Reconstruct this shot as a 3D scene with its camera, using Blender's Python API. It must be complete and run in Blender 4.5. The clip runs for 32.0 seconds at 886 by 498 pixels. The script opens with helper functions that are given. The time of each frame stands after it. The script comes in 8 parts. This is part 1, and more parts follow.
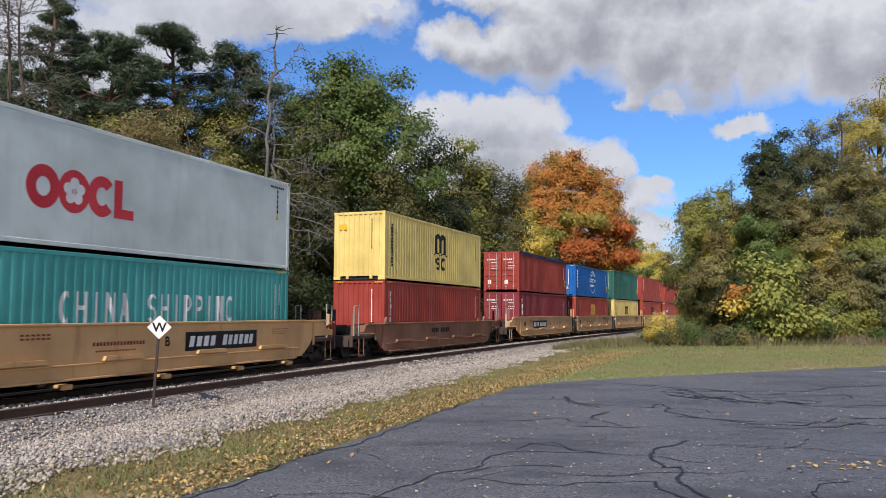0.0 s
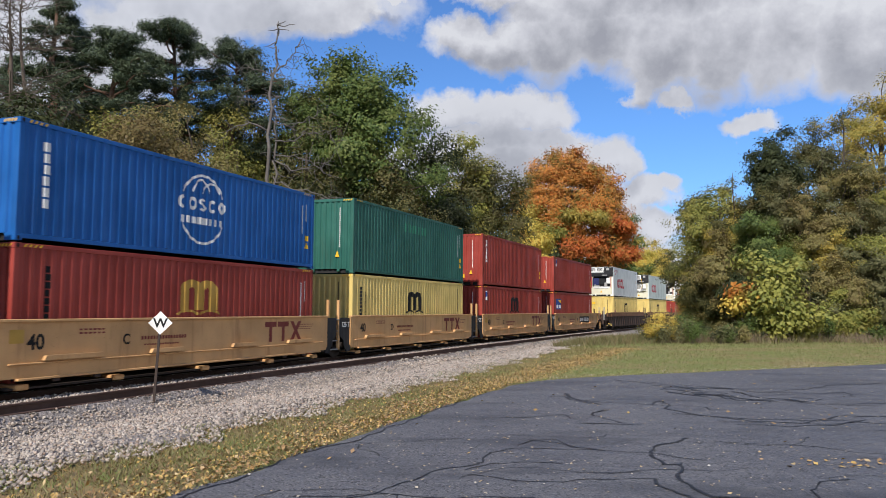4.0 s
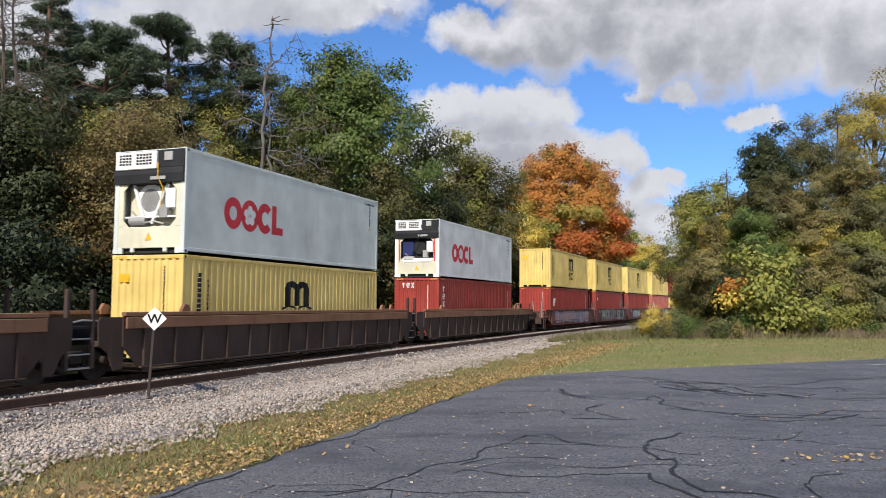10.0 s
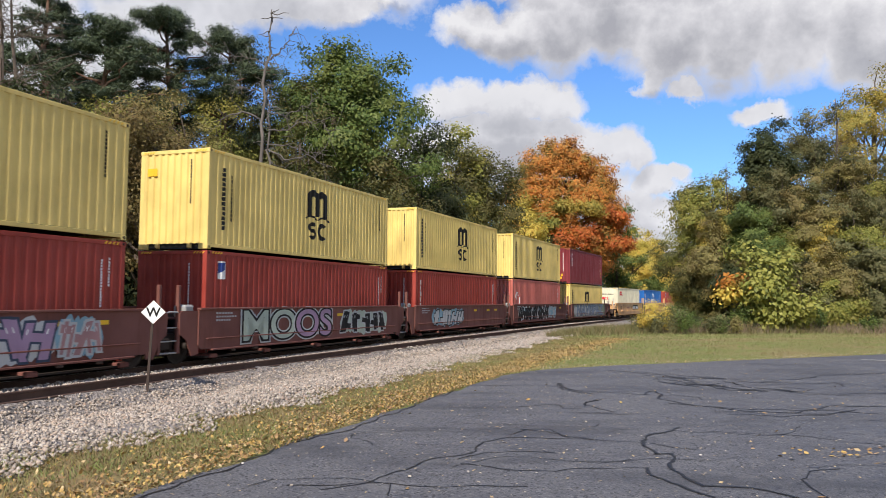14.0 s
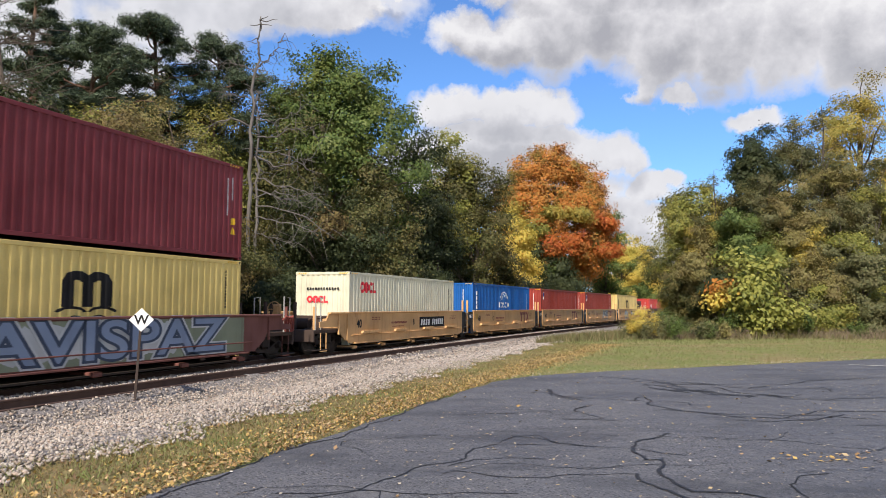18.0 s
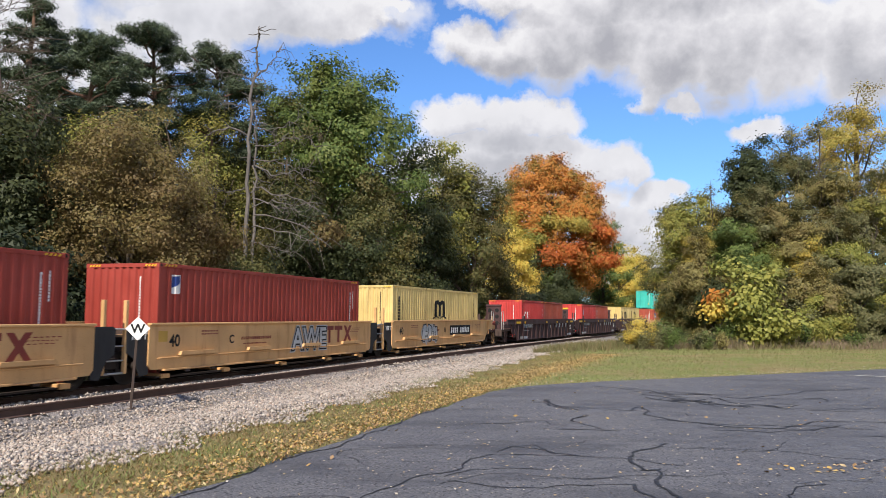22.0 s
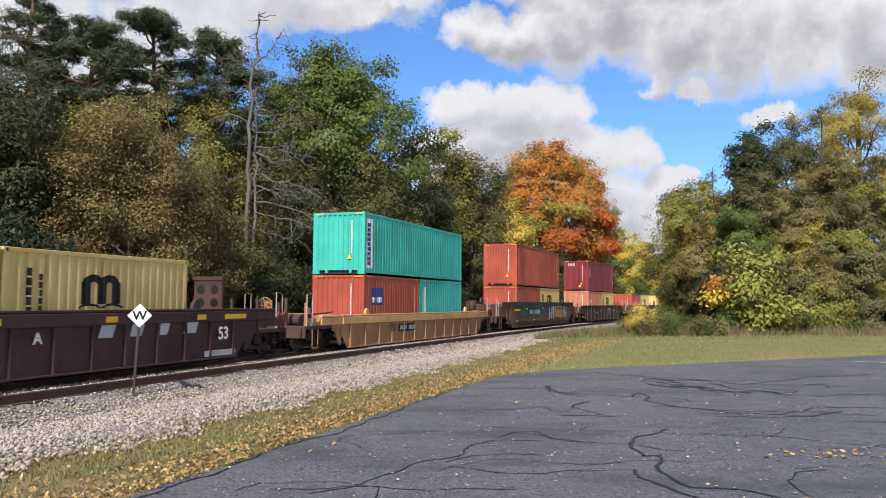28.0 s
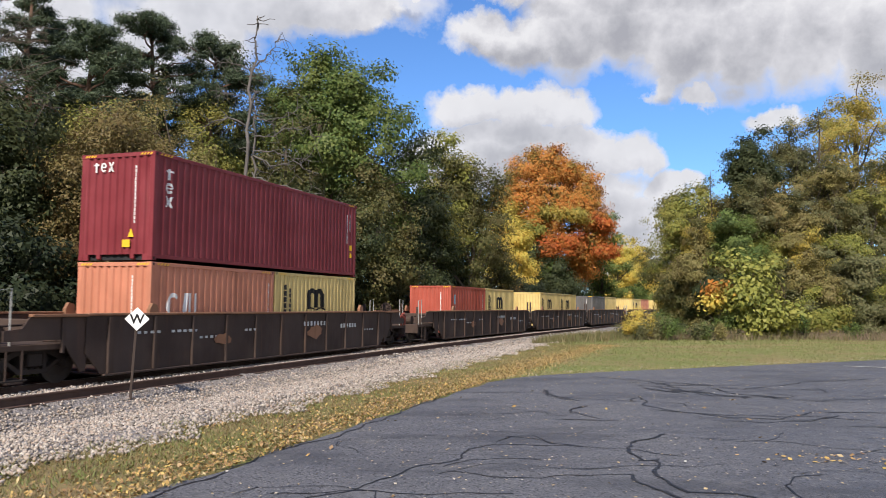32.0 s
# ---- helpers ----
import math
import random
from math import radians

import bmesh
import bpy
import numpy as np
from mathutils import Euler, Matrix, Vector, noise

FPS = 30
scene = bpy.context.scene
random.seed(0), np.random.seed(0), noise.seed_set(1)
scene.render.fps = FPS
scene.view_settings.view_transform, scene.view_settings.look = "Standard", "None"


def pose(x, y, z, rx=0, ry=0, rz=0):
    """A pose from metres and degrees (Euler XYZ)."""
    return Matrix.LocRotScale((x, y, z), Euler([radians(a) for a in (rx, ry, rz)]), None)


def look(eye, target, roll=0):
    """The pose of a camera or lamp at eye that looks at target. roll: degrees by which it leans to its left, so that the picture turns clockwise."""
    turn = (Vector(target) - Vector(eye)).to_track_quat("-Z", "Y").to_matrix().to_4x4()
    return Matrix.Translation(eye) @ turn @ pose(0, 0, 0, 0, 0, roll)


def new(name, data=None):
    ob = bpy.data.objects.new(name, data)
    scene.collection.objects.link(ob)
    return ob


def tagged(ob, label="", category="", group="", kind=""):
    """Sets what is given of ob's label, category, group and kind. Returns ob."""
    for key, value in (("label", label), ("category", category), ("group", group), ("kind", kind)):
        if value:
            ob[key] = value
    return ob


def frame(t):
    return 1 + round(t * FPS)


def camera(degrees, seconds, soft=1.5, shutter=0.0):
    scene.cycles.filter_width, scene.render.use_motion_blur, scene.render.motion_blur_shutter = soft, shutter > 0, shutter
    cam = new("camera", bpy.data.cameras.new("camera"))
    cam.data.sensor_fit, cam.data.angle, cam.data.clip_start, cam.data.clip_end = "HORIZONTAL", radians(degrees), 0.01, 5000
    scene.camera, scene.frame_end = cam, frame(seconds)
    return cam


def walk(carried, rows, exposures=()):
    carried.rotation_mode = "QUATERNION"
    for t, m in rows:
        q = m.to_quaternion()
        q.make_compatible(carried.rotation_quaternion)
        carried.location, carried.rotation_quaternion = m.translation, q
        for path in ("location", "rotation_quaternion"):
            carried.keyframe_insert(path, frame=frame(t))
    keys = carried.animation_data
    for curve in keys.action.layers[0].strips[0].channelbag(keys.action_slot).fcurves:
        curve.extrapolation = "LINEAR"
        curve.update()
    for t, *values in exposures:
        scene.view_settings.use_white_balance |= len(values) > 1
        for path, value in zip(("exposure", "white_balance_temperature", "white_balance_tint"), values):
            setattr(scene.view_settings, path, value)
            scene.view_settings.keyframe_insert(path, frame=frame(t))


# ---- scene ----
# ---- camera: held by hand on the parking lot, it only sways ----
EYE = (0.0, 0.0, 1.95)
SWAY = [
    (0, 94.54, -0.217, 0.27), (0.5, 94.545, -0.238, 0.24), (1, 94.438, -0.322, 0.201), (1.5, 94.386, -0.423, 0.214),
    (2, 94.316, -0.454, 0.279), (2.5, 94.215, -0.362, 0.317), (3, 94.218, -0.341, 0.342), (3.5, 94.256, -0.371, 0.361),
    (5.5, 94.343, -0.516, 0.204), (6, 94.184, -0.485, 0.255), (6.5, 94.054, -0.459, 0.21), (7, 94, -0.43, 0.135),
    (7.5, 94.105, -0.369, 0.078), (8, 94.146, -0.283, 0.041), (8.5, 94.016, -0.261, 0.005), (9, 93.898, -0.296, -0.02),
    (9.5, 93.937, -0.357, -0.019), (10, 93.98, -0.364, -0.052), (10.5, 94.053, -0.319, -0.133), (11, 94.081, -0.317, -0.129),
    (11.5, 94.07, -0.323, -0.071), (12, 93.923, -0.222, -0.017), (12.5, 93.73, -0.196, -0.121), (13, 93.595, -0.344, -0.197),
    (13.5, 93.528, -0.421, -0.168), (14, 93.573, -0.534, -0.135), (14.5, 93.695, -0.573, -0.159), (16.5, 94.08, -0.224, -0.672),
    (17, 93.993, -0.209, -0.723), (17.5, 93.949, -0.252, -0.722), (18, 94.055, -0.356, -0.88), (18.5, 94.089, -0.438, -0.978),
    (19, 94.089, -0.469, -0.932), (19.5, 94.187, -0.51, -0.898), (20, 94.342, -0.459, -0.909), (20.5, 94.566, -0.47, -0.989),
    (21, 94.677, -0.496, -1.098), (21.5, 94.723, -0.548, -1.135), (22, 94.732, -0.495, -1.081), (22.5, 94.634, -0.478, -1.063),
    (23, 94.575, -0.46, -1.124), (23.5, 94.417, -0.381, -1.122), (24, 94.193, -0.257, -1.097), (24.5, 94.131, -0.233, -1.111),
    (25, 94.097, -0.186, -1.12), (25.5, 94.063, -0.154, -1.134), (27.5, 93.767, -0.334, -1.026), (28, 93.78, -0.425, -0.995),
    (28.5, 93.685, -0.655, -0.955), (29, 93.657, -0.784, -0.852), (29.5, 93.686, -0.754, -0.83), (30, 93.803, -0.693, -0.961),
    (30.5, 93.863, -0.58, -1.145), (31, 93.927, -0.488, -1.209), (31.5, 94.074, -0.505, -1.15), (32, 94.067, -0.541, -1.149)]
cam = camera(58.285, 32.0, soft=0.8, shutter=0.12)
walk(cam, [(t, pose(*EYE, rx, ry, rz)) for t, rx, ry, rz in SWAY],
     exposures=[(t, e, k, 12.3) for t, e, k in ((0.0, 0.06, 6150), (7.0, 0.06, 6150), (13.0, 0.26, 6400), (17.5, 0.32, 6450), (21.0, 0.36, 6450), (25.0, 0.36, 6450), (29.0, 0.36, 6400), (32.0, 0.30, 6400))])

# ---- daylight ----
SUN_AZ, SUN_EL = radians(197.5), radians(40)          # compass bearing from +y, clockwise
sky_world = bpy.data.worlds.new("sky")
scene.world = sky_world
sky_world.use_nodes = True
wn = sky_world.node_tree
wn.nodes.clear()
sky_tex = wn.nodes.new("ShaderNodeTexSky")
sky_tex.sky_type, sky_tex.sun_disc = "NISHITA", False
sky_tex.sun_elevation, sky_tex.sun_rotation = SUN_EL, SUN_AZ
sky_tex.air_density, sky_tex.dust_density, sky_tex.ozone_density = 1.0, 0.3, 1.5
bg = wn.nodes.new("ShaderNodeBackground")
bg.inputs["Strength"].default_value = 0.12
wout = wn.nodes.new("ShaderNodeOutputWorld")
deepen = wn.nodes.new("ShaderNodeMix")
deepen.data_type, deepen.blend_type = "RGBA", "MULTIPLY"
deepen.inputs[0].default_value = 1.0
deepen.inputs[7].default_value = (0.53, 0.80, 1.15, 1)
wn.links.new(sky_tex.outputs[0], deepen.inputs[6])
wn.links.new(deepen.outputs[2], bg.inputs[0])
wn.links.new(bg.outputs[0], wout.inputs[0])

sun_data = bpy.data.lights.new("sun", "SUN")
sun_data.energy, sun_data.angle, sun_data.color = 4.9, radians(0.6), (1.0, 0.91, 0.79)
sun = new("sun", sun_data)
to_sun = Vector((math.sin(SUN_AZ) * math.cos(SUN_EL), math.cos(SUN_AZ) * math.cos(SUN_EL), math.sin(SUN_EL)))
sun.matrix_world = look(to_sun * 60, (0, 0, 0))


# ---- materials ----
def nodes(name):
    m = bpy.data.materials.new(name)
    m.use_nodes = True
    t = m.node_tree
    t.nodes.clear()
    out = t.nodes.new("ShaderNodeOutputMaterial")
    return m, t, out


def add(t, kind, **inputs):
    n = t.nodes.new("ShaderNode" + kind)
    for k, v in inputs.items():
        n.inputs[k.replace("_", " ")].default_value = v
    return n


def noise_fac(t, coord, scale, detail=4.0, rough=0.55, stretch=None):
    src = coord
    if stretch:
        mp = add(t, "Mapping")
        mp.inputs["Scale"].default_value = stretch
        t.links.new(coord, mp.inputs["Vector"])
        src = mp.outputs[0]
    n = add(t, "TexNoise", Scale=scale, Detail=detail, Roughness=rough)
    t.links.new(src, n.inputs["Vector"])
    return n.outputs[0]


def ramp(t, fac, stops):
    r = t.nodes.new("ShaderNodeValToRGB")
    e = r.color_ramp.elements
    while len(e) < len(stops):
        e.new(0.5)
    for el, (p, c) in zip(e, stops):
        el.position, el.color = p, (*c, 1)
    t.links.new(fac, r.inputs[0])
    return r.outputs[0]


def mix(t, fac, a, b, mode="MIX"):
    n = t.nodes.new("ShaderNodeMix")
    n.data_type, n.blend_type = "RGBA", mode
    for sock, v in ((n.inputs[0], fac), (n.inputs[6], a), (n.inputs[7], b)):
        if isinstance(v, (int, float)):
            sock.default_value = v
        elif isinstance(v, tuple):
            sock.default_value = (*v, 1)
        else:
            t.links.new(v, sock)
    return n.outputs[2]


def bump(t, height, strength, dist=0.02):
    b = add(t, "Bump", Strength=strength, Distance=dist)
    t.links.new(height, b.inputs["Height"])
    return b.outputs[0]


def paint(name, col, dirt=(0.09, 0.06, 0.045), amount=0.5, rough=0.5, metal=0.0):
    """Weathered paint on steel: fading in large patches, streaks of rust and grime running down, fine grain."""
    m, t, out = nodes(name)
    p = add(t, "BsdfPrincipled", Roughness=rough, Metallic=metal)
    p.inputs["Specular IOR Level"].default_value = 0.3
    tc = t.nodes.new("ShaderNodeTexCoord")
    info = t.nodes.new("ShaderNodeObjectInfo")
    off = t.nodes.new("ShaderNodeVectorMath")
    off.operation = "SCALE"
    off.inputs[0].default_value = (37.0, 19.0, 23.0)
    t.links.new(info.outputs["Random"], off.inputs["Scale"])
    mv = t.nodes.new("ShaderNodeVectorMath")
    t.links.new(tc.outputs["Object"], mv.inputs[0])
    t.links.new(off.outputs[0], mv.inputs[1])
    co = mv.outputs[0]
    fade = noise_fac(t, co, 0.7, 3)
    streak = noise_fac(t, co, 1.0, 5, 0.6, (3.4, 3.4, 0.45))
    grain = noise_fac(t, co, 26, 3)
    base = mix(t, ramp(t, fade, [(0.3, (0, 0, 0)), (0.75, (1, 1, 1))]), tuple(c * 0.82 for c in col), tuple(min(1, c * 1.16 + 0.015) for c in col))
    base = mix(t, ramp(t, streak, [(0.56, (0, 0, 0)), (0.80, (amount, amount, amount))]), base, dirt)
    base = mix(t, ramp(t, grain, [(0.62, (0, 0, 0)), (0.74, (amount * 0.55,) * 3)]), base, dirt)
    t.links.new(base, p.inputs["Base Color"])
    t.links.new(ramp(t, streak, [(0.4, (rough,) * 3), (0.8, (min(1, rough + 0.3),) * 3)]), p.inputs["Roughness"])
    t.links.new(bump(t, grain, 0.12, 0.004), p.inputs["Normal"])
    t.links.new(p.outputs[0], out.inputs[0])
    return m


def ground_mat(name, stops, scale, bump_scale, strength, rough=0.9, patch=None):
    """Earth-like surface: colour from fine noise, broad patches and relief."""
    m, t, out = nodes(name)
    p = add(t, "BsdfPrincipled", Roughness=rough)
    tc = t.nodes.new("ShaderNodeTexCoord")
    co = tc.outputs["Object"]
    n1 = noise_fac(t, co, scale, 8, 0.7)
    col = ramp(t, n1, stops)
    if patch:
        big = noise_fac(t, co, patch[0], 3)
        col = mix(t, ramp(t, big, [(0.42, (0, 0, 0)), (0.62, (patch[2],) * 3)]), col, patch[1])
    t.links.new(col, p.inputs["Base Color"])
    t.links.new(bump(t, noise_fac(t, co, bump_scale, 4, 0.6), strength, 0.05), p.inputs["Normal"])
    t.links.new(p.outputs[0], out.inputs[0])
    return m


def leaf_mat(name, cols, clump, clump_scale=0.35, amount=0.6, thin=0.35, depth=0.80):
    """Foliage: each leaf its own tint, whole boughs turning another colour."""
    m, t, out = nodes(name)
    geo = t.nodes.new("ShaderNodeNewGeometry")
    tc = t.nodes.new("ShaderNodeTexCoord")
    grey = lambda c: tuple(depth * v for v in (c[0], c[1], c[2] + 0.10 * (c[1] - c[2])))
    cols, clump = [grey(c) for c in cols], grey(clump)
    n = len(cols)
    per_leaf = ramp(t, geo.outputs["Random Per Island"], [(i / max(1, n - 1), c) for i, c in enumerate(cols)])
    big = noise_fac(t, tc.outputs["Object"], clump_scale, 3, 0.6)
    col = mix(t, ramp(t, big, [(0.50, (0, 0, 0)), (0.60, (amount,) * 3)]), per_leaf, clump)
    d = add(t, "BsdfPrincipled", Roughness=0.55)
    d.inputs["Specular IOR Level"].default_value = 0.25
    tr = t.nodes.new("ShaderNodeBsdfTranslucent")
    t.links.new(col, d.inputs["Base Color"])
    t.links.new(col, tr.inputs["Color"])
    mx = t.nodes.new("ShaderNodeMixShader")
    mx.inputs[0].default_value = thin
    t.links.new(d.outputs[0], mx.inputs[1])
    t.links.new(tr.outputs[0], mx.inputs[2])
    t.links.new(mx.outputs[0], out.inputs[0])
    return m


RED, MAROON, YELLOW = paint("red_oxide_paint", (0.30, 0.040, 0.026), amount=0.3), paint("maroon_paint", (0.20, 0.025, 0.032), amount=0.25), paint("yellow_paint", (0.73, 0.56, 0.18), (0.2, 0.1, 0.04), 0.35)
PALE_YELLOW = paint("faded_yellow_paint", (0.64, 0.49, 0.19), (0.16, 0.085, 0.04), 0.7)
TEAL, TURQ = paint("teal_paint", (0.07, 0.37, 0.34), amount=0.35), paint("turquoise_paint", (0.04, 0.44, 0.37), amount=0.3)
BLUE, GREEN = paint("blue_paint", (0.004, 0.105, 0.37), amount=0.2), paint("dark_green_paint", (0.022, 0.12, 0.09), amount=0.3)
WHITE, GREY_WHITE = paint("white_panel_paint", (0.82, 0.825, 0.79), (0.25, 0.2, 0.16), 0.18, 0.4), paint("grey_white_paint", (0.645, 0.70, 0.655), (0.2, 0.16, 0.12), 0.2, 0.4)
CREAM = paint("cream_white_paint", (0.66, 0.64, 0.48), (0.35, 0.2, 0.08), 0.4)
ORANGE, FADED_RED = paint("orange_red_paint", (0.53, 0.21, 0.125), amount=0.4), paint("faded_red_paint", (0.50, 0.14, 0.11), (0.12, 0.04, 0.03), 0.6)
BRIGHT_RED, RUST_RED = paint("bright_red_paint", (0.52, 0.05, 0.045), amount=0.35), paint("brick_red_paint", (0.37, 0.075, 0.045), amount=0.3)
TARP = paint("blue_tarpaulin", (0.012, 0.02, 0.10), amount=0.2)
TAN = paint("tan_car_paint", (0.60, 0.35, 0.145), (0.17, 0.075, 0.04), 0.55)
TAN_RUST = paint("rusty_tan_paint", (0.24, 0.11, 0.06), (0.07, 0.035, 0.022), 0.8, 0.75)
BROWN = paint("dark_brown_car_paint", (0.052, 0.033, 0.025), (0.13, 0.075, 0.05), 0.7, 0.75)
OXIDE = paint("oxide_brown_car_paint", (0.165, 0.062, 0.048), (0.06, 0.03, 0.022), 0.5, 0.7)
POST_TAN = paint("rust_tan_side_paint", (0.34, 0.18, 0.085), (0.08, 0.045, 0.03), 0.7, 0.75)
GRIME = paint("grimy_brown_steel", (0.06, 0.038, 0.028), (0.025, 0.018, 0.015), 0.6, 0.85)
HOSE = paint("faded_red_rubber", (0.26, 0.06, 0.042), (0.1, 0.04, 0.03), 0.5, 0.7)
RUST_BROWN = paint("rust_brown_car_paint", (0.14, 0.068, 0.045), (0.06, 0.035, 0.025), 0.6, 0.75)
DARK_GREY = paint("dark_grey_paint", (0.12, 0.115, 0.11), (0.05, 0.04, 0.035), 0.5)
DEEP_BROWN = paint("deep_brown_car_paint", (0.055, 0.026, 0.026), (0.11, 0.07, 0.055), 0.4, 0.7)
FLANGE = paint("rusty_flange", (0.24, 0.12, 0.065), (0.07, 0.04, 0.03), 0.6, 0.8)
BLACK = paint("black_paint", (0.016, 0.017, 0.019), (0.06, 0.05, 0.045), 0.4, 0.6)
GREENISH = paint("dark_teal_patch_paint", (0.03, 0.07, 0.065), (0.07, 0.05, 0.035), 0.5, 0.6)
STEEL = paint("dark_rusty_steel", (0.03, 0.022, 0.018), (0.09, 0.05, 0.03), 0.5, 0.75, 0.2)
WHEEL_STEEL = paint("wheel_steel", (0.045, 0.038, 0.034), (0.05, 0.035, 0.03), 0.4, 0.5, 0.7)
SHINY = paint("polished_rail_steel", (0.35, 0.33, 0.31), (0.12, 0.08, 0.06), 0.3, 0.35, 0.9)
RAIL_RUST = paint("rusty_rail_steel", (0.075, 0.042, 0.03), (0.03, 0.02, 0.018), 0.5, 0.8)
TIE_WOOD = paint("creosoted_wood", (0.06, 0.045, 0.036), (0.12, 0.1, 0.085), 0.6, 0.9)
GALV = paint("galvanised_steel", (0.42, 0.42, 0.40), (0.16, 0.11, 0.08), 0.4, 0.5, 0.5)
M_WHITE, M_BLACK, M_RED = paint("white_lettering", (0.78, 0.78, 0.75), amount=0.25), paint("black_lettering", (0.004, 0.004, 0.004), amount=0.1, rough=0.7), paint("red_lettering", (0.62, 0.03, 0.045), amount=0.12)
M_BLUE, M_YEL, M_DKRED = paint("blue_lettering", (0.02, 0.05, 0.22), amount=0.1), paint("yellow_sticker", (0.80, 0.48, 0.02), amount=0.1), paint("dark_red_lettering", (0.20, 0.03, 0.02), amount=0.2)
M_PINK, M_LILAC, M_SILVER, M_PALEBLUE = paint("faded_pink_spray", (0.36, 0.20, 0.20), amount=0.4), paint("lilac_spray", (0.36, 0.24, 0.36), amount=0.4), paint("silver_spray", (0.45, 0.47, 0.47), amount=0.4), paint("pale_blue_spray", (0.22, 0.38, 0.46), amount=0.4)
M_GOLD, M_GREEN = paint("gold_lettering", (0.50, 0.30, 0.05), amount=0.2), paint("green_lettering", (0.03, 0.2, 0.12), amount=0.2)
WOODPOST = paint("dark_weathered_post", (0.05, 0.035, 0.028), (0.1, 0.08, 0.07), 0.5, 0.85)


# ---- building helpers ----
class Geo:
    """Collects the corners and faces of one mesh."""

    def __init__(self):
        self.v, self.f = [], []

    def face(self, pts):
        n = len(self.v)
        self.v += [tuple(p) for p in pts]
        self.f.append(tuple(range(n, n + len(pts))))

    def box(self, x0, y0, z0, x1, y1, z1, c=0.0):
        """A box with its edges cut off by c."""
        if not c:
            n = len(self.v)
            self.v += [(x, y, z) for z in (z0, z1) for y in (y0, y1) for x in (x0, x1)]
            self.f += [tuple(n + i for i in q) for q in ((0, 2, 3, 1), (4, 5, 7, 6), (0, 1, 5, 4), (2, 6, 7, 3), (0, 4, 6, 2), (1, 3, 7, 5))]
            return self
        bm = bmesh.new()
        bmesh.ops.create_cube(bm, size=1)
        for v in bm.verts:
            v.co = Vector((x0 + (v.co.x + 0.5) * (x1 - x0), y0 + (v.co.y + 0.5) * (y1 - y0), z0 + (v.co.z + 0.5) * (z1 - z0)))
        bmesh.ops.bevel(bm, geom=bm.edges[:], offset=min(c, 0.45 * min(x1 - x0, y1 - y0, z1 - z0)), segments=1, affect="EDGES")
        self.take(bm)
        return self

    def take(self, bm, m=None):
        bm.verts.index_update()
        n = len(self.v)
        self.v += [tuple(m @ v.co if m else v.co) for v in bm.verts]
        self.f += [tuple(n + v.index for v in f.verts) for f in bm.faces]
        bm.free()

    def tube(self, pts, r0, r1=None, sides=7, cap=True):
        """A tapered round bar along the points."""
        r1 = r0 if r1 is None else r1
        pts = [Vector(p) for p in pts]
        n = len(self.v)
        ref = None
        for i, p in enumerate(pts):
            d = (pts[min(i + 1, len(pts) - 1)] - pts[max(i - 1, 0)]).normalized()
            if ref is None:
                ref = d.orthogonal().normalized()
            a = (ref - d * ref.dot(d)).normalized()
            ref = a
            b = d.cross(a)
            r = r0 + (r1 - r0) * i / max(1, len(pts) - 1)
            self.v += [tuple(p + a * (r * math.cos(k * math.tau / sides)) + b * (r * math.sin(k * math.tau / sides))) for k in range(sides)]
        for i in range(len(pts) - 1):
            for k in range(sides):
                a0, a1 = n + i * sides + k, n + i * sides + (k + 1) % sides
                self.f.append((a0, a1, a1 + sides, a0 + sides))
        if cap:
            self.f.append(tuple(n + k for k in reversed(range(sides))))
            e = n + (len(pts) - 1) * sides
            self.f.append(tuple(e + k for k in range(sides)))
        return self

    def lathe(self, prof, cx, cz, y0, sides=24):
        """A turned body about a crosswise axis: prof holds (y, radius)."""
        n = len(self.v)
        for y, r in prof:
            self.v += [(cx + r * math.cos(k * math.tau / sides), y0 + y, cz + r * math.sin(k * math.tau / sides)) for k in range(sides)]
        for i in range(len(prof) - 1):
            for k in range(sides):
                a0, a1 = n + i * sides + k, n + i * sides + (k + 1) % sides
                self.f.append((a0, a0 + sides, a1 + sides, a1))
        self.f.append(tuple(n + k for k in range(sides)))
        e = n + (len(prof) - 1) * sides
        self.f.append(tuple(e + k for k in reversed(range(sides))))
        return self

    def prism(self, poly, y0, y1):
        """A plate: the outline (x, z) drawn across from y0 to y1."""
        n, k = len(self.v), len(poly)
        self.v += [(x, y0, z) for x, z in poly] + [(x, y1, z) for x, z in poly]
        self.f.append(tuple(n + i for i in range(k)))
        self.f.append(tuple(n + k + i for i in reversed(range(k))))
        for i in range(k):
            j = (i + 1) % k
            self.f.append((n + i, n + k + i, n + k + j, n + j))
        return self

    def mesh(self, name, mat, smooth=False):
        me = bpy.data.meshes.new(name)
        me.from_pydata(self.v, [], self.f)
        me.materials.append(mat)
        if smooth:
            me.polygons.foreach_set("use_smooth", [True] * len(me.polygons))
        me.validate()
        return me


def array_mesh(name, verts, faces_per, mat):
    """A mesh of many loose faces with the same number of corners each, from an array of corners."""
    n = len(verts)
    me = bpy.data.meshes.new(name)
    me.vertices.add(n)
    me.vertices.foreach_set("co", np.asarray(verts, dtype=np.float32).ravel())
    me.loops.add(n)
    me.loops.foreach_set("vertex_index", np.arange(n, dtype=np.int32))
    me.polygons.add(n // faces_per)
    me.polygons.foreach_set("loop_start", np.arange(0, n, faces_per, dtype=np.int32))
    me.materials.append(mat)
    me.update(calc_edges=True)
    return me


def part(name, me, parent, label="", m=None):
    ob = new(name, me)
    ob.parent = parent
    if m is not None:
        ob.matrix_basis = m
    return tagged(ob, label) if label else ob


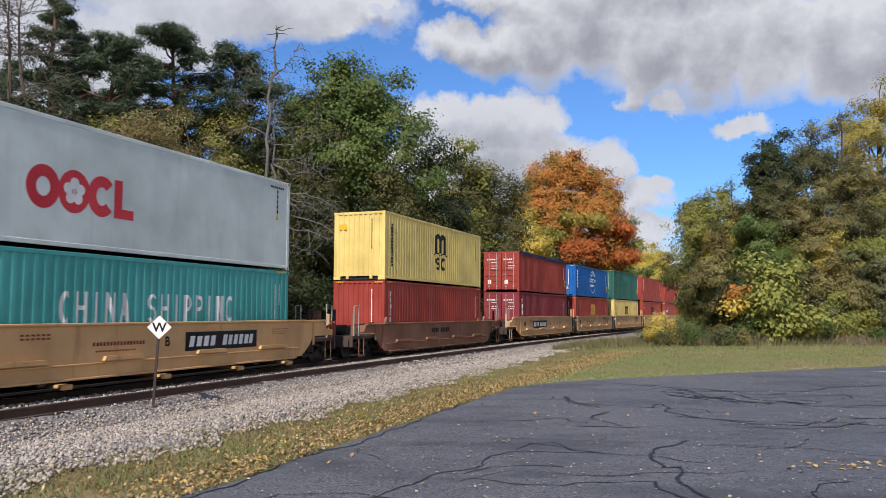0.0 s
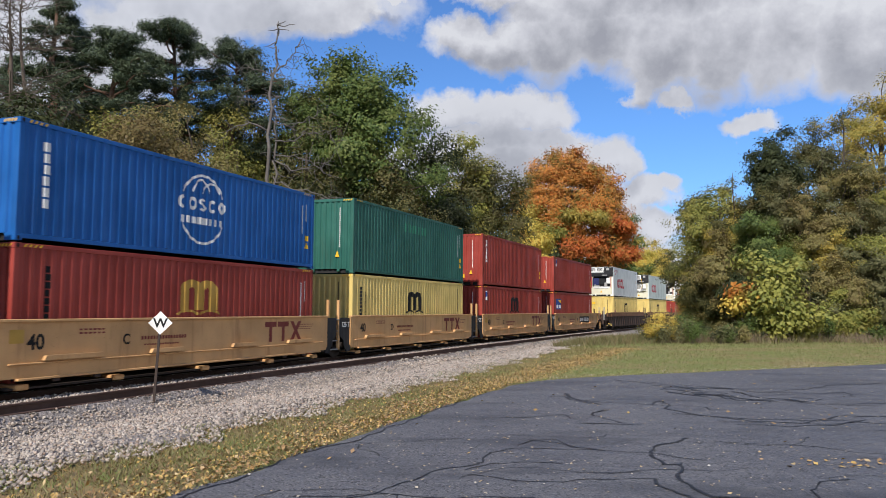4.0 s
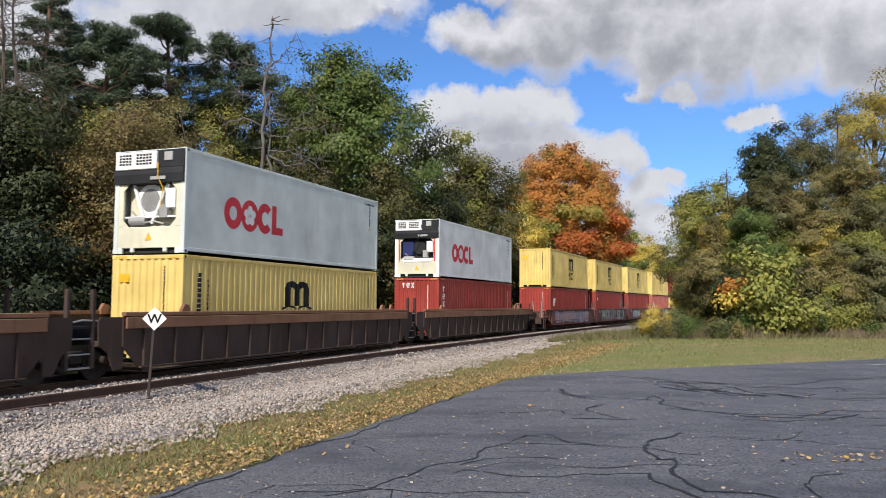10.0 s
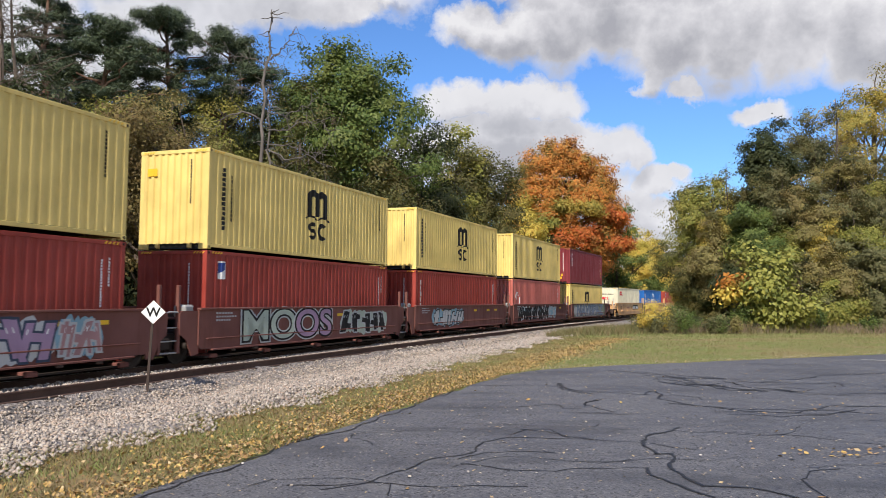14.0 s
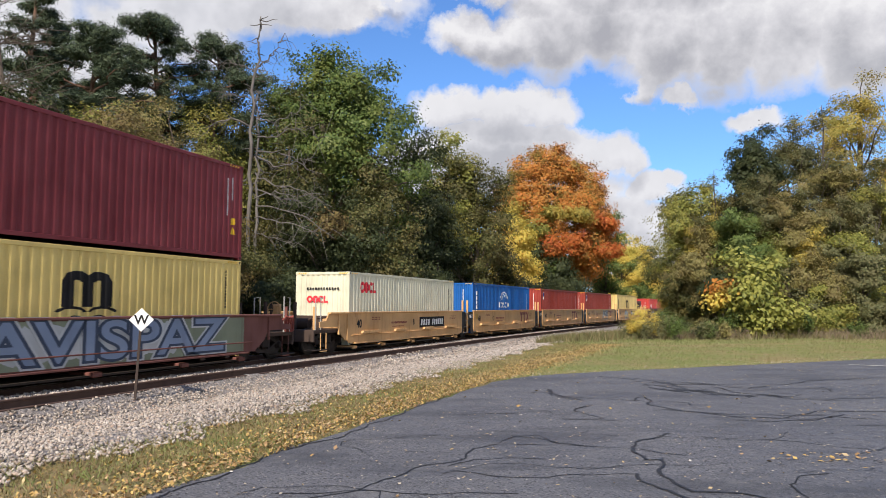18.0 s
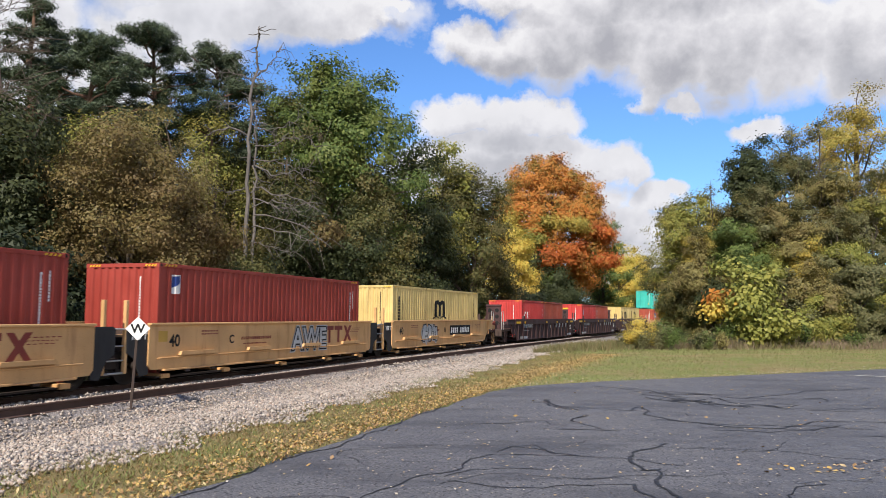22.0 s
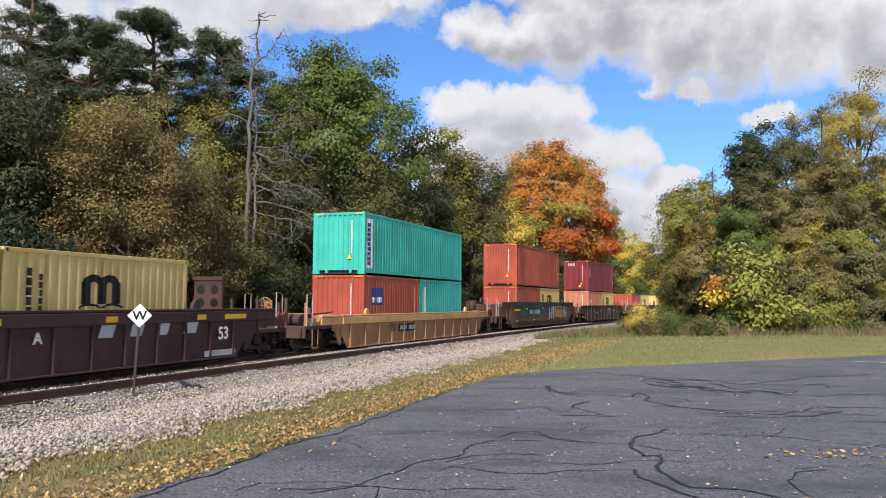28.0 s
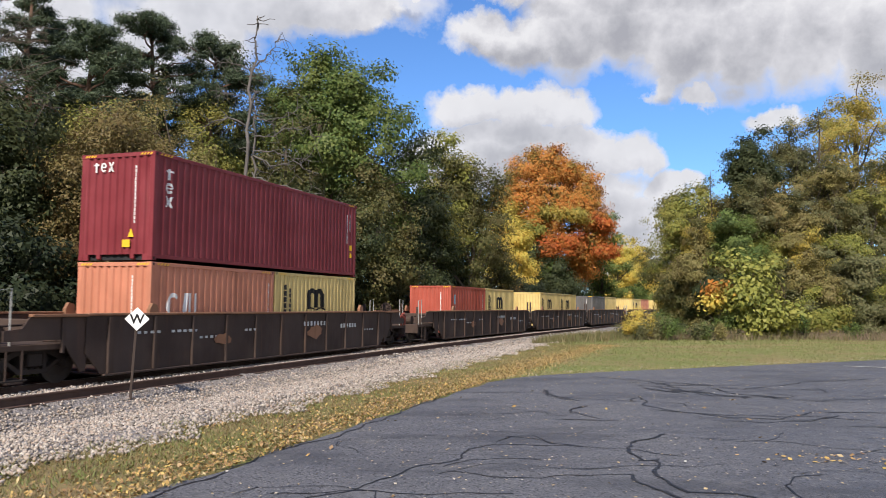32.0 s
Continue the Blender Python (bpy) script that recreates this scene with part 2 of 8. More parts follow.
def thing(name, label, category, group="", m=None, me=None, kind=""):
    ob = new(name, me)
    if m is not None:
        ob.matrix_basis = m
    return tagged(ob, label, category, group, kind)


# ---- the line of the track: s runs along it, away from the camera ----
TS = np.arange(-160.0, 760.0, 1.0)
curv = 0.001445 - 1.233e-5 * np.clip(TS, 0, 70)
curv[TS < 0] = 0.001445
head = np.cumsum(-(curv[1:] + curv[:-1]) / 2)
head = np.concatenate([[0], head])
I0 = 160
head = head - head[I0] + 1.22081
mid = (head[1:] + head[:-1]) / 2
TX = np.concatenate([[0], np.cumsum(np.cos(mid))])
TY = np.concatenate([[0], np.cumsum(np.sin(mid))])
TX, TY = TX - TX[I0] - 8.839, TY - TY[I0] + 20.0
RAIL_Z = -0.183        # level from which the cars are drawn
RAIL_TOP = RAIL_Z + 0.30


def on_track(s, d=0.0):
    """Plan position at s along the track, d metres towards the camera's side of its middle, and the heading."""
    h = float(np.interp(s, TS, head))
    return float(np.interp(s, TS, TX)) + math.sin(h) * d, float(np.interp(s, TS, TY)) - math.cos(h) * d, h


def from_track(x, y):
    """Signed distance of points from the middle of the track, and s there."""
    x, y = np.atleast_1d(x), np.atleast_1d(y)
    d2 = (x[:, None] - TX[None, ::2]) ** 2 + (y[:, None] - TY[None, ::2]) ** 2
    i = np.argmin(d2, 1) * 2
    dx, dy, h = x - TX[i], y - TY[i], head[i]
    return np.sin(h) * dx - np.cos(h) * dy, TS[i] + np.cos(h) * dx + np.sin(h) * dy


def level(d):
    return np.interp(d, [-200, -60, -12, -7, -3.6, -1.9, -1.4, -0.9, 0.9, 1.3, 1.9, 1.96, 2.16, 2.26, 3.0, 6.6, 100], [2.0, 1.5, 0.3, 0, -0.45, -0.10, -0.05, -0.08, -0.07, 0.0, -0.02, -0.13, -0.13, -0.28, -0.46, 0, 0])


def wave(p, seed, f=1.0):
    """Cheap smooth noise in about -1..1 for arrays of points."""
    r = np.random.RandomState(seed)
    out = 0
    for k in range(5):
        w = r.normal(size=p.shape[1]) * f * (1.0 + 0.7 * k)
        out = out + np.sin(p @ w + r.uniform(0, 6.28)) / (1 + 0.5 * k)
    return out / 2.2


# ---- ground, ballast, parking lot ----
GRASS = ground_mat("grass_ground", [(0.30, (0.10, 0.11, 0.028)), (0.5, (0.17, 0.19, 0.048)), (0.68, (0.26, 0.25, 0.08))], 9, 30, 0.5, patch=(0.30, (0.27, 0.18, 0.09), 0.75))
BALLAST = ground_mat("ballast_gravel", [(0.32, (0.06, 0.053, 0.048)), (0.47, (0.19, 0.17, 0.155)), (0.62, (0.38, 0.34, 0.31)), (0.75, (0.52, 0.48, 0.44))], 14, 22, 1.0, patch=(0.5, (0.26, 0.235, 0.21), 0.35))
ax = np.concatenate([-np.geomspace(3200, 48, 16), np.arange(-46, 66, 1.5), np.geomspace(68, 3200, 16)])
ay = np.concatenate([-np.geomspace(3200, 42, 14), np.arange(-40, 120, 1.5), np.geomspace(122, 3600, 20)])
gx, gy = np.meshgrid(ax, ay)
gd, gs = from_track(gx.ravel(), gy.ravel())
gz = level(gd) - np.where((gd > -3.3) & (gd < np.interp(gs, [-60, 0, 12, 30, 50, 70, 140], [8.0, 7.5, 7.2, 6.1, 5.4, 4.5, 4.2]) - 1.0), 0.30, np.where((gd > -3.6) & (gd < 7.5), 0.05, 0.0)) + 0.03 * wave(np.column_stack([gx.ravel(), gy.ravel()]), 3, 0.5) * np.where(np.abs(gd - 3) > 6, 1, 0)
gz = gz - np.where((gd > 9.3), 0.05, 0.0)
nx, ny = len(ax), len(ay)
ground_me = bpy.data.meshes.new("ground")
ground_me.from_pydata(list(zip(gx.ravel().tolist(), gy.ravel().tolist(), gz.tolist())), [],
                      [(j * nx + i, j * nx + i + 1, (j + 1) * nx + i + 1, (j + 1) * nx + i) for j in range(ny - 1) for i in range(nx - 1)])
ground_me.materials.append(GRASS)
ground_me.polygons.foreach_set("use_smooth", [True] * len(ground_me.polygons))
tagged(new("ground", ground_me), "grassy and leaf-strewn ground reaching the horizon", "ground", kind="structure")


def edge_of_ballast(s):
    return np.interp(s, [-60, 0, 12, 30, 50, 70, 140], [8.0, 7.5, 7.2, 6.1, 5.4, 4.5, 4.2]) + 0.22 * np.sin(s * 1.7) + 0.13 * np.sin(s * 4.1 + 1)


bs = np.concatenate([np.arange(-60, 60, 0.5), np.arange(60, 300, 3.0)])
bu = np.linspace(0, 1, 90)
bv = []
for s in bs:
    x0, y0, h = on_track(s)
    e = float(edge_of_ballast(s))
    for u in bu:
        d = -3.5 + u * (e + 3.5)
        z = float(level(d)) + (0.015 if 0.01 < u < 0.985 else -0.06)
        bv.append((x0 + math.sin(h) * d, y0 - math.cos(h) * d, z))
bv = np.array(bv)
bv[:, 2] += 0.02 * wave(bv[:, :2], 8, 3.0)
nb = len(bu)
bal_me = bpy.data.meshes.new("ballast_bed")
bal_me.from_pydata(bv.tolist(), [], [(j * nb + i, j * nb + i + 1, (j + 1) * nb + i + 1, (j + 1) * nb + i) for j in range(len(bs) - 1) for i in range(nb - 1)])
bal_me.materials.append(BALLAST)
bal_me.polygons.foreach_set("use_smooth", [True] * len(bal_me.polygons))
tagged(new("ballast_bed", bal_me), "pale grey crushed stone bed along the railway", "ballast", kind="structure")


def asphalt():
    m, t, out = nodes("worn_asphalt")
    p = add(t, "BsdfPrincipled", Roughness=0.72)
    tc = t.nodes.new("ShaderNodeTexCoord")
    co = tc.outputs["Object"]
    fine = noise_fac(t, co, 30, 8, 0.9)
    mottle = noise_fac(t, co, 2.2, 8, 0.75)
    big = noise_fac(t, co, 0.25, 5, 0.65)
    cell = add(t, "TexVoronoi", Scale=44.0, Randomness=1.0)
    t.links.new(co, cell.inputs["Vector"])
    grit = t.nodes.new("ShaderNodeSeparateColor")
    t.links.new(cell.outputs["Color"], grit.inputs[0])
    col = ramp(t, fine, [(0.36, (0.026, 0.026, 0.029)), (0.5, (0.114, 0.115, 0.122)), (0.68, (0.30, 0.298, 0.295))])
    col = mix(t, ramp(t, big, [(0.40, (0, 0, 0)), (0.60, (0.7,) * 3)]), col, (0.090, 0.091, 0.098))
    col = mix(t, ramp(t, mottle, [(0.48, (0, 0, 0)), (0.68, (0.5,) * 3)]), col, (0.145, 0.145, 0.147))
    col = mix(t, ramp(t, mottle, [(0.30, (0.6,) * 3), (0.44, (0, 0, 0))]), col, (0.035, 0.035, 0.04))
    col = mix(t, ramp(t, grit.outputs[0], [(0.90, (0, 0, 0)), (0.93, (0.45,) * 3)]), col, (0.30, 0.29, 0.28))
    col = mix(t, ramp(t, grit.outputs[1], [(0.10, (0.8,) * 3), (0.16, (0, 0, 0))]), col, (0.018, 0.018, 0.02))
    stain = noise_fac(t, co, 0.5, 6, 0.6, (0.45, 1.3, 1))
    col = mix(t, ramp(t, stain, [(0.50, (0, 0, 0)), (0.64, (0.62,) * 3)]), col, (0.046, 0.047, 0.052))
    col = mix(t, ramp(t, noise_fac(t, co, 0.8, 7, 0.7), [(0.56, (0, 0, 0)), (0.70, (0.45,) * 3)]), col, (0.20, 0.195, 0.185))
    t.links.new(col, p.inputs["Base Color"])
    t.links.new(ramp(t, big, [(0.35, (0.80,) * 3), (0.65, (0.55,) * 3)]), p.inputs["Roughness"])
    t.links.new(bump(t, fine, 0.8, 0.01), p.inputs["Normal"])
    t.links.new(p.outputs[0], out.inputs[0])
    return m


ASPHALT = asphalt()
LOT_Z = 0.0
rnd = random.Random(5)
rim = []
for s in np.arange(-60, 4.1, 0.5):
    x0, y0, h = on_track(s)
    d = 9.6 + 0.07 * math.sin(s * 2.3) + rnd.uniform(-0.05, 0.05)
    rim.append((x0 + math.sin(h) * d, y0 - math.cos(h) * d))
for x in np.arange(2.3, 70, 0.5):
    rim.append((x, 22.95 + 0.545 * (x - 3.4) - 1.1 * math.exp(-(x - 2.0) / 0.8) + rnd.uniform(-0.06, 0.06)))
rim += [(70, -40), (-14, -40)]
lot = Geo()
k = len(rim)
lot.v = [(x, y, LOT_Z) for x, y in rim] + [(x, y, LOT_Z - 0.09) for x, y in rim]
lot.f = [tuple(range(k))[::-1]] + [(i, (i + 1) % k, k + (i + 1) % k, k + i) for i in range(k)]
tagged(new("pavement", lot.mesh("pavement", ASPHALT)), "dark worn asphalt parking lot with sealed cracks", "pavement", kind="structure")


# ---- sky backdrop: drifting cumulus ----
def cloud_mat():
    m, t, out = nodes("cumulus_sky")
    tc = t.nodes.new("ShaderNodeTexCoord")
    nv = t.nodes.new("ShaderNodeVectorMath")
    nv.operation = "NORMALIZE"
    t.links.new(tc.outputs["Object"], nv.inputs[0])
    co = nv.outputs[0]

    def math_node(op, a, b=None):
        n = t.nodes.new("ShaderNodeMath")
        n.operation = op
        for sock, v in zip(n.inputs, (a, b)):
            if v is None:
                continue
            if isinstance(v, (int, float)):
                sock.default_value = v
            else:
                t.links.new(v, sock)
        return n.outputs[0]

    warp = add(t, "TexNoise", Scale=11.0, Detail=8.0, Roughness=0.6)
    t.links.new(co, warp.inputs["Vector"])
    wv = t.nodes.new("ShaderNodeVectorMath")
    wv.operation = "MULTIPLY_ADD"
    wv.inputs[1].default_value = (0.085, 0.085, 0.085)
    wv.inputs[2].default_value = (-0.0425, -0.0425, -0.0425)
    t.links.new(warp.outputs["Color"], wv.inputs[0])
    wp = t.nodes.new("ShaderNodeVectorMath")
    t.links.new(co, wp.inputs[0])
    t.links.new(wv.outputs[0], wp.inputs[1])
    sep = t.nodes.new("ShaderNodeSeparateXYZ")
    t.links.new(wp.outputs[0], sep.inputs[0])
    az = math_node("ARCTAN2", sep.outputs[0], sep.outputs[1])
    el = math_node("ARCSINE", sep.outputs[2])
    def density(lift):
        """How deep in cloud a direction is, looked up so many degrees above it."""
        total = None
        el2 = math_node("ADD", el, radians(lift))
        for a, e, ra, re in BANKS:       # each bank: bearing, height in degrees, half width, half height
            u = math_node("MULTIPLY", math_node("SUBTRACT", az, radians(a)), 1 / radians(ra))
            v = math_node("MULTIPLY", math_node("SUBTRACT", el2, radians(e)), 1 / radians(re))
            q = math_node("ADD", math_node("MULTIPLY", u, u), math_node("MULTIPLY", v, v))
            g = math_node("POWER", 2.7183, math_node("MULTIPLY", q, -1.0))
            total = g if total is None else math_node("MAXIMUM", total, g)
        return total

    fine = noise_fac(t, co, 24, 8, 0.62)
    mid = noise_fac(t, co, 9, 4, 0.6)
    rag = math_node("ADD", math_node("MULTIPLY", math_node("SUBTRACT", fine, 0.5), 0.40), math_node("MULTIPLY", math_node("SUBTRACT", mid, 0.5), 0.5))
    # the same broken cumulus goes on round the horizon, unseen, added as glowing fill light
    field = ramp(t, noise_fac(t, co, 2.6, 5, 0.55), [(0.38, (0, 0, 0)), (0.50, (0.8,) * 3)])
    aside = ramp(t, math_node("MULTIPLY", math_node("ABSOLUTE", az), 1 / math.pi), [(0.19, (0, 0, 0)), (0.24, (1,) * 3)])
    field = math_node("MULTIPLY", field, aside)
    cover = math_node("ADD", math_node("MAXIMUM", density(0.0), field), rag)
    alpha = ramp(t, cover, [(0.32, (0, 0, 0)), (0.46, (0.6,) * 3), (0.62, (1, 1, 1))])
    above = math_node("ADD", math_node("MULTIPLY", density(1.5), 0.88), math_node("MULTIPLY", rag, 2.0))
    white = ramp(t, above, [(0.40, (0.69, 0.69, 0.695)), (0.62, (0.56, 0.56, 0.58)), (0.88, (0.40, 0.405, 0.43)), (1.0, (0.34, 0.345, 0.375))])
    low = ramp(t, math_node("MULTIPLY", el, 1 / radians(30)), [(0.44, (0.5,) * 3), (0.56, (0, 0, 0))])
    west = ramp(t, math_node("ADD", math_node("MULTIPLY", az, 1 / radians(60)), 0.5), [(0.2, (0.75,) * 3), (0.42, (0, 0, 0))])
    low = mix(t, 1.0, low, west, "LIGHTEN")
    white = mix(t, low, white, ramp(t, mid, [(0.35, (0.66, 0.67, 0.70)), (0.65, (0.46, 0.475, 0.51))]))
    em = add(t, "Emission", Strength=1.0)
    t.links.new(white, em.inputs[0])
    clear = t.nodes.new("ShaderNodeBsdfTransparent")
    mx = t.nodes.new("ShaderNodeMixShader")
    t.links.new(alpha, mx.inputs[0])
    t.links.new(clear.outputs[0], mx.inputs[1])
    t.links.new(em.outputs[0], mx.inputs[2])
    t.links.new(mx.outputs[0], out.inputs[0])
    m.cycles.emission_sampling = "NONE"
    return m


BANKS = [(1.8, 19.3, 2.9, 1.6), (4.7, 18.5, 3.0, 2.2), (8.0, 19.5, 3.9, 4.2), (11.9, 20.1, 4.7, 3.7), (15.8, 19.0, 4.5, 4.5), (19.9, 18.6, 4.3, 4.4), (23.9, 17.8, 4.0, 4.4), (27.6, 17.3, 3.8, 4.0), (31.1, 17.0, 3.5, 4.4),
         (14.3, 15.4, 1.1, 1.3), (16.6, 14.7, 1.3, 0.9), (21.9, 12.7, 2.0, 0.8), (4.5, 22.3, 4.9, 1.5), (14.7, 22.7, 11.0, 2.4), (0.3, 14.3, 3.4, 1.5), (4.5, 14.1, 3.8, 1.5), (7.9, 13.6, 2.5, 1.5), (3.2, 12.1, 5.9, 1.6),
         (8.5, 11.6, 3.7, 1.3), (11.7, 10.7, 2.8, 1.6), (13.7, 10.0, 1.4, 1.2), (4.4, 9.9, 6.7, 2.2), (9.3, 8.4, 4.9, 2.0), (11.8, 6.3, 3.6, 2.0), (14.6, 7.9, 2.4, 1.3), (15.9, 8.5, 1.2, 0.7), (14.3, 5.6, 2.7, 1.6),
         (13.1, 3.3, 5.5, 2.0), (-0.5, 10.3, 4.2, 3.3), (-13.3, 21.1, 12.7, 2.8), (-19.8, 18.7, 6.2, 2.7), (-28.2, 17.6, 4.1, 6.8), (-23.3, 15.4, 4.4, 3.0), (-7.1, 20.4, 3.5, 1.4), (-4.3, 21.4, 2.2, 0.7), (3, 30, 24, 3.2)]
dome = Geo()
RD, NA, NE = 2400.0, 72, 10
for j in range(NE + 1):
    e = radians(-2 + 36.0 * j / NE)
    for i in range(NA):
        a = math.tau * i / NA
        dome.v.append((RD * math.sin(a) * math.cos(e), RD * math.cos(a) * math.cos(e), RD * math.sin(e)))
dome.f = [(j * NA + i, j * NA + (i + 1) % NA, (j + 1) * NA + (i + 1) % NA, (j + 1) * NA + i) for j in range(NE) for i in range(NA)]
clouds = tagged(new("backdrop", dome.mesh("backdrop", cloud_mat(), True)), "white and grey cumulus clouds in a blue sky", "sky", kind="structure")

# ---- railway track ----
track = thing("railway_track", "single railway track with rusty rails on timber ties", "railway", kind="structure")
RAIL = [(-0.07, 0), (0.07, 0), (0.07, 0.015), (0.012, 0.035), (0.012, 0.13), (0.036, 0.14), (0.036, 0.165), (0.026, 0.172), (-0.026, 0.172), (-0.036, 0.165), (-0.036, 0.14), (-0.012, 0.13), (-0.012, 0.035), (-0.07, 0.015)]


def sweep(prof, d0, z0, s_list):
    g, n = Geo(), len(prof)
    for s in s_list:
        for a, z in prof:
            x, y, h = on_track(s, d0 + a)
            g.v.append((x, y, z0 + z))
    for j in range(len(s_list) - 1):
        for i in range(n):
            q = (i + 1) % n
            g.f.append((j * n + i, j * n + q, (j + 1) * n + q, (j + 1) * n + i))
    return g


s_rail = [*np.arange(-120, 160, 2.0), *np.arange(160, 700, 8.0)]
for side in (-0.7175 - 0.036, 0.7175 + 0.036):
    part("rail", sweep(RAIL, side, RAIL_TOP - 0.172, s_rail).mesh("rail", RAIL_RUST), track)
    part("running_band", sweep([(-0.024, 0), (0.024, 0), (0.024, 0.003), (-0.024, 0.003)], side, RAIL_TOP, s_rail).mesh("running_band", SHINY), track, "rail top polished by wheels")
loose = thing("spare_rail", "rusty spare rail lying on the ballast beside the track", "rail")
for i in range(24):
    s0 = -58 + i * 11.9
    part("rail", sweep([(1.1 * a, 1.2 * z) for a, z in RAIL], 2.06, -0.135, np.linspace(s0, s0 + 11.87, 7)).mesh("rail", RAIL_RUST), loose)
tie_me = Geo().box(-0.11, -1.3, -0.18, 0.11, 1.3, 0, 0.012).mesh("tie", TIE_WOOD)
plate_me = Geo().box(-0.09, -0.92, 0, 0.09, -0.58, 0.012, 0.003).box(-0.09, 0.58, 0, 0.09, 0.92, 0.012, 0.003).mesh("tie_plate", RAIL_RUST)


# ---- flat markings: shapes in the plane (u, v), laid on a side or an end ----
def rect(x0, y0, x1, y1, lean=0.0):
    return [[(x0, y0), (x1, y0), (x1 + lean, y1), (x0 + lean, y1)]]


def ring(cx, cy, rx, ry, t, a0=0, a1=360, n=28):
    out = []
    for i in range(n):
        p, q = radians(a0 + (a1 - a0) * i / n), radians(a0 + (a1 - a0) * (i + 1) / n)
        out.append([(cx + rx * math.cos(p), cy + ry * math.sin(p)), (cx + rx * math.cos(q), cy + ry * math.sin(q)),
                    (cx + (rx - t) * math.cos(q), cy + (ry - t) * math.sin(q)), (cx + (rx - t) * math.cos(p), cy + (ry - t) * math.sin(p))])
    return out


def blob(cx, cy, rx, ry, n=14, k=0.0, seed=0):
    r = random.Random(seed)
    return [[(cx + rx * (1 + r.uniform(-k, k)) * math.cos(i * math.tau / n), cy + ry * (1 + r.uniform(-k, k)) * math.sin(i * math.tau / n)) for i in range(n)]]


def column(x, y0, y1, w, n, seed=1):
    """A column of small blocks, standing for lines too small to read."""
    r, out, step = random.Random(seed), [], (y1 - y0) / n
    for i in range(n):
        out += rect(x - w / 2 * r.uniform(0.7, 1), y0 + i * step + 0.05 * step, x + w / 2 * r.uniform(0.7, 1), y0 + (i + 0.86) * step)
    return out


def row_of_blocks(x0, x1, y, h, n, seed=1, gap=0.3, lean=0.0):
    r, out, step = random.Random(seed), [], (x1 - x0) / n
    for i in range(n):
        out += rect(x0 + i * step, y, x0 + (i + 1 - gap * r.uniform(0.8, 1.2)) * step, y + h * r.uniform(0.92, 1.0), lean)
    return out


def shape_row(x0, x1, y, h, kinds):
    """A row of plain rings, bars and gates."""
    out, step = [], (x1 - x0) / len(kinds)
    for i, k in enumerate(kinds):
        a, w = x0 + i * step, step * 0.74
        t = w * 0.30
        cx, cy = a + w / 2, y + h / 2
        if k == "o":
            out += ring(cx, cy, w / 2, h / 2, t)
        elif k == "c":
            out += ring(cx, cy, w / 2, h / 2, t, 50, 310)
        elif k == "i":
            out += rect(cx - t / 2, y, cx + t / 2, y + h)
        elif k == "n":
            out += rect(a, y, a + t, y + h) + rect(a + w - t, y, a + w, y + h) + rect(a + t, cy - t / 2, a + w - t, cy + t / 2)
        elif k == "p":
            out += rect(a, y, a + t, y + h) + ring(a + t, y + h * 0.7, w - t, h * 0.3, t, -90, 90, 10)
        elif k == "z":
            out += rect(a, y, a + t, y + h) + rect(a + w - t, y, a + w, y + h) + [[(a, y + h), (a + t * 1.1, y + h), (a + w, y), (a + w - t * 1.1, y)]]
        elif k == "s":
            out += ring(cx, y + h * 0.72, w / 2, h * 0.28, t * 0.8, 30, 270, 12) + ring(cx, y + h * 0.28, w / 2, h * 0.28, t * 0.8, -150, 90, 12)
        elif k == "t":
            out += rect(cx - t / 2, y, cx + t / 2, y + h) + rect(a, y + h * 0.68, cx - t / 2, y + h * 0.84) + rect(cx + t / 2, y + h * 0.68, a + w, y + h * 0.84)
        elif k == "e":
            out += ring(cx, cy, w / 2, h / 2, t * 0.8, 0, 320) + rect(a + t * 0.8, cy - h * 0.07, a + w - t * 0.5, cy + h * 0.07)
        elif k == "x":
            out += [[(a, y), (a + t, y), (a + w, y + h), (a + w - t, y + h)], [(a + w - t, y), (a + w, y), (a + t, y + h), (a, y + h)]]
        elif k == "r":
            out += rect(a, y, a + t, y + h) + ring(a + t, y + h * 0.7, w - t, h * 0.3, t, -90, 90, 10) + [[(a + t, y + h * 0.42), (a + w - t, y), (a + w, y), (a + 2 * t, y + h * 0.42)]]
        elif k == "a":
            out += rect(a, y, a + t, y + h, (w - t) / 2) + rect(a + w - t, y, a + w, y + h, -(w - t) / 2) + rect(a + t, y + h * 0.26, a + w - t, y + h * 0.42)
        elif k == "v":
            out += rect(a, y, a + t, y + h, (w - t) / 2) + rect(a + w - t, y, a + w, y + h, -(w - t) / 2)
    return out


def side_mark(polys, y, mat):
    g = Geo()
    for i, p in enumerate(polys):
        g.face([(u, y - 0.00012 * (i % 12), v) for u, v in p])
    return g.mesh("marking", mat)


